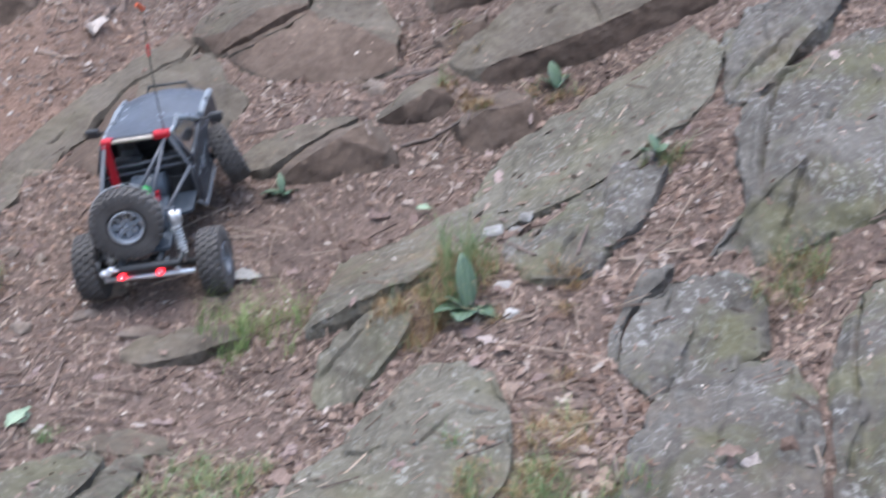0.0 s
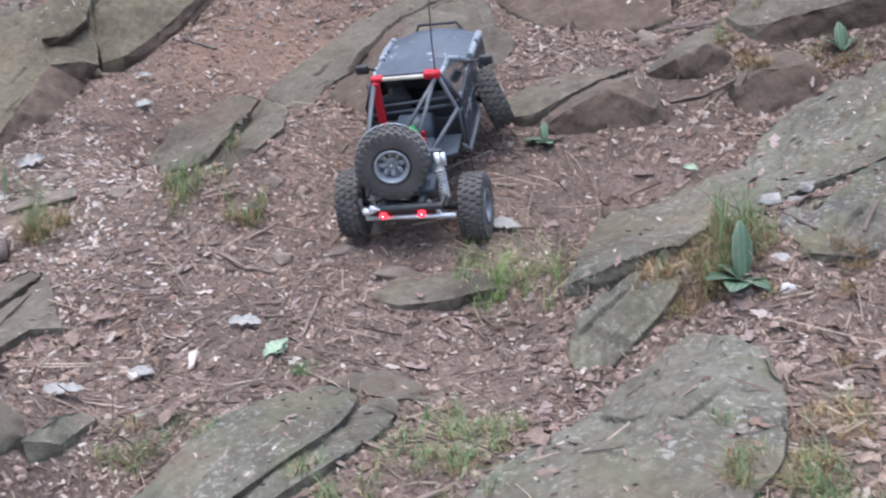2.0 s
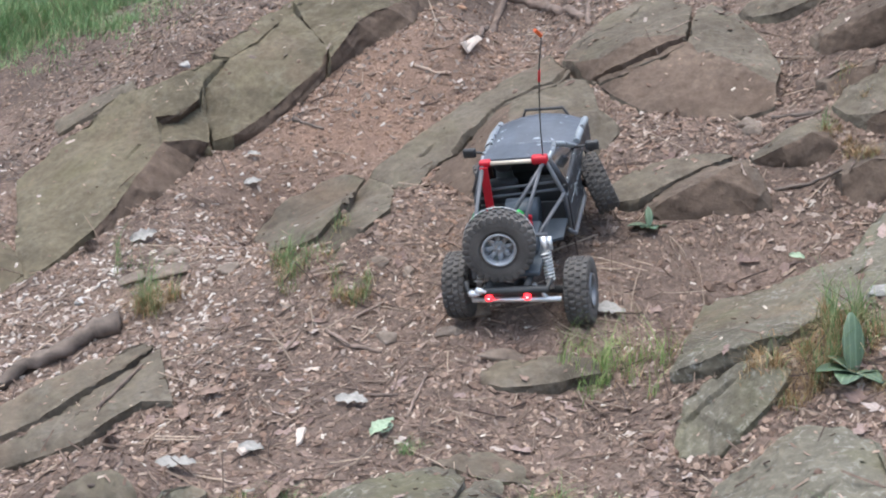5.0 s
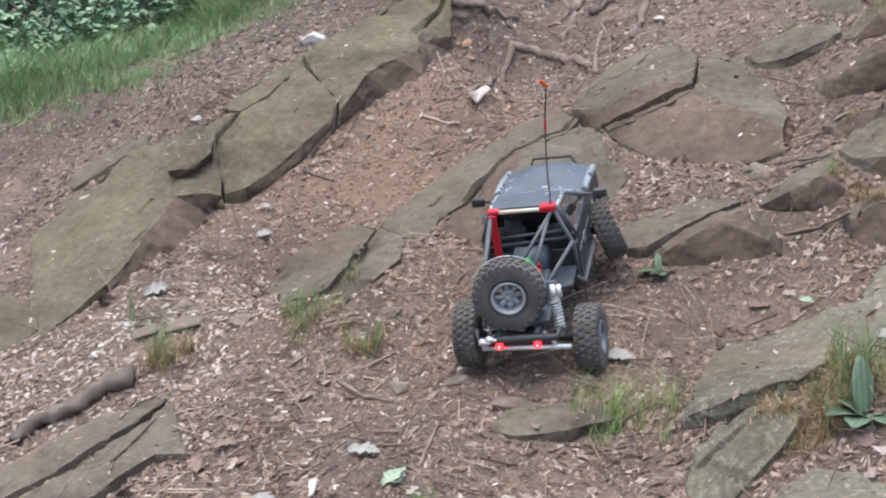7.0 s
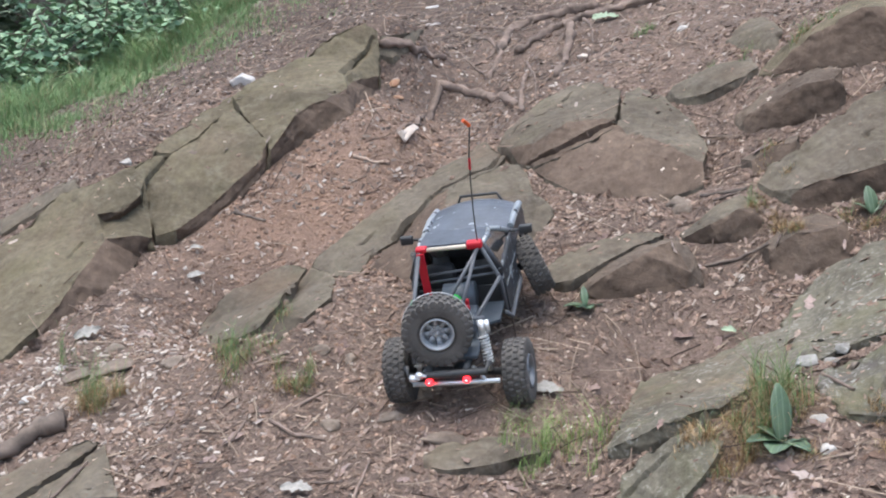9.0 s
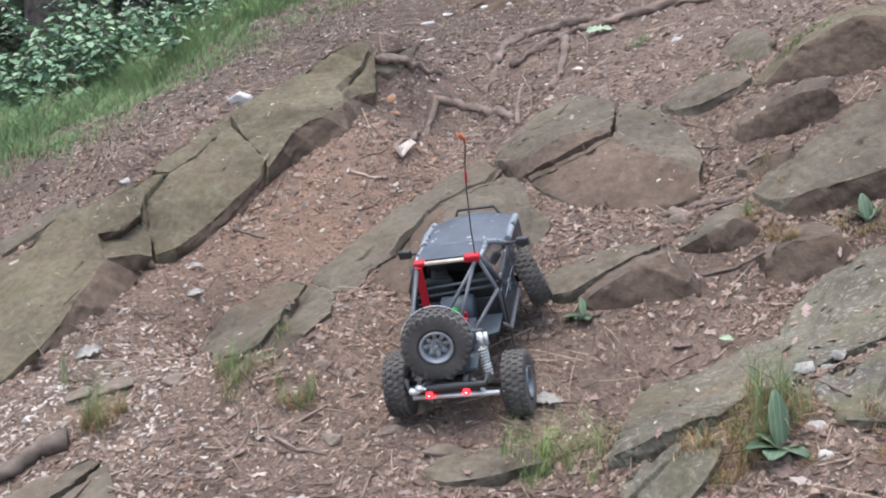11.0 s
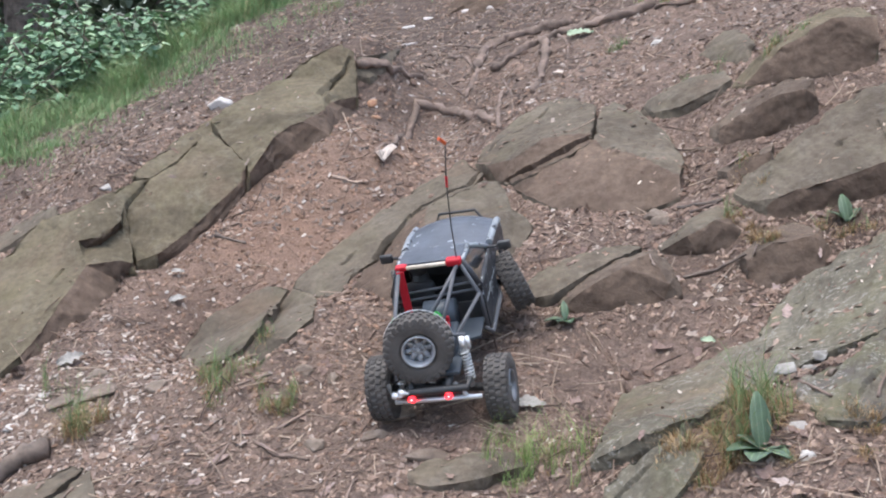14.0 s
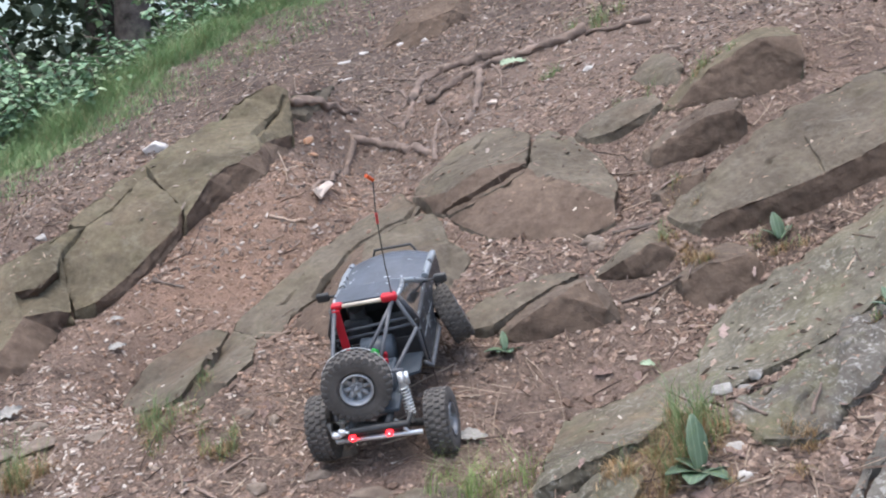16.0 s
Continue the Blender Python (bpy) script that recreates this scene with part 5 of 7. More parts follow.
def island_mat(name, stops, rough=0.85, spec=0.25, trans=0.0):
    """Every piece takes its own shade."""
    m, nt, b = base(name, rough, spec=spec)
    g = nt.nodes.new("ShaderNodeNewGeometry")
    col = ramp(nt, g.outputs["Random Per Island"], stops)
    col = mix(nt, 0.5, col, ramp(nt, noise_tex(nt, 160, 4, 0.6), [(0.3, (0.25, 0.25, 0.25)), (0.7, (0.75, 0.75, 0.75))]), "OVERLAY")
    nt.links.new(col, b.inputs["Base Color"])
    if trans:
        b.inputs["Transmission Weight"].default_value = 0.0
        b.inputs["Subsurface Weight"].default_value = trans
        b.inputs["Subsurface Radius"].default_value = (0.004, 0.006, 0.002)
    return m


LITTER = island_mat("dry_leaf", [(0.0, (0.121, 0.086, 0.069)), (0.35, (0.182, 0.128, 0.103)), (0.65, (0.233, 0.168, 0.139)), (0.9, (0.295, 0.228, 0.192)), (1.0, (0.432, 0.370, 0.325))])
DEBRIS = island_mat("slope_debris", [(0.0, (0.085, 0.066, 0.057)), (0.45, (0.168, 0.133, 0.115)), (0.8, (0.25, 0.207, 0.181)), (0.95, (0.36, 0.30, 0.265)), (1.0, (0.52, 0.47, 0.43))])
OAK = island_mat("oak_leaf", [(0.0, (0.172, 0.120, 0.104)), (0.4, (0.245, 0.177, 0.157)), (0.8, (0.328, 0.252, 0.228)), (1.0, (0.424, 0.368, 0.336))])
CRUMB = island_mat("soil_crumb", [(0.0, (0.18, 0.115, 0.083)), (0.6, (0.29, 0.19, 0.14)), (1.0, (0.37, 0.26, 0.20))])
DRIFT = island_mat("drifted_leaf", [(0.0, (0.090, 0.059, 0.046)), (0.35, (0.170, 0.110, 0.082)), (0.6, (0.233, 0.157, 0.121)), (0.85, (0.298, 0.218, 0.174)), (1.0, (0.422, 0.358, 0.310))])
BITS = island_mat("litter_bit", [(0.0, (0.130, 0.088, 0.071)), (0.35, (0.206, 0.142, 0.112)), (0.62, (0.277, 0.198, 0.159)), (0.88, (0.366, 0.271, 0.212)), (0.97, (0.448, 0.366, 0.307)), (1.0, (0.590, 0.531, 0.460))])
CHIP = island_mat("wood_chip", [(0.0, (0.20, 0.145, 0.12)), (0.4, (0.36, 0.295, 0.255)), (0.75, (0.42, 0.36, 0.315)), (1.0, (0.54, 0.485, 0.435))])
PEBBLE = island_mat("pebble", [(0.0, (0.127, 0.086, 0.067)), (0.5, (0.230, 0.161, 0.127)), (1.0, (0.368, 0.276, 0.218))])
TWIG = island_mat("twig", [(0.0, (0.091, 0.065, 0.055)), (0.6, (0.221, 0.163, 0.130)), (1.0, (0.442, 0.351, 0.273))])


def scatter(name, count, area, make, label, material, on_rock=0.08, weight=None):
    """Loose pieces joined into one; make(rng) gives verts and faces round the origin."""
    rng = random.Random(name)
    verts, faces = [], []
    x0, x1, y0, y1 = area
    tries = 0
    while count > 0 and tries < 900000:
        tries += 1
        x, y = rng.uniform(x0, x1), rng.uniform(y0, y1)
        if weight and rng.random() > weight(x, y):
            continue
        p, nrm, rock = drop(x, y)
        if rock and (rng.random() > on_rock or nrm.z < 0.6):
            continue
        turn = nrm.to_track_quat("Z", "Y").to_matrix().to_4x4() @ pose(0, 0, 0, rng.gauss(0, 14), rng.gauss(0, 14), rng.uniform(0, 360))
        v, f = make(rng)
        n = len(verts)
        m = Matrix.Translation(p) @ turn
        verts += [m @ Vector(q) for q in v]
        faces += [[n + i for i in q] for q in f]
        count -= 1
    ob = link(name, verts, faces, material, smooth=False)
    return tagged(ob, label, name.replace("_", " "), kind="stuff")


def dry_leaf(rng, lo=0.005, hi=0.015):
    s, w, c = rng.uniform(lo, hi), rng.uniform(0.35, 0.6), rng.uniform(-0.3, 0.5)
    pts = [(-1, 0), (-0.55, 0.8), (-0.1, 0.55), (0.3, 1.0), (0.6, 0.5), (1.1, 0.0), (0.55, -0.55), (0.25, -1.0), (-0.15, -0.5), (-0.6, -0.85)]
    v = [(x * s, y * s * w * rng.uniform(0.75, 1.2), s * (0.10 + c * (y * y) * 0.4 + rng.uniform(-0.08, 0.12))) for x, y in pts]
    v.append((0, 0, s * 0.08))
    return v, [(i, (i + 1) % 10, 10) for i in range(10)]


def bit(rng, lo=0.0018, hi=0.0062):
    a, b, c = rng.uniform(lo, hi), rng.uniform(lo, hi) * 0.36, rng.uniform(0.0005, 0.002)
    v = [(-a, -b, c * 0.2), (a * rng.uniform(0.6, 1.1), -b * rng.uniform(0.4, 1), c), (a, b, c * 2), (-a * rng.uniform(0.5, 1), b, c)]
    return v, [(0, 1, 2, 3)]


def chip(rng, lo=0.0035, hi=0.009):
    a, b, c = rng.uniform(lo, hi), rng.uniform(0.0018, 0.004), rng.uniform(0.0006, 0.0018)
    v = [(-a, -b, 0), (a, -b * 0.7, 0), (a * 0.9, b, 0), (-a * 0.8, b, 0), (-a * 0.9, -b * 0.7, c * 2), (a * 0.85, -b * 0.5, c * 2), (a * 0.8, b * 0.8, c * 2), (-a * 0.7, b * 0.8, c * 2)]
    return v, [(0, 1, 5, 4), (1, 2, 6, 5), (2, 3, 7, 6), (3, 0, 4, 7), (4, 5, 6, 7)]


def pebble(rng, lo=0.004, hi=0.014):
    s = rng.uniform(lo, hi) * rng.uniform(0.6, 1)
    v = [(0, 0, s * 0.75)]
    for k in range(6):
        r = s * rng.uniform(0.75, 1.2)
        v.append((r * math.cos(k * 1.047), r * math.sin(k * 1.047) * 0.8, s * rng.uniform(0.05, 0.4)))
    for k in range(6):
        x, y, z = v[1 + k]
        v.append((x * 0.9, y * 0.9, -s * 0.4))
    f = [(0, 1 + k, 1 + (k + 1) % 6) for k in range(6)] + [(1 + k, 7 + k, 7 + (k + 1) % 6, 1 + (k + 1) % 6) for k in range(6)]
    return v, f


def twig(rng, lo=0.010, hi=0.038):
    n, s, r = 4, rng.uniform(lo, hi), rng.uniform(0.0006, 0.0015)
    y, v, f = 0.0, [], []
    for k in range(n):
        y += rng.gauss(0, s * 0.07)
        x = s * (k / (n - 1) - 0.5) * 2
        v += [(x, y + r, r), (x, y, r * 2.4), (x, y - r, r)]
        if k:
            a = 3 * (k - 1)
            f += [(a, a + 1, a + 4, a + 3), (a + 1, a + 2, a + 5, a + 4)]
    return v, f


FIELD = (-1.45, 1.75, 0.95, 5.2)


def near(x, y):
    """Thicker litter close by, thinner far off, bare on the worn red chute."""
    chute = math.exp(-(((x + 0.12) / 0.28) ** 2 + ((y - 2.95) / 0.45) ** 2))
    patch = 0.5 + 0.5 * noise.noise(Vector((x * 3.1, y * 3.1, 2.0))) + 0.45 * noise.noise(Vector((x * 11, y * 11, 5.0)))
    return max(0.03, min(1, (1.55 / y) ** 1.5)) * (1 - 0.88 * chute) * max(0.1, patch)


scatter("leaf_litter", 3900, FIELD, dry_leaf, "brown and tan dry leaves on the soil", LITTER, 0.10, near)
DRIFTS = [(0.480, 2.492), (0.390, 2.536), (0.636, 2.237), (0.695, 1.980), (0.501, 1.150), (0.477, 1.300), (0.627, 2.618), (-0.318, 1.945), (0.581, 1.405), (0.549, 1.303), (0.534, 1.223), (0.505, 1.175), (0.432, 1.180), (0.592, 1.462), (0.816, 1.696)]
scatter("fallen_leaves", 300, (-1.2, 1.3, 0.95, 2.6), lambda r: dry_leaf(r, 0.010, 0.021), "pinkish-brown curled oak leaves lying singly", OAK, 0.15, near)
scatter("leaf_drift", 600, FIELD, lambda r: dry_leaf(r, 0.006, 0.015), "curled brown and orange leaves gathered in hollows", DRIFT, 0.12,
        lambda x, y: max(math.exp(-(((x - a) / 0.07) ** 2 + ((y - b) / 0.10) ** 2)) for a, b in DRIFTS))
scatter("litter_bits", 110000, FIELD, bit, "crumbled leaf and bark bits", BITS, 0.06, near)
scatter("wood_chips", 1600, (-1.3, 0.9, 1.2, 3.2), chip, "pale wood chips on the soil", CHIP, 0.02,
        lambda x, y: 0.012 + math.exp(-(((x + 0.62) / 0.30) ** 2 + ((y - 2.30) / 0.30) ** 2)) + 0.22 * math.exp(-(((x + 0.30) / 0.22) ** 2 + ((y - 2.60) / 0.35) ** 2)))
scatter("pebbles", 3200, FIELD, pebble, "small brown pebbles in the soil", PEBBLE, 0.02, lambda x, y: min(1, 1.9 / y) * (0.5 + 0.5 * math.exp(-(((x + 0.1) / 0.4) ** 2 + ((y - 2.9) / 0.6) ** 2))))
scatter("fine_twigs", 2400, FIELD, lambda r: twig(r, 0.03, 0.075), "long thin dry stems in the litter", TWIG, 0.0, near)
scatter("slope_debris", 15000, (-1.0, 2.0, 2.9, 5.3), lambda r: bit(r, 0.004, 0.012), "bark flakes and stone chips strewn on the upper slope", DEBRIS, 0.05,
        lambda x, y: max(0.08, 0.5 + 0.6 * noise.noise(Vector((x * 2.6, y * 2.6, 8.0)))))
scatter("soil_crumbs", 2600, (-0.75, 0.6, 1.9, 3.9), lambda r: pebble(r, 0.0025, 0.0075), "small crumbs of reddish soil", CRUMB, 0.0,
        lambda x, y: math.exp(-(((x + 0.12) / 0.34) ** 2 + ((y - 2.85) / 0.6) ** 2)))
scatter("twigs", 5600, FIELD, twig, "thin dry twigs in the litter", TWIG, 0.08, near)


def by_rock(x, y):
    """Litter gathers along the feet of the rocks."""
    p, _, rock = drop(x, y)
    if rock:
        return 0.0
    gap = ROCK_TOP.find_nearest(p, 0.05)[3]
    return 0.0 if gap is None else max(0.0, 1 - gap / 0.05) * max(0.1, 0.7 + noise.noise(Vector((x * 8, y * 8, 3.0))))


scatter("rock_foot_litter", 2600, FIELD, lambda r: dry_leaf(r, 0.004, 0.012), "dry leaves caught along the feet of the rocks", LITTER, 0.0, by_rock)
scatter("rock_foot_grit", 3600, FIELD, lambda r: pebble(r, 0.0025, 0.009), "grit and small stones along the feet of the rocks", PEBBLE, 0.0, by_rock)

# ---- single things on the slope ----
PALE_STONE = rock_mat("pale_stone", (0.34, 0.31, 0.285), (0.48, 0.45, 0.42), (0.60, 0.57, 0.54), (0.6, 0.58, 0.54), 0.3)
WHITE_STONE = rock_mat("white_stone", (0.52, 0.47, 0.45), (0.66, 0.62, 0.60), (0.76, 0.73, 0.71), (0.6, 0.58, 0.54), 0.2)
BROWN_STONE = rock_mat("brown_stone", (0.11, 0.085, 0.07), (0.17, 0.135, 0.11), (0.23, 0.19, 0.16), (0.3, 0.27, 0.24), 0.2)
GREY_STONE = rock_mat("grey_stone", (0.21, 0.20, 0.185), (0.29, 0.275, 0.255), (0.37, 0.355, 0.335), (0.45, 0.43, 0.41), 0.4)
ORANGE_STONE = rock_mat("orange_stone", (0.26, 0.13, 0.08), (0.36, 0.19, 0.12), (0.45, 0.26, 0.17), (0.4, 0.3, 0.24), 0.2)


def stone(x, y, size, material, label, turn=0.0, flat=0.5, long=1.4):
    bm = bmesh.new()
    bmesh.ops.create_icosphere(bm, subdivisions=3, radius=1)
    seed = x * 37 + y * 11
    rng = random.Random(int(seed * 100))
    planes = [(Vector((rng.gauss(0, 1), rng.gauss(0, 1), rng.gauss(0, 0.8))).normalized(), rng.uniform(0.45, 0.75)) for _ in range(10)]
    for v in bm.verts:
        c = v.co.copy()
        k = 1 + 0.42 * noise.noise(c * 1.2 + Vector((seed, 0, 0))) + 0.22 * noise.noise(c * 3.1 + Vector((0, seed, 0))) + 0.08 * noise.noise(c * 8)
        c = c * k
        for d, far in planes:
            c -= d * max(0.0, c.dot(d) - far)
        v.co = Vector((c.x * size * long, c.y * size, c.z * size * flat))
    p, nrm, _ = drop(x, y)
    ob = part("stone", bm, material, None, "", True)
    ob.matrix_world = Matrix.Translation(p + nrm * size * flat * 0.12) @ nrm.to_track_quat("Z", "Y").to_matrix().to_4x4() @ pose(0, 0, 0, 0, 0, turn)
    return tagged(ob, label, "stone")


stone(-0.355, 3.384, 0.030, WHITE_STONE, "white stone behind the sandstone ledge", 20, 0.8, 1.3)
stone(-0.383, 4.008, 0.008, PALE_STONE, "small white stone beside a larger one")
stone(-0.575, 3.048, 0.012, PALE_STONE, "small white stone on the ledge's back")
stone(0.025, 3.406, 0.014, ORANGE_STONE, "orange stone under the ledge's end", 40)
stone(0.035, 3.377, 0.011, ORANGE_STONE, "small orange stone on red soil")
stone(0.157, 4.432, 0.020, WHITE_STONE, "flat white stone on the upper slope", 10, 0.35, 1.9)
stone(0.222, 4.464, 0.016, WHITE_STONE, "flat white stone on the upper slope", 5, 0.35, 1.7)
stone(0.160, 4.195, 0.013, WHITE_STONE, "long white stone on the upper slope", 30, 0.35, 2.4)
stone(0.346, 4.435, 0.016, WHITE_STONE, "white stone near tree roots", 0, 0.6)
stone(0.422, 4.404, 0.017, WHITE_STONE, "white stone near tree roots", 35, 0.5)
stone(0.715, 3.253, 0.012, PALE_STONE, "pale stone standing in the litter", 80, 0.8)
stone(0.121, 3.080, 0.010, ORANGE_STONE, "pinkish stone on red soil")
stone(0.551, 2.483, 0.020, BROWN_STONE, "brown stone before a sandstone wedge", 20, 0.6)
stone(-0.087, 2.059, 0.018, BROWN_STONE, "rounded brown stone in the litter")
stone(0.035, 2.097, 0.034, BROWN_STONE, "dark brown lump half sunk in soil", 10, 0.5)
stone(0.014, 2.046, 0.020, BROWN_STONE, "dark brown lump half sunk in soil", 0, 0.45)
stone(0.098, 1.964, 0.022, BROWN_STONE, "flat brown stone half sunk in soil", 0, 0.35, 2.2)
stone(-0.369, 2.340, 0.020, BROWN_STONE, "brown stone beside a grass tuft", 50)
stone(-0.500, 2.488, 0.022, BROWN_STONE, "brown stone in pale wood chips", 15)
stone(-0.106, 2.227, 0.013, BROWN_STONE, "small brown stone in the litter")
stone(-0.059, 2.210, 0.013, BROWN_STONE, "small brown stone in the litter", 70)
stone(-0.593, 2.457, 0.012, PALE_STONE, "pale stone in wood chips")
stone(-0.631, 2.358, 0.013, PALE_STONE, "pale stone in wood chips", 40)

stone(0.591, 1.826, 0.016, GREY_STONE, "small grey stone beside tall grass", 20, 0.60, 1.4)
stone(0.616, 1.819, 0.014, GREY_STONE, "pale grey stone chip by a slab", 60, 0.50, 1.5)
stone(0.593, 1.780, 0.010, GREY_STONE, "small grey stone in rubble", 0, 0.60, 1.2)
stone(0.641, 1.838, 0.012, GREY_STONE, "small grey stone in rubble", 30, 0.60, 1.3)
stone(0.567, 1.800, 0.011, GREY_STONE, "small grey stone in rubble", 80, 0.50, 1.4)
stone(0.634, 1.770, 0.012, BROWN_STONE, "brown stone in rubble", 10, 0.60, 1.3)
stone(0.552, 1.670, 0.012, PALE_STONE, "pale stone among dry stems", 10, 0.60, 1.3)
stone(0.542, 1.607, 0.011, PALE_STONE, "pale stone in dark litter", 40, 0.60, 1.3)
stone(0.553, 2.513, 0.024, BROWN_STONE, "angular pinkish-brown stone in litter", 15, 0.70, 1.3)
stone(-0.481, 2.393, 0.034, BROWN_STONE, "flat grey-brown stone half sunk in litter", 30, 0.40, 1.5)
stone(-0.554, 2.406, 0.030, BROWN_STONE, "flat brown stone under grass stems", 10, 0.35, 1.6)
stone(-0.087, 2.058, 0.014, BROWN_STONE, "brown stone in the litter", 15, 0.60, 1.2)
stone(0.103, 2.415, 0.015, BROWN_STONE, "reddish stone in bare soil", 30, 0.50, 1.3)

STICK = plain("stick_wood", (0.33, 0.25, 0.20), 0.85, grain=150, vary=0.25)
BARK = plain("root_bark", (0.185, 0.138, 0.115), 0.9, grain=120, vary=0.3)
DEADWOOD = plain("dead_wood", (0.15, 0.118, 0.10), 0.9, grain=120, vary=0.3)
PALE_WOOD = plain("pale_split_wood", (0.60, 0.51, 0.445), 0.8, grain=150, vary=0.15)


def limb(name, points, r0, r1, material, label, category, sink=0.3, lift=0.0, straight=False):
    """A crooked root or stick that follows the ground through x, y pairs."""
    line = resample([(x, y, 0) for x, y in points], max(8, len(points) * 5))
    pts = []
    for i, (x, y, _) in enumerate(line):
        k = i / (len(line) - 1)
        r = r0 + (r1 - r0) * k
        x += 0.8 * r * noise.noise(Vector((x * 30, y * 22, 1)))
        y += 0.8 * r * noise.noise(Vector((x * 30, y * 22, 7)))
        p, _, _ = drop(x, y)
        pts.append(p + Vector((0, 0, r * (1 - 2 * sink) + lift)))
    if straight:
        keys = resample([drop(x, y)[0] + Vector((0, 0, r0 * 0.8)) for x, y in points], len(pts))
        pts = [Vector(k) + Vector((0, 0, 0.5 * r0 * noise.noise(Vector(k) * 40))) for k in keys]
    bm = tube(pts, r0, 9, taper=r1 / r0)
    for v in bm.verts:
        v.co += Vector((noise.noise(v.co * 60), noise.noise(v.co * 60 + Vector((5, 0, 0))), noise.noise(v.co * 60 + Vector((0, 5, 0))))) * r0 * 0.8
    return tagged(part(name, bm, material, None, "", True), label, category)


limb("tree_root", [(0.308, 3.190), (0.251, 3.428), (0.190, 3.480), (0.141, 3.471)], 0.010, 0.012, BARK, "exposed grey-brown tree root", "root", 0.34)
limb("tree_root", [(0.146, 3.474), (0.118, 3.415), (0.073, 3.119), (0.030, 3.035)], 0.011, 0.006, BARK, "bent tree root running into red soil", "root", 0.34)
limb("tree_root", [(0.761, 3.484), (0.669, 3.500), (0.591, 3.560), (0.488, 3.629), (0.398, 3.578), (0.348, 3.524)], 0.019, 0.009, BARK, "long exposed tree root across the slope", "root", 0.30)
limb("tree_root", [(0.569, 3.716), (0.473, 3.820), (0.359, 3.798), (0.322, 3.654), (0.291, 3.517), (0.263, 3.480)], 0.017, 0.008, BARK, "forked exposed tree root", "root", 0.30)
limb("tree_root", [(0.490, 3.649), (0.478, 3.479), (0.452, 3.362), (0.408, 3.208)], 0.013, 0.008, BARK, "side root running down the slope", "root", 0.30)
limb("tree_root", [(0.313, 3.109), (0.326, 3.241), (0.354, 3.375)], 0.007, 0.005, BARK, "thin side root over dry soil", "root", 0.30)
limb("tree_root", [(-0.013, 3.449), (0.067, 3.492), (0.165, 3.561)], 0.013, 0.008, BARK, "thin root crossing the soil", "root", 0.30)
for a, b, r in (((0.250, 3.835), (0.307, 3.567), 0.006), ((0.314, 3.650), (0.235, 3.565), 0.006), ((0.369, 3.737), (0.280, 3.980), 0.007), ((0.646, 3.533), (0.621, 3.948), 0.007), ((0.526, 3.632), (0.517, 3.369), 0.005), ((0.270, 3.475), (0.205, 3.615), 0.004), ((0.363, 3.458), (0.349, 3.142), 0.004), ((0.904, 3.382), (0.756, 3.461), 0.010)):
    limb("tree_root", [a, ((a[0] + b[0]) / 2 + 0.01, (a[1] + b[1]) / 2 - 0.015), b], r, r * 0.6, BARK, "thin rootlet half buried in the soil", "root", 0.30)
limb("fallen_branch", [(-0.713, 2.140), (-0.668, 2.174), (-0.617, 2.194), (-0.577, 2.223), (-0.535, 2.224)], 0.012, 0.017, DEADWOOD, "dark rotten branch on wood chips", "branch", 0.05)
limb("stick", [(-0.069, 3.000), (-0.027, 2.984), (0.010, 2.976)], 0.0038, 0.0028, STICK, "pale brown stick on red soil", "stick", 0.0, straight=True)
limb("stick", [(-0.182, 2.093), (-0.144, 2.044), (-0.095, 2.017)], 0.0035, 0.003, BARK, "bent brown stick in the litter", "stick", 0.0, straight=True)
limb("stick", [(-0.320, 2.899), (-0.253, 2.868)], 0.005, 0.003, DEADWOOD, "short dark stick below the ledge", "stick", 0.0, straight=True)
limb("stick", [(0.590, 2.505), (0.663, 2.454)], 0.004, 0.003, DEADWOOD, "dark stick lying on a rock wedge", "stick", 0.0, straight=True)
limb("stick", [(0.555, 2.305), (0.615, 2.305), (0.657, 2.277)], 0.003, 0.003, DEADWOOD, "dark stick in brown leaves", "stick", 0.0, straight=True)
limb("stick", [(0.535, 1.203), (0.557, 1.277), (0.597, 1.339), (0.614, 1.424)], 0.003, 0.002, BARK, "crooked stick along a grey rock", "stick", 0.0, straight=True)
limb("stick", [(-0.417, 1.548), (-0.401, 1.580), (-0.394, 1.621)], 0.003, 0.002, DEADWOOD, "dark twig in the litter", "stick", 0.0, straight=True)

for a, b, r, label in (((-0.515, 1.988), (-0.468, 2.086), 0.0030, "thin brown stick on a cracked slab"), ((-0.327, 1.993), (-0.316, 2.055), 0.0030, "short grey stick in the litter"),
                       ((-0.239, 2.054), (-0.219, 2.121), 0.0028, "short pinkish stick in the litter"), ((-0.050, 1.852), (-0.024, 1.941), 0.0028, "thin brown stick on bare soil"),
                       ((-0.146, 2.114), (-0.091, 2.144), 0.0026, "thin brown stick in the litter"), ((-0.224, 2.235), (-0.165, 2.236), 0.0028, "dark stick behind a grass tuft"),
                       ((-0.159, 1.909), (-0.064, 1.902), 0.0026, "long thin dark stick in the litter"), ((0.052, 1.354), (0.158, 1.401), 0.0034, "reddish stick between two slabs"),
                       ((0.584, 1.760), (0.606, 1.698), 0.0030, "pale stick beside tall grass"), ((0.651, 1.655), (0.682, 1.697), 0.0026, "pale stick leaning on grey rock"),
                       ((0.605, 2.464), (0.653, 2.458), 0.0034, "dark stick behind a rock wedge"), ((0.552, 2.897), (0.590, 2.812), 0.0026, "dark twig on a flat outcrop")):
    limb("stick", [a, b], r, r * 0.7, BARK, label, "stick", 0.0, straight=True)


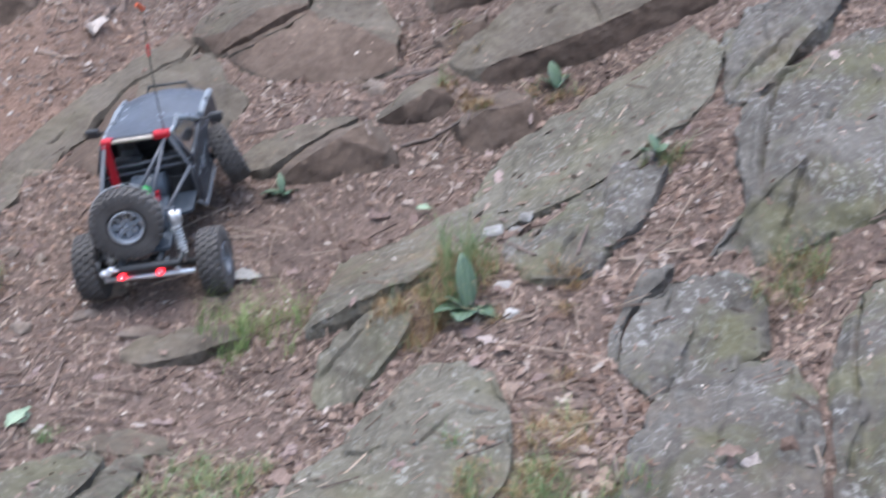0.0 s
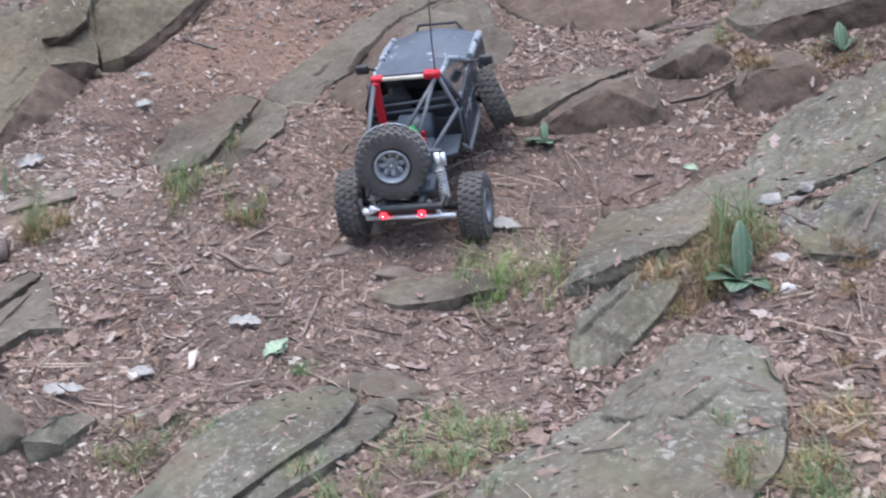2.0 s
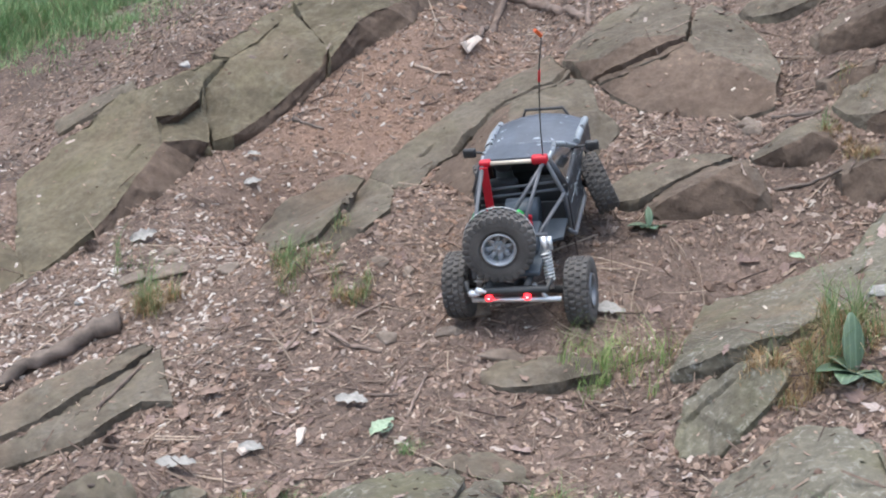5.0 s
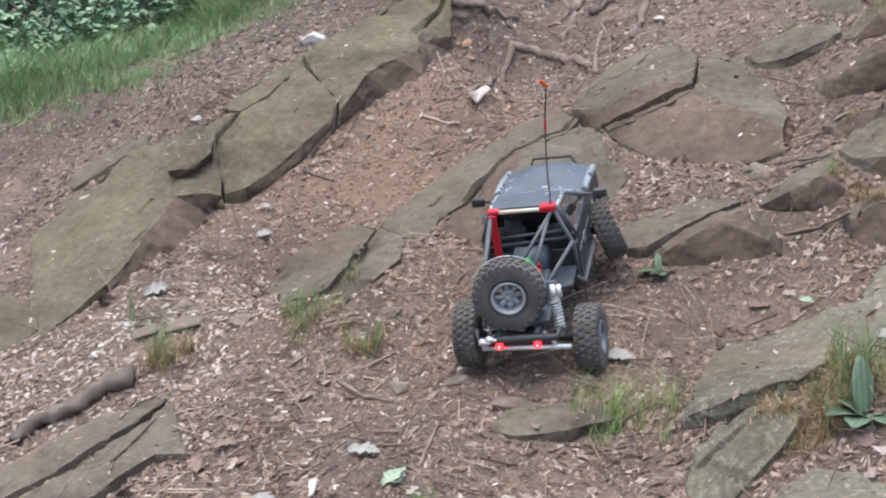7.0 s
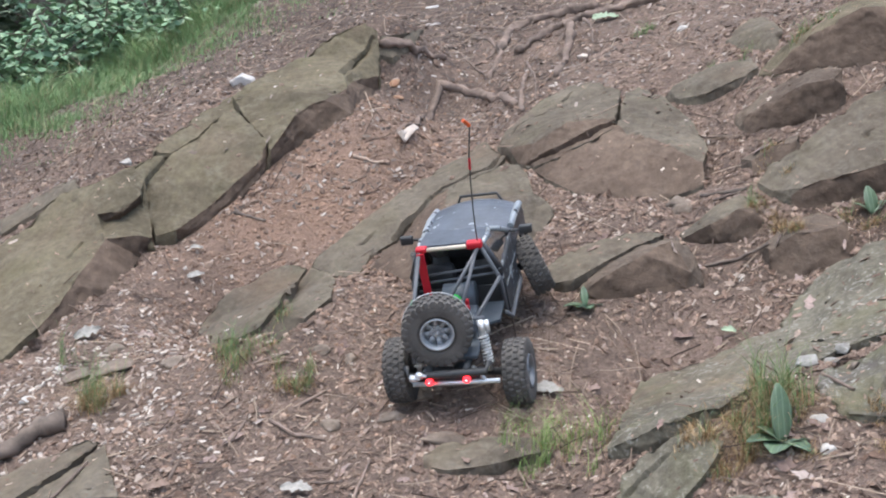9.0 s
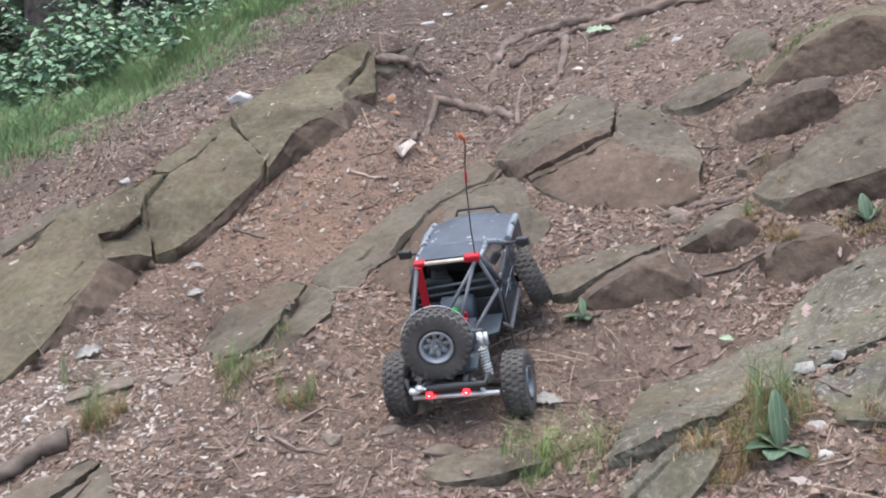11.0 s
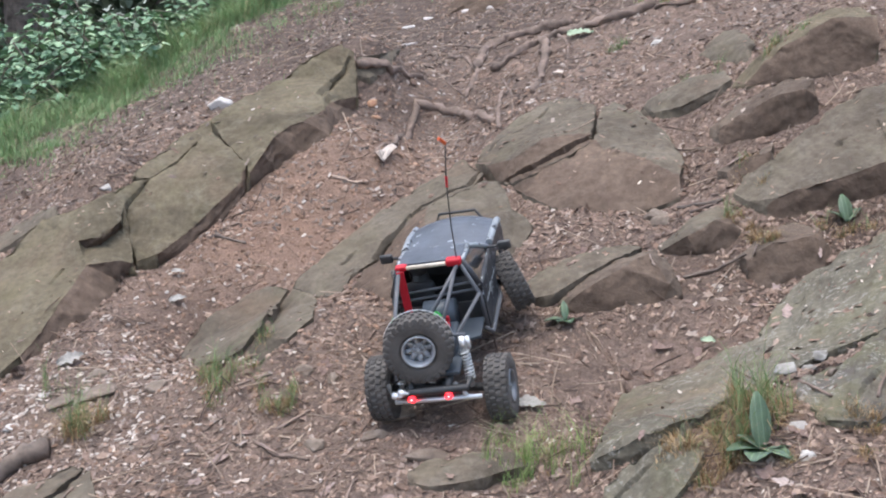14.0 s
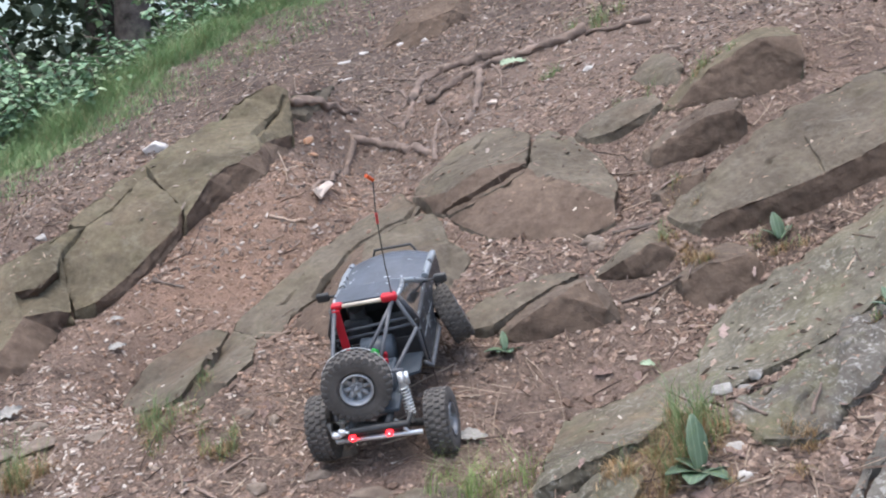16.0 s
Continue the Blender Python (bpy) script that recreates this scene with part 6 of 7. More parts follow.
def wood_chunk(x, y, size, turn, label):
    bm = boxed(0, 0, size * 0.22, size * 2, size * 0.62, size * 0.26, bevel=size * 0.05)
    bmesh.ops.subdivide_edges(bm, edges=bm.edges[:], cuts=2, use_grid_fill=True)
    for v in bm.verts:
        v.co.x *= 1 - 0.3 * (v.co.y / size)
        v.co.y *= 1 - 0.45 * (v.co.x / size)
        v.co.z *= 1 - 0.30 * (v.co.x / size)
        v.co += Vector([noise.noise(v.co * 50 + Vector((k * 9, x * 5, y))) for k in range(3)]) * size * 0.16
    p, nrm, _ = drop(x, y)
    ob = part("wood_piece", bm, PALE_WOOD, None)
    ob.matrix_world = Matrix.Translation(p + nrm * size * 0.25) @ nrm.to_track_quat("Z", "Y").to_matrix().to_4x4() @ pose(0, 0, 0, 12, 0, turn)
    return tagged(ob, label, "wood")


wood_chunk(0.047, 3.047, 0.034, 28, "pale split wood piece at a root's end")
wood_chunk(-0.190, 1.795, 0.017, -50, "pale split wood chip in the litter")
wood_chunk(-0.264, 1.773, 0.016, 5, "pale split wood chip in the litter")
wood_chunk(0.115, 2.144, 0.016, 10, "pale split wood chip in the litter")
wood_chunk(0.015, 2.173, 0.014, -10, "pale split wood chip in the litter")
wood_chunk(0.483, 3.282, 0.02, 0, "pale split wood piece by the roots")

# ---- leaves and plants ----
def leaf_mat(name, a, b_, vein):
    m, nt, b = base(name, 0.5, spec=0.4)
    n = noise_tex(nt, 30, 5, 0.6)
    col = ramp(nt, n, [(0.3, a), (0.7, b_)])
    w = nt.nodes.new("ShaderNodeTexWave")
    w.inputs["Scale"].default_value, w.inputs["Distortion"].default_value = 40, 2
    nt.links.new(nt.nodes.new("ShaderNodeTexCoord").outputs["Object"], w.inputs["Vector"])
    col = mix(nt, mix(nt, 1.0, ramp(nt, w.outputs["Fac"], [(0.75, (0, 0, 0)), (0.95, (1, 1, 1))]), (0.4, 0.4, 0.4), "MULTIPLY"), col, vein)
    nt.links.new(col, b.inputs["Base Color"])
    bump(nt, b, w.outputs["Fac"], 0.2, 0.001)
    b.inputs["Subsurface Weight"].default_value = 0.15
    b.inputs["Subsurface Radius"].default_value = (0.003, 0.005, 0.001)
    return m


DOCK = leaf_mat("dock_leaf", (0.075, 0.12, 0.075), (0.12, 0.175, 0.11), (0.20, 0.28, 0.19))
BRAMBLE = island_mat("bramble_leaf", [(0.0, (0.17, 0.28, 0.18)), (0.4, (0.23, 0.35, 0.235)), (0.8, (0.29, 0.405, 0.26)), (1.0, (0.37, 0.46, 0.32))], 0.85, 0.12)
# leaves inside the wood: its shade is put into these darker greens
DEEP = island_mat("shade_tone_leaf", [(0.0, (0.10, 0.135, 0.09)), (0.6, (0.165, 0.215, 0.145)), (1.0, (0.26, 0.32, 0.235))], 0.75, 0.15)
GRASS = island_mat("grass_blade", [(0.0, (0.12, 0.20, 0.085)), (0.6, (0.18, 0.265, 0.115)), (0.85, (0.23, 0.29, 0.13)), (1.0, (0.32, 0.29, 0.18))], 0.6)
LUSH = island_mat("fresh_grass_blade", [(0.0, (0.15, 0.235, 0.075)), (0.6, (0.22, 0.31, 0.105)), (1.0, (0.33, 0.37, 0.17))], 0.6)
STRAW = island_mat("dry_grass", [(0.0, (0.22, 0.135, 0.065)), (0.5, (0.33, 0.215, 0.11)), (0.8, (0.42, 0.31, 0.185)), (1.0, (0.42, 0.36, 0.25))], 0.7)
SEED = island_mat("pale_leaf", [(0.0, (0.25, 0.24, 0.215)), (0.5, (0.30, 0.285, 0.265)), (1.0, (0.36, 0.345, 0.325))], 0.7)
PALE_GREEN = island_mat("pale_green_leaf", [(0.0, (0.25, 0.33, 0.22)), (1.0, (0.34, 0.41, 0.30))], 0.6)


def leaf_shape(length, width, droop, fold, n=6, lobes=0.0):
    """A leaf along y with a folded midrib, as rows of three."""
    v, f = [], []
    for i in range(n + 1):
        t = i / n
        w = width * (math.sin(math.pi * min(1, t * 0.92 + 0.05)) ** 0.75) * (1 + lobes * (1 if i % 2 else -1))
        z = -droop * t * t * length
        v += [(-w, t * length, z + fold * w), (0, t * length, z), (w, t * length, z + fold * w)]
        if i:
            a = 3 * (i - 1)
            f += [(a, a + 1, a + 4, a + 3), (a + 1, a + 2, a + 5, a + 4)]
    return v, f


def add(verts, faces, m, shape):
    n = len(verts)
    verts += [m @ Vector(q) for q in shape[0]]
    faces += [[n + i for i in q] for q in shape[1]]


def broad_plant(x, y, leaves, label, material=DOCK, name="broadleaf_plant"):
    """leaves: length, width, heading, rise in degrees, droop."""
    root = new(name)
    p, _, _ = drop(x, y)
    root.matrix_world = Matrix.Translation(p)
    for length, width, heading, rise, droop in leaves:
        v, f = leaf_shape(length, width, droop, 0.25, 9, 0.03)
        ob = link("leaf", v, f, material, root)
        ob.matrix_local = pose(0, 0, 0.004, rise, 0, heading)
        sol = ob.modifiers.new("thick", "SOLIDIFY")
        sol.thickness = 0.0008
    return tagged(root, label, "plant")


broad_plant(0.496, 1.637, [(0.074, 0.0145, 8, 80, 0.1), (0.046, 0.017, 100, 20, 0.3), (0.045, 0.018, -75, 18, 0.35), (0.044, 0.018, 150, 12, 0.3), (0.042, 0.017, 215, 14, 0.3), (0.034, 0.012, 55, 45, 0.35)], "green broadleaf weed with one upright leaf")
broad_plant(0.340, 2.269, [(0.036, 0.014, 85, 10, 0.2), (0.034, 0.013, -75, 12, 0.2), (0.035, 0.007, 5, 75, 0.2), (0.026, 0.011, 190, 6, 0.1), (0.024, 0.010, 140, 8, 0.1)], "small dark green broadleaf weed")
broad_plant(0.837, 2.284, [(0.05, 0.013, 10, 75, 0.15), (0.04, 0.010, -60, 50, 0.3), (0.035, 0.010, 60, 45, 0.3)], "pale green weed below a long slab", DOCK)
broad_plant(0.821, 1.786, [(0.03, 0.008, 70, 30, 0.3), (0.03, 0.008, -50, 40, 0.3), (0.035, 0.008, 10, 60, 0.2), (0.03, 0.008, 160, 25, 0.2), (0.025, 0.007, 115, 35, 0.3)], "small bright green weed between grey rocks")
broad_plant(-0.076, 1.809, [(0.02, 0.009, 10, 35, 0.1), (0.014, 0.007, 150, 15, 0.1)], "pale green leaf standing in litter", PALE_GREEN)


def flat_leaf(x, y, size, turn, material, label, tilt=8):
    rng = random.Random(int(x * 1000 + y * 77))
    v, f = [], []
    n = 12
    for i in range(n + 1):
        t = i / n
        w = size * 0.62 * math.sin(math.pi * (0.04 + 0.93 * t)) ** 0.8 * (1 + 0.10 * math.sin(t * 19 + size * 900) + rng.uniform(-0.30, 0.25))
        zz = 0.002 + size * 0.25 * rng.uniform(-0.3, 0.6)
        bend = size * 0.5 * math.sin(t * 2.4)
        for k in (-1, -0.5, 0, 0.5, 1):
            v.append(((t - 0.5) * size * 2.6, k * w + bend * 0.4, zz * abs(k) + size * 0.12 * math.sin(t * 5 + k) + 0.003))
        if i:
            a = 5 * (i - 1)
            f += [(a + q, a + q + 1, a + q + 6, a + q + 5) for q in range(4)]
    ob = link("fallen_leaf", v, f, material, smooth=True)
    p, nrm, _ = drop(x, y)
    nrm = (nrm + Vector((-0.5, -0.7, 1.9))).normalized()
    ob.matrix_world = Matrix.Translation(p + nrm * 0.006) @ nrm.to_track_quat("Z", "Y").to_matrix().to_4x4() @ pose(0, 0, 0, tilt, 0, turn)
    return tagged(ob, label, "leaf")


flat_leaf(-0.128, 1.879, 0.019, 10, SEED, "bleached grey leaf on litter")
flat_leaf(-0.081, 1.814, 0.017, 70, PALE_GREEN, "pale green fallen leaf")
flat_leaf(-0.559, 2.543, 0.020, 40, SEED, "bleached white leaf by a ledge", 30)
flat_leaf(0.250, 2.055, 0.021, 0, SEED, "bleached white leaf on litter")
flat_leaf(0.568, 3.492, 0.028, 5, PALE_GREEN, "pale green lichened leaf by roots")
flat_leaf(-0.338, 1.667, 0.020, 15, SEED, "bleached white leaf on litter")
flat_leaf(-0.340, 1.976, 0.016, 30, LITTER, "pinkish-brown dry oak leaf")
flat_leaf(-0.377, 1.946, 0.017, -40, LITTER, "pinkish-brown dry oak leaf")
flat_leaf(0.566, 2.169, 0.011, 0, PALE_GREEN, "small pale leaf at a slab's edge")
flat_leaf(-0.205, 1.652, 0.016, 90, LITTER, "grey-brown dry oak leaf")
flat_leaf(-0.255, 1.774, 0.015, 10, SEED, "narrow bleached leaf on brown litter")
flat_leaf(0.224, 1.457, 0.018, 0, LITTER, "orange-brown dry leaf on rock")
flat_leaf(-0.391, 2.833, 0.012, 0, SEED, "small bleached leaf on red soil")
flat_leaf(-0.385, 2.770, 0.014, 20, SEED, "small bleached leaf on red soil")
flat_leaf(0.629, 1.150, 0.012, 0, LITTER, "small pink-brown leaf on grey rock")


def blade(rng, h, w, lean):
    a, n = rng.uniform(0, math.tau), 5
    d = lean * rng.uniform(0.15, 1.5)
    bend, curl = rng.uniform(1.4, 2.8), rng.gauss(0, 0.35)
    v, f = [], []
    for i in range(n + 1):
        t = i / n
        off, side = d * h * t ** bend, curl * h * t * t
        ww = w * (1 - t * 0.95)
        c, s = math.cos(a), math.sin(a)
        z = h * t * (1 - min(0.75, 0.32 * d) * t)
        x, y = c * off - s * side, s * off + c * side
        v += [(x - s * ww, y + c * ww, z), (x + s * ww, y - c * ww, z)]
        if i:
            k = 2 * (i - 1)
            f.append((k, k + 1, k + 3, k + 2))
    return v, f


def grass_tuft(x, y, count, height, spread, label, material=GRASS, lean=0.7, width=0.0006, dry=0):
    root = new("grass_tuft")
    p0, _, _ = drop(x, y)
    root.matrix_world = Matrix.Translation(p0)
    rng = random.Random(int(x * 977 + y * 131))
    clumps = [(rng.gauss(0, spread), rng.gauss(0, spread), rng.uniform(0.6, 1.15)) for _ in range(max(4, count // 9))]
    for name, n, mat_, hh, ln in (("grass", count * 2, material, height, lean), ("straw", int(dry * 2.4), STRAW, min(0.055, height * 0.55), 1.6)):
        verts, faces = [], []
        for _ in range(n):
            a, b, k = rng.choice(clumps)
            g = spread * 0.22
            p, _, _ = drop(x + a + rng.gauss(0, g), y + b + rng.gauss(0, g))
            add(verts, faces, Matrix.Translation(p - p0), blade(rng, hh * k * rng.uniform(0.3, 1.1), width * rng.uniform(0.6, 1.4), ln))
        if verts:
            ob = link(name, verts, faces, mat_, root)
            tagged(ob, "dry straw-coloured blades" if mat_ is STRAW else "", kind="stuff")
    return tagged(root, label, "grass")


grass_tuft(-0.248, 2.275, 150, 0.060, 0.035, "green grass tuft on a sandstone wedge", dry=150)
grass_tuft(-0.159, 2.160, 60, 0.050, 0.022, "thin green grass tuft in litter", dry=160)
grass_tuft(0.496, 1.694, 150, 0.120, 0.028, "tall green grass with dry brown base", lean=0.45, width=0.0008, dry=480)
grass_tuft(0.434, 1.667, 20, 0.06, 0.03, "matted dry straw below tall grass", dry=160, lean=1.2)
grass_tuft(0.257, 1.902, 110, 0.080, 0.036, "loose light green grass tuft", LUSH, dry=30, lean=0.8)
grass_tuft(0.209, 1.886, 60, 0.085, 0.03, "loose light green grass tuft", LUSH, lean=0.8)
grass_tuft(-0.491, 2.266, 55, 0.11, 0.030, "tall thin weed grass with dry base", lean=0.4, dry=230)
grass_tuft(-0.586, 2.473, 16, 0.10, 0.02, "thin tall grass stems", lean=0.4)
grass_tuft(0.115, 1.440, 150, 0.042, 0.040, "low green and brown grass patch", dry=90, lean=1.1)
grass_tuft(-0.015, 1.389, 90, 0.040, 0.03, "low green grass patch beside a slab", dry=50, lean=1.1)
grass_tuft(0.476, 1.218, 110, 0.050, 0.03, "short green grass between grey rocks", dry=60, lean=0.9)
grass_tuft(0.410, 1.257, 80, 0.040, 0.03, "brownish grass between grey rocks", dry=120, lean=1.0)
grass_tuft(-0.205, 1.589, 70, 0.030, 0.04, "sparse short green grass in litter", dry=30, lean=1.2)
grass_tuft(-0.048, 1.761, 35, 0.028, 0.014, "tiny green grass tuft in litter", lean=1.2)
grass_tuft(0.870, 1.490, 110, 0.050, 0.028, "green and dry brown grass in a rock cleft", dry=240, lean=1.2)
grass_tuft(0.829, 1.800, 70, 0.040, 0.02, "small grass tuft between grey rocks", dry=90)
grass_tuft(0.811, 2.265, 20, 0.05, 0.03, "dry grass below a long slab", dry=120)
grass_tuft(0.628, 3.316, 45, 0.05, 0.02, "small grass tuft by the roots", lean=1.0)
grass_tuft(0.861, 2.729, 60, 0.05, 0.025, "grass tuft at a boulder's foot", dry=40, lean=1.1)
grass_tuft(0.803, 3.506, 90, 0.08, 0.04, "grass tuft on the upper slope", dry=60)
grass_tuft(0.726, 2.490, 12, 0.03, 0.03, "dry straw in a rock gap", dry=70)
grass_tuft(0.746, 2.845, 30, 0.04, 0.02, "small grass tuft against a boulder", lean=1.1)
grass_tuft(0.101, 2.406, 22, 0.03, 0.012, "tiny grass tuft below a rock", lean=0.9)
grass_tuft(-0.064, 4.889, 90, 0.07, 0.05, "short grass on the bare slope", dry=30)
grass_tuft(-0.257, 1.591, 60, 0.03, 0.03, "low brown and green grass in litter", dry=110, lean=1.3)
grass_tuft(0.16, 1.568, 110, 0.045, 0.03, "green grass patch beside a worn slab", dry=70, lean=1.0)
grass_tuft(0.109, 1.468, 70, 0.035, 0.026, "low green grass beside a worn slab", dry=70, lean=1.2)
grass_tuft(0.52, 1.426, 8, 0.045, 0.03, "matted dry straw beside a worn slab", dry=110, lean=1.5)
grass_tuft(0.509, 1.328, 8, 0.045, 0.034, "matted dry straw beside a worn slab", dry=120, lean=1.5)
grass_tuft(0.46, 1.273, 40, 0.04, 0.026, "brownish grass at a worn slab's foot", dry=120, lean=1.3)
grass_tuft(0.657, 2.39, 22, 0.055, 0.014, "thin green weed grass behind a wedge of rock", dry=20, lean=0.6)
grass_tuft(0.422, 1.698, 6, 0.045, 0.028, "matted dry straw hanging over a slab's edge", dry=110, lean=1.5)
grass_tuft(0.440, 1.663, 6, 0.045, 0.028, "matted dry straw at a slab's foot", dry=110, lean=1.5)
grass_tuft(0.459, 1.678, 6, 0.045, 0.028, "brown dry straw under tall grass", dry=110, lean=1.5)
grass_tuft(0.621, 1.611, 6, 0.045, 0.028, "dry stems in dark litter between rocks", dry=110, lean=1.5)
grass_tuft(0.694, 2.258, 6, 0.045, 0.028, "dry straw below a low rock", dry=110, lean=1.5)
grass_tuft(0.670, 2.364, 6, 0.045, 0.028, "dry brown straw in a rock cleft", dry=110, lean=1.5)


# grass bank along the wood's edge
BANK = island_mat("bank_grass", [(0.0, (0.15, 0.255, 0.115)), (0.5, (0.21, 0.33, 0.15)), (0.8, (0.275, 0.37, 0.175)), (0.9, (0.33, 0.28, 0.17)), (1.0, (0.42, 0.33, 0.22))], 0.65)


def bank():
    rng = random.Random(5)
    verts, faces = [], []
    ends = [(-1.270, 3.818), (-0.947, 4.061), (-0.711, 4.749), (-0.501, 5.027), (-0.216, 5.170), (0.10, 5.45), (0.45, 5.75)]
    for _ in range(54000):
        k = rng.uniform(0, len(ends) - 1.001)
        i, t = int(k), k - int(k)
        x = ends[i][0] + (ends[i + 1][0] - ends[i][0]) * t
        y = ends[i][1] + (ends[i + 1][1] - ends[i][1]) * t
        away = rng.gauss(0.22, 0.30)
        x, y = x - 0.75 * away + rng.gauss(0, 0.03), y + 0.55 * away
        clump = 0.6 * noise.noise(Vector((x * 5, y * 5, 0.5))) + 0.8 * noise.noise(Vector((x * 14, y * 14, 2.5)))
        away += 0.22 * noise.noise(Vector((x * 3.1, y * 3.1, 7.5)))
        if rng.random() > 0.25 + 1.1 * min(1, max(0, away + 0.12) / 0.45) + 0.9 * clump:
            continue
        p, _, _ = drop(x, y)
        if p:
            h = (0.022 + 0.075 * min(1, max(0, away / 0.40))) * (1 + 1.1 * clump)
            add(verts, faces, Matrix.Translation(p), blade(rng, max(0.012, h) * rng.uniform(0.4, 1.7), 0.0013, rng.uniform(0.3, 1.6)))
    tagged(link("bank_grass", verts, faces, BANK), "long green grass along the edge of the wood", "grass", kind="stuff")


bank()


def spray(rng, length, n, size, m, stems, stem_faces, verts, faces):
    """One arching bramble cane with leaves in threes."""
    pts = []
    bend = rng.uniform(0.2, 0.8)
    for i in range(7):
        t = i / 6
        pts.append(m @ Vector((bend * length * t * t, 0, length * t * (1 - 0.45 * bend * t))))
    for a, b in zip(pts, pts[1:]):
        d = (b - a).normalized().orthogonal() * 0.0025
        k = len(stems)
        e = (b - a).normalized().cross(d)
        stems += [a + d, a + e, a - d, b + d, b + e, b - d]
        stem_faces += [(k, k + 1, k + 4, k + 3), (k + 1, k + 2, k + 5, k + 4), (k + 2, k, k + 3, k + 5)]
    for _ in range(n):
        t = rng.uniform(0.25, 1) * 5.99
        i = int(t)
        p = pts[i].lerp(pts[i + 1], t - i)
        head = rng.uniform(0, 360)
        for da in (-65, 0, 65):
            s = size * rng.uniform(0.55, 1.1)
            add(verts, faces, Matrix.Translation(p) @ pose(0, 0, 0, 0, 0, head + da) @ pose(0, 0, 0, rng.uniform(-14, 20), rng.gauss(0, 14), 0) @ Matrix.Translation((0, size * 0.35, 0)),
                leaf_shape(s, s * 0.36, 0.35, 0.2, 7, 0.10))


def bramble(x, y, canes, length, leaves, size, label, material=BRAMBLE):
    root = new("bramble_bush")
    p0, _, _ = drop(x, y)
    root.matrix_world = Matrix.Translation(p0)
    rng = random.Random(int(x * 311 + y * 71))
    stems, sf, v, f = [], [], [], []
    for _ in range(canes):
        m = Matrix.Translation((rng.gauss(0, 0.12), rng.gauss(0, 0.12), -0.02)) @ pose(0, 0, 0, 0, rng.uniform(-5, 35), rng.uniform(0, 360))
        spray(rng, length * rng.uniform(0.6, 1.15), leaves, size, m, stems, sf, v, f)
    tagged(link("cane", stems, sf, DEADWOOD, root, False), "", kind="stuff")
    tagged(link("foliage", v, f, material, root), "", kind="stuff")
    return tagged(root, label, "bush")


for px, py, canes, length, n, size in ((-1.72, 5.15, 14, 0.36, 12, 0.050), (-1.52, 5.30, 14, 0.40, 12, 0.050), (-1.34, 5.35, 14, 0.42, 12, 0.050), (-1.18, 5.48, 14, 0.42, 12, 0.048), (-1.02, 5.58, 14, 0.42, 12, 0.048),
                                       (-0.86, 5.68, 14, 0.40, 12, 0.046), (-0.70, 5.78, 13, 0.38, 12, 0.044), (-0.55, 5.90, 12, 0.36, 12, 0.042), (-0.38, 6.05, 12, 0.34, 12, 0.040),
                                       (-1.62, 5.60, 12, 0.60, 13, 0.056), (-1.30, 5.80, 12, 0.62, 13, 0.056), (-1.00, 5.95, 12, 0.58, 13, 0.055), (-1.95, 5.35, 12, 0.5, 12, 0.055), (-0.2, 6.2, 12, 0.36, 12, 0.042)):
    bramble(px, py - 0.16, canes + 5, length * 1.1, n + 8, size * 0.80, "light green bramble bush at the wood's edge")
for k in range(16):
    px = -1.75 + 0.088 * k
    bramble(px + 0.05 * math.sin(k * 5.1), 4.93 + 0.62 * (px + 1.75) + 0.10 * math.sin(k * 2.3), 6, 0.20, 8, 0.042, "young bramble shoots among long grass")
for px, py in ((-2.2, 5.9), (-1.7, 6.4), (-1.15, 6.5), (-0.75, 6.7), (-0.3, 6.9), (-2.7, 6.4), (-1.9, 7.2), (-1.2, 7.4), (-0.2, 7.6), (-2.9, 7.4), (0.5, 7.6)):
    bramble(px, py, 12, 0.75, 14, 0.060, "bramble bush in the wood, its leaves coloured dark green for shade", DEEP)


def tree(x, y, r, height, label):
    """A tapered trunk with limbs under a leafy crown that starts above the slope."""
    root = new("tree")
    p0, _, _ = drop(x, y)
    root.matrix_world = Matrix.Translation(p0)
    rng = random.Random(int(x * 53 + y * 97))
    pts = [Vector((0.04 * height * noise.noise(Vector((x, y, k * 0.5))), 0.04 * height * noise.noise(Vector((y, x, k * 0.5))), -0.2 + height * k / 8)) for k in range(9)]
    part("trunk", tube(pts, r, 12, taper=0.35), TRUNK, root, "", True)
    v, f = [], []
    for k in range(16):
        a, t = rng.uniform(0, math.tau), rng.uniform(0.50, 1.0)
        b0 = pts[min(8, int(t * 8))]
        reach = height * rng.uniform(0.15, 0.34)
        tip = b0 + Vector((math.cos(a) * reach, math.sin(a) * reach, reach * rng.uniform(0.0, 0.6)))
        part("limb", tube([b0, b0.lerp(tip, 0.5) + Vector((0, 0, 0.1)), tip], r * 0.25, 6, taper=0.3), TRUNK, root, "", True)
        for _ in range(150):
            c = b0.lerp(tip, rng.uniform(0.3, 1.1)) + Vector((rng.gauss(0, 0.30), rng.gauss(0, 0.30), rng.gauss(0, 0.22)))
            s = rng.uniform(0.05, 0.10)
            add(v, f, Matrix.Translation(c) @ pose(0, 0, 0, rng.uniform(-50, 30), rng.uniform(-30, 30), rng.uniform(0, 360)), leaf_shape(s, s * 0.4, 0.3, 0.2, 3))
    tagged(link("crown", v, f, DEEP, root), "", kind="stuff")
    return tagged(root, label, "tree")


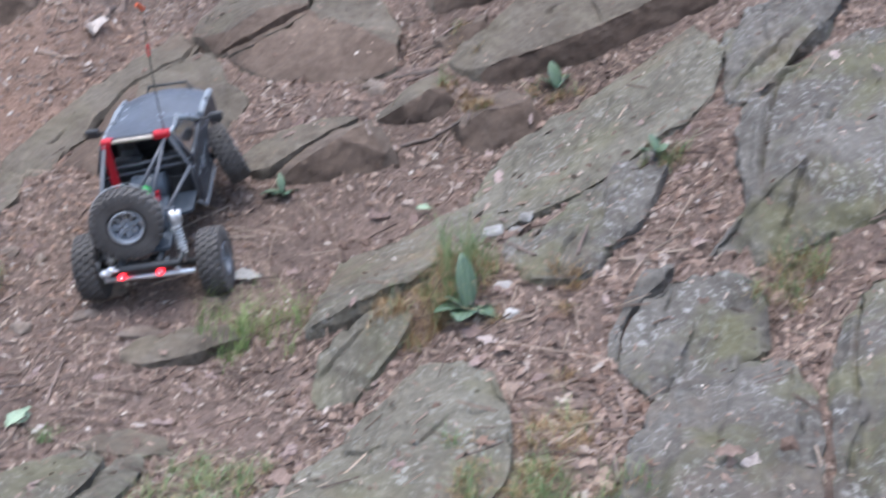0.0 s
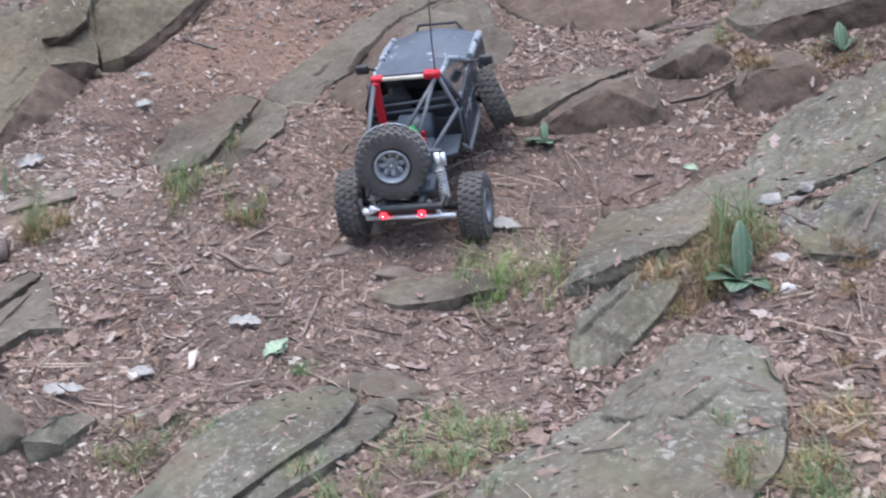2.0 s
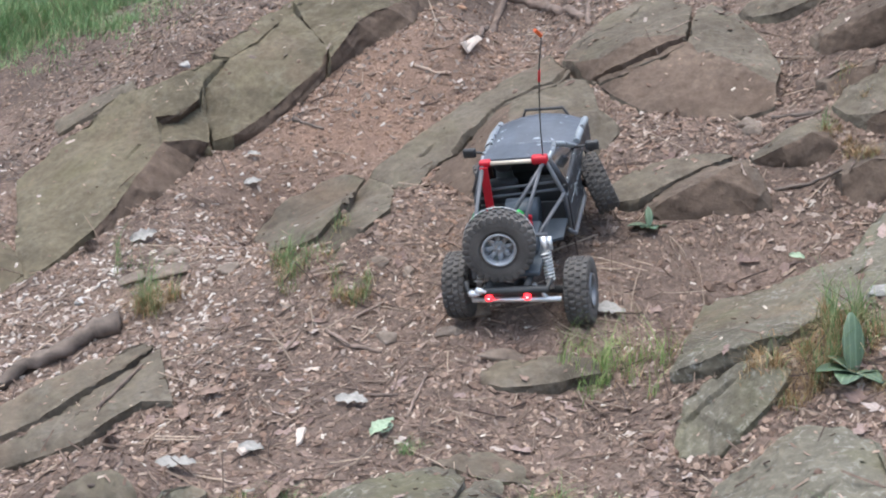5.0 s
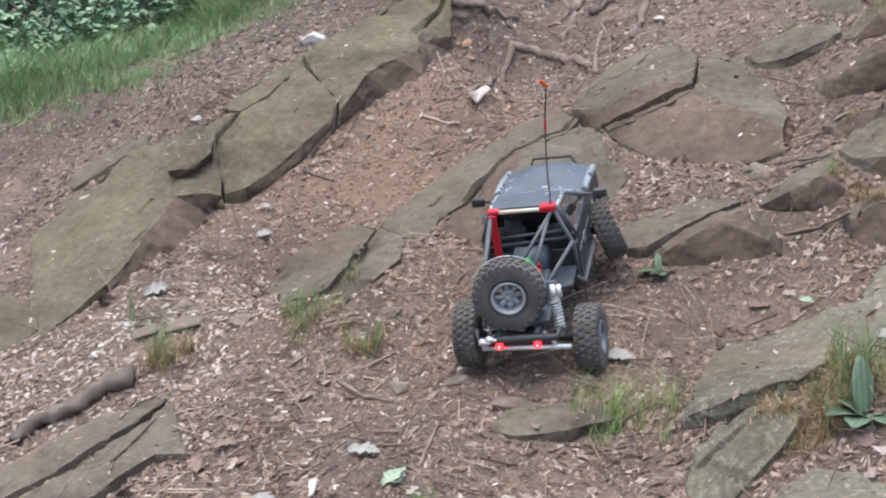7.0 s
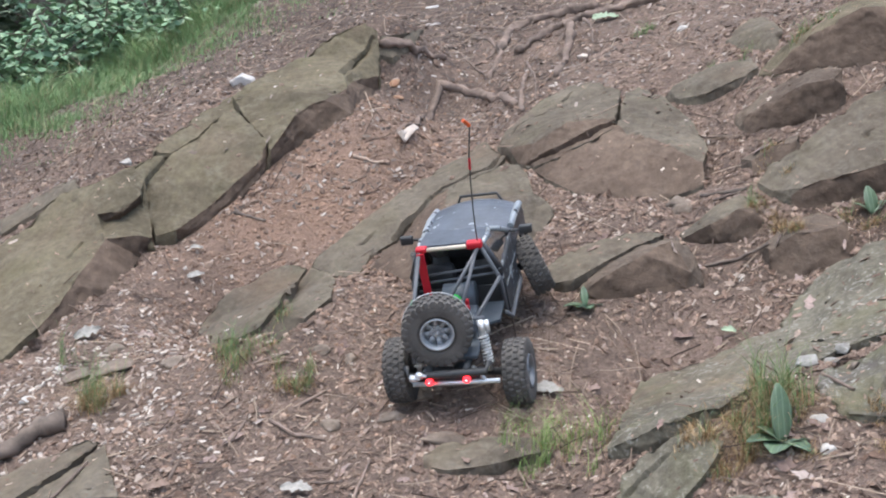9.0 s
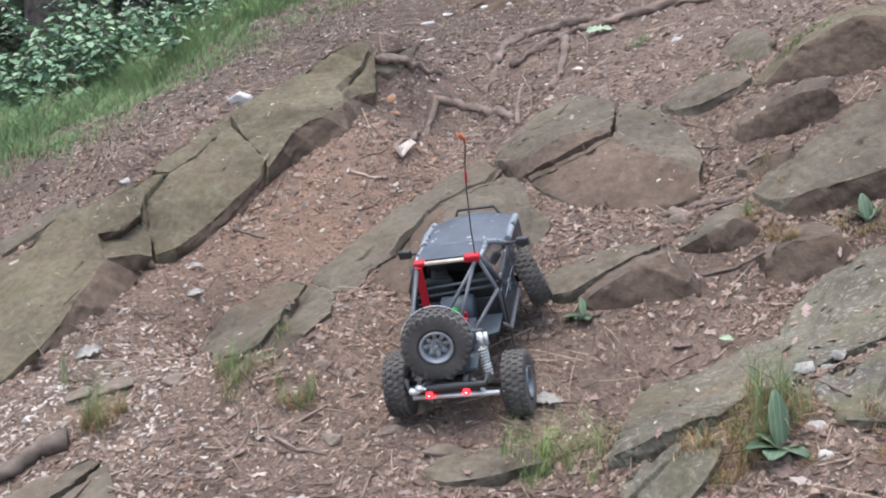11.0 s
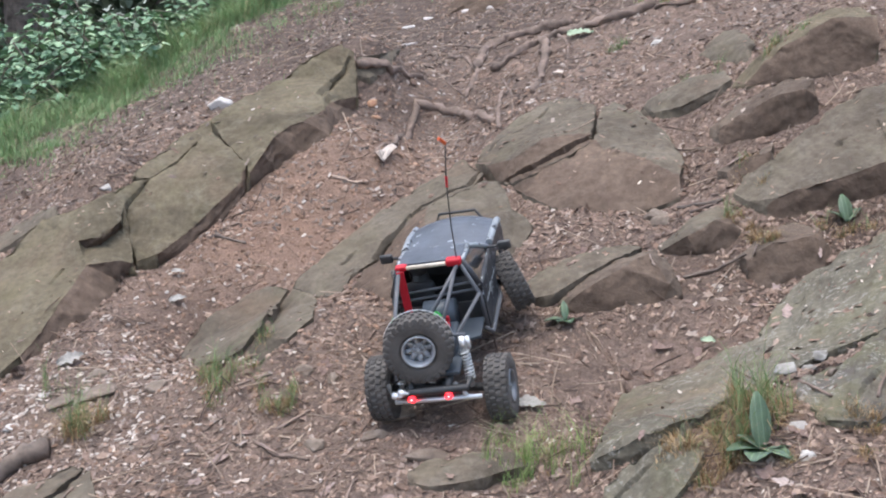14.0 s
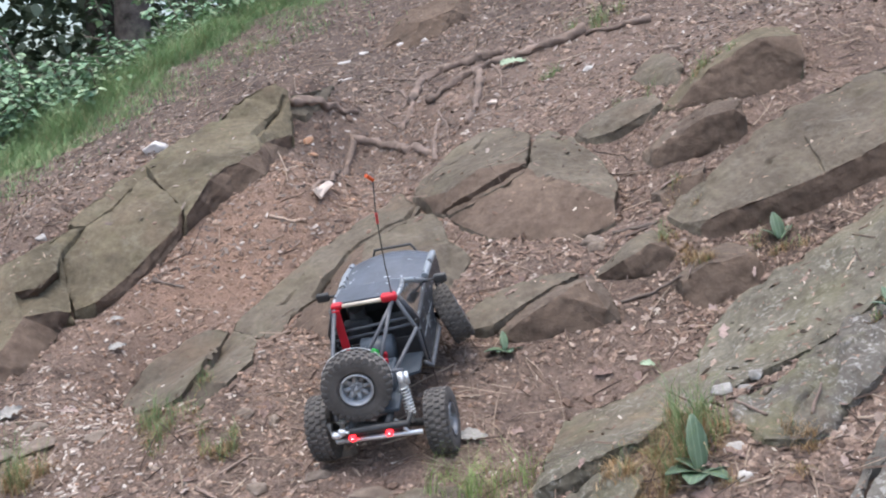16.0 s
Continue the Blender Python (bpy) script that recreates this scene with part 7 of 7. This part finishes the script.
TRUNK = plain("tree_bark", (0.13, 0.108, 0.095), 0.95, grain=60, vary=0.35)
for tx, ty, tr, th in ((-2.05, 8.2, 0.16, 6.5), (-1.05, 9.0, 0.14, 6.5), (-3.4, 7.6, 0.15, 6.0), (0.3, 9.6, 0.15, 6.5), (-4.2, 9.8, 0.2, 7.0), (-2.8, 10.8, 0.18, 7.0), (-1.6, 11.5, 0.2, 7.5), (1.6, 11.0, 0.2, 7.0)):
    tree(tx, ty, tr, th, "woodland tree with dark trunk and green leaves")


def thicket():
    """The deep wood behind: a mass of leaves on the falling ground."""
    rng = random.Random(9)
    v, f = [], []
    for k in range(60000):
        deep = k % 3 == 0
        x, y = (rng.uniform(-9, 3.5), rng.uniform(11.5, 14)) if deep else (rng.uniform(-6.5, 1.0), rng.uniform(9.5, 12))
        z = float(ground(x, y)) + (rng.uniform(0.0, 5.5) if deep else abs(rng.gauss(0, 1.6)))
        s = rng.uniform(0.09, 0.17) if deep else rng.uniform(0.05, 0.10)
        add(v, f, Matrix.Translation((x, y, z)) @ pose(0, 0, 0, rng.uniform(-60, 30), rng.uniform(-30, 30), rng.uniform(0, 360)), leaf_shape(s, s * 0.42, 0.3, 0.2, 3))
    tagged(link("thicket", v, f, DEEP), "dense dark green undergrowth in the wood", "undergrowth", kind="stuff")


thicket()


def pine_cone(x, y, length, label):
    """Overlapping woody scales in a spiral round a core."""
    v, f = [], []
    for k in range(70):
        t = k / 70
        r = length * 0.42 * math.sin(math.pi * (0.12 + 0.8 * t))
        m = pose(0, 0, length * (t - 0.5), 0, 0, k * 137.5) @ pose(0, r * 0.5, 0, 40 - 30 * t, 0, 0)
        w, q = length * 0.13, length * 0.26
        add(v, f, m, ([(-w * 0.6, 0, 0), (w * 0.6, 0, 0), (w, q * 0.7, 0), (w * 0.5, q, 0.001), (-w * 0.5, q, 0.001), (-w, q * 0.7, 0), (0, q * 0.6, length * 0.05)],
                      [(0, 1, 6), (1, 2, 6), (2, 3, 6), (3, 4, 6), (4, 5, 6), (5, 0, 6)]))
    ob = link("pine_cone", v, f, BARK, smooth=False)
    p, nrm, _ = drop(x, y)
    ob.matrix_world = Matrix.Translation(p + nrm * length * 0.3) @ pose(0, 0, 0, 80, 0, 60)
    return tagged(ob, label, "pine cone")


pine_cone(-0.659, 2.549, 0.028, "dark brown open pine cone in wood chips")
pine_cone(-0.475, 1.901, 0.026, "dark brown open pine cone in twigs and litter")
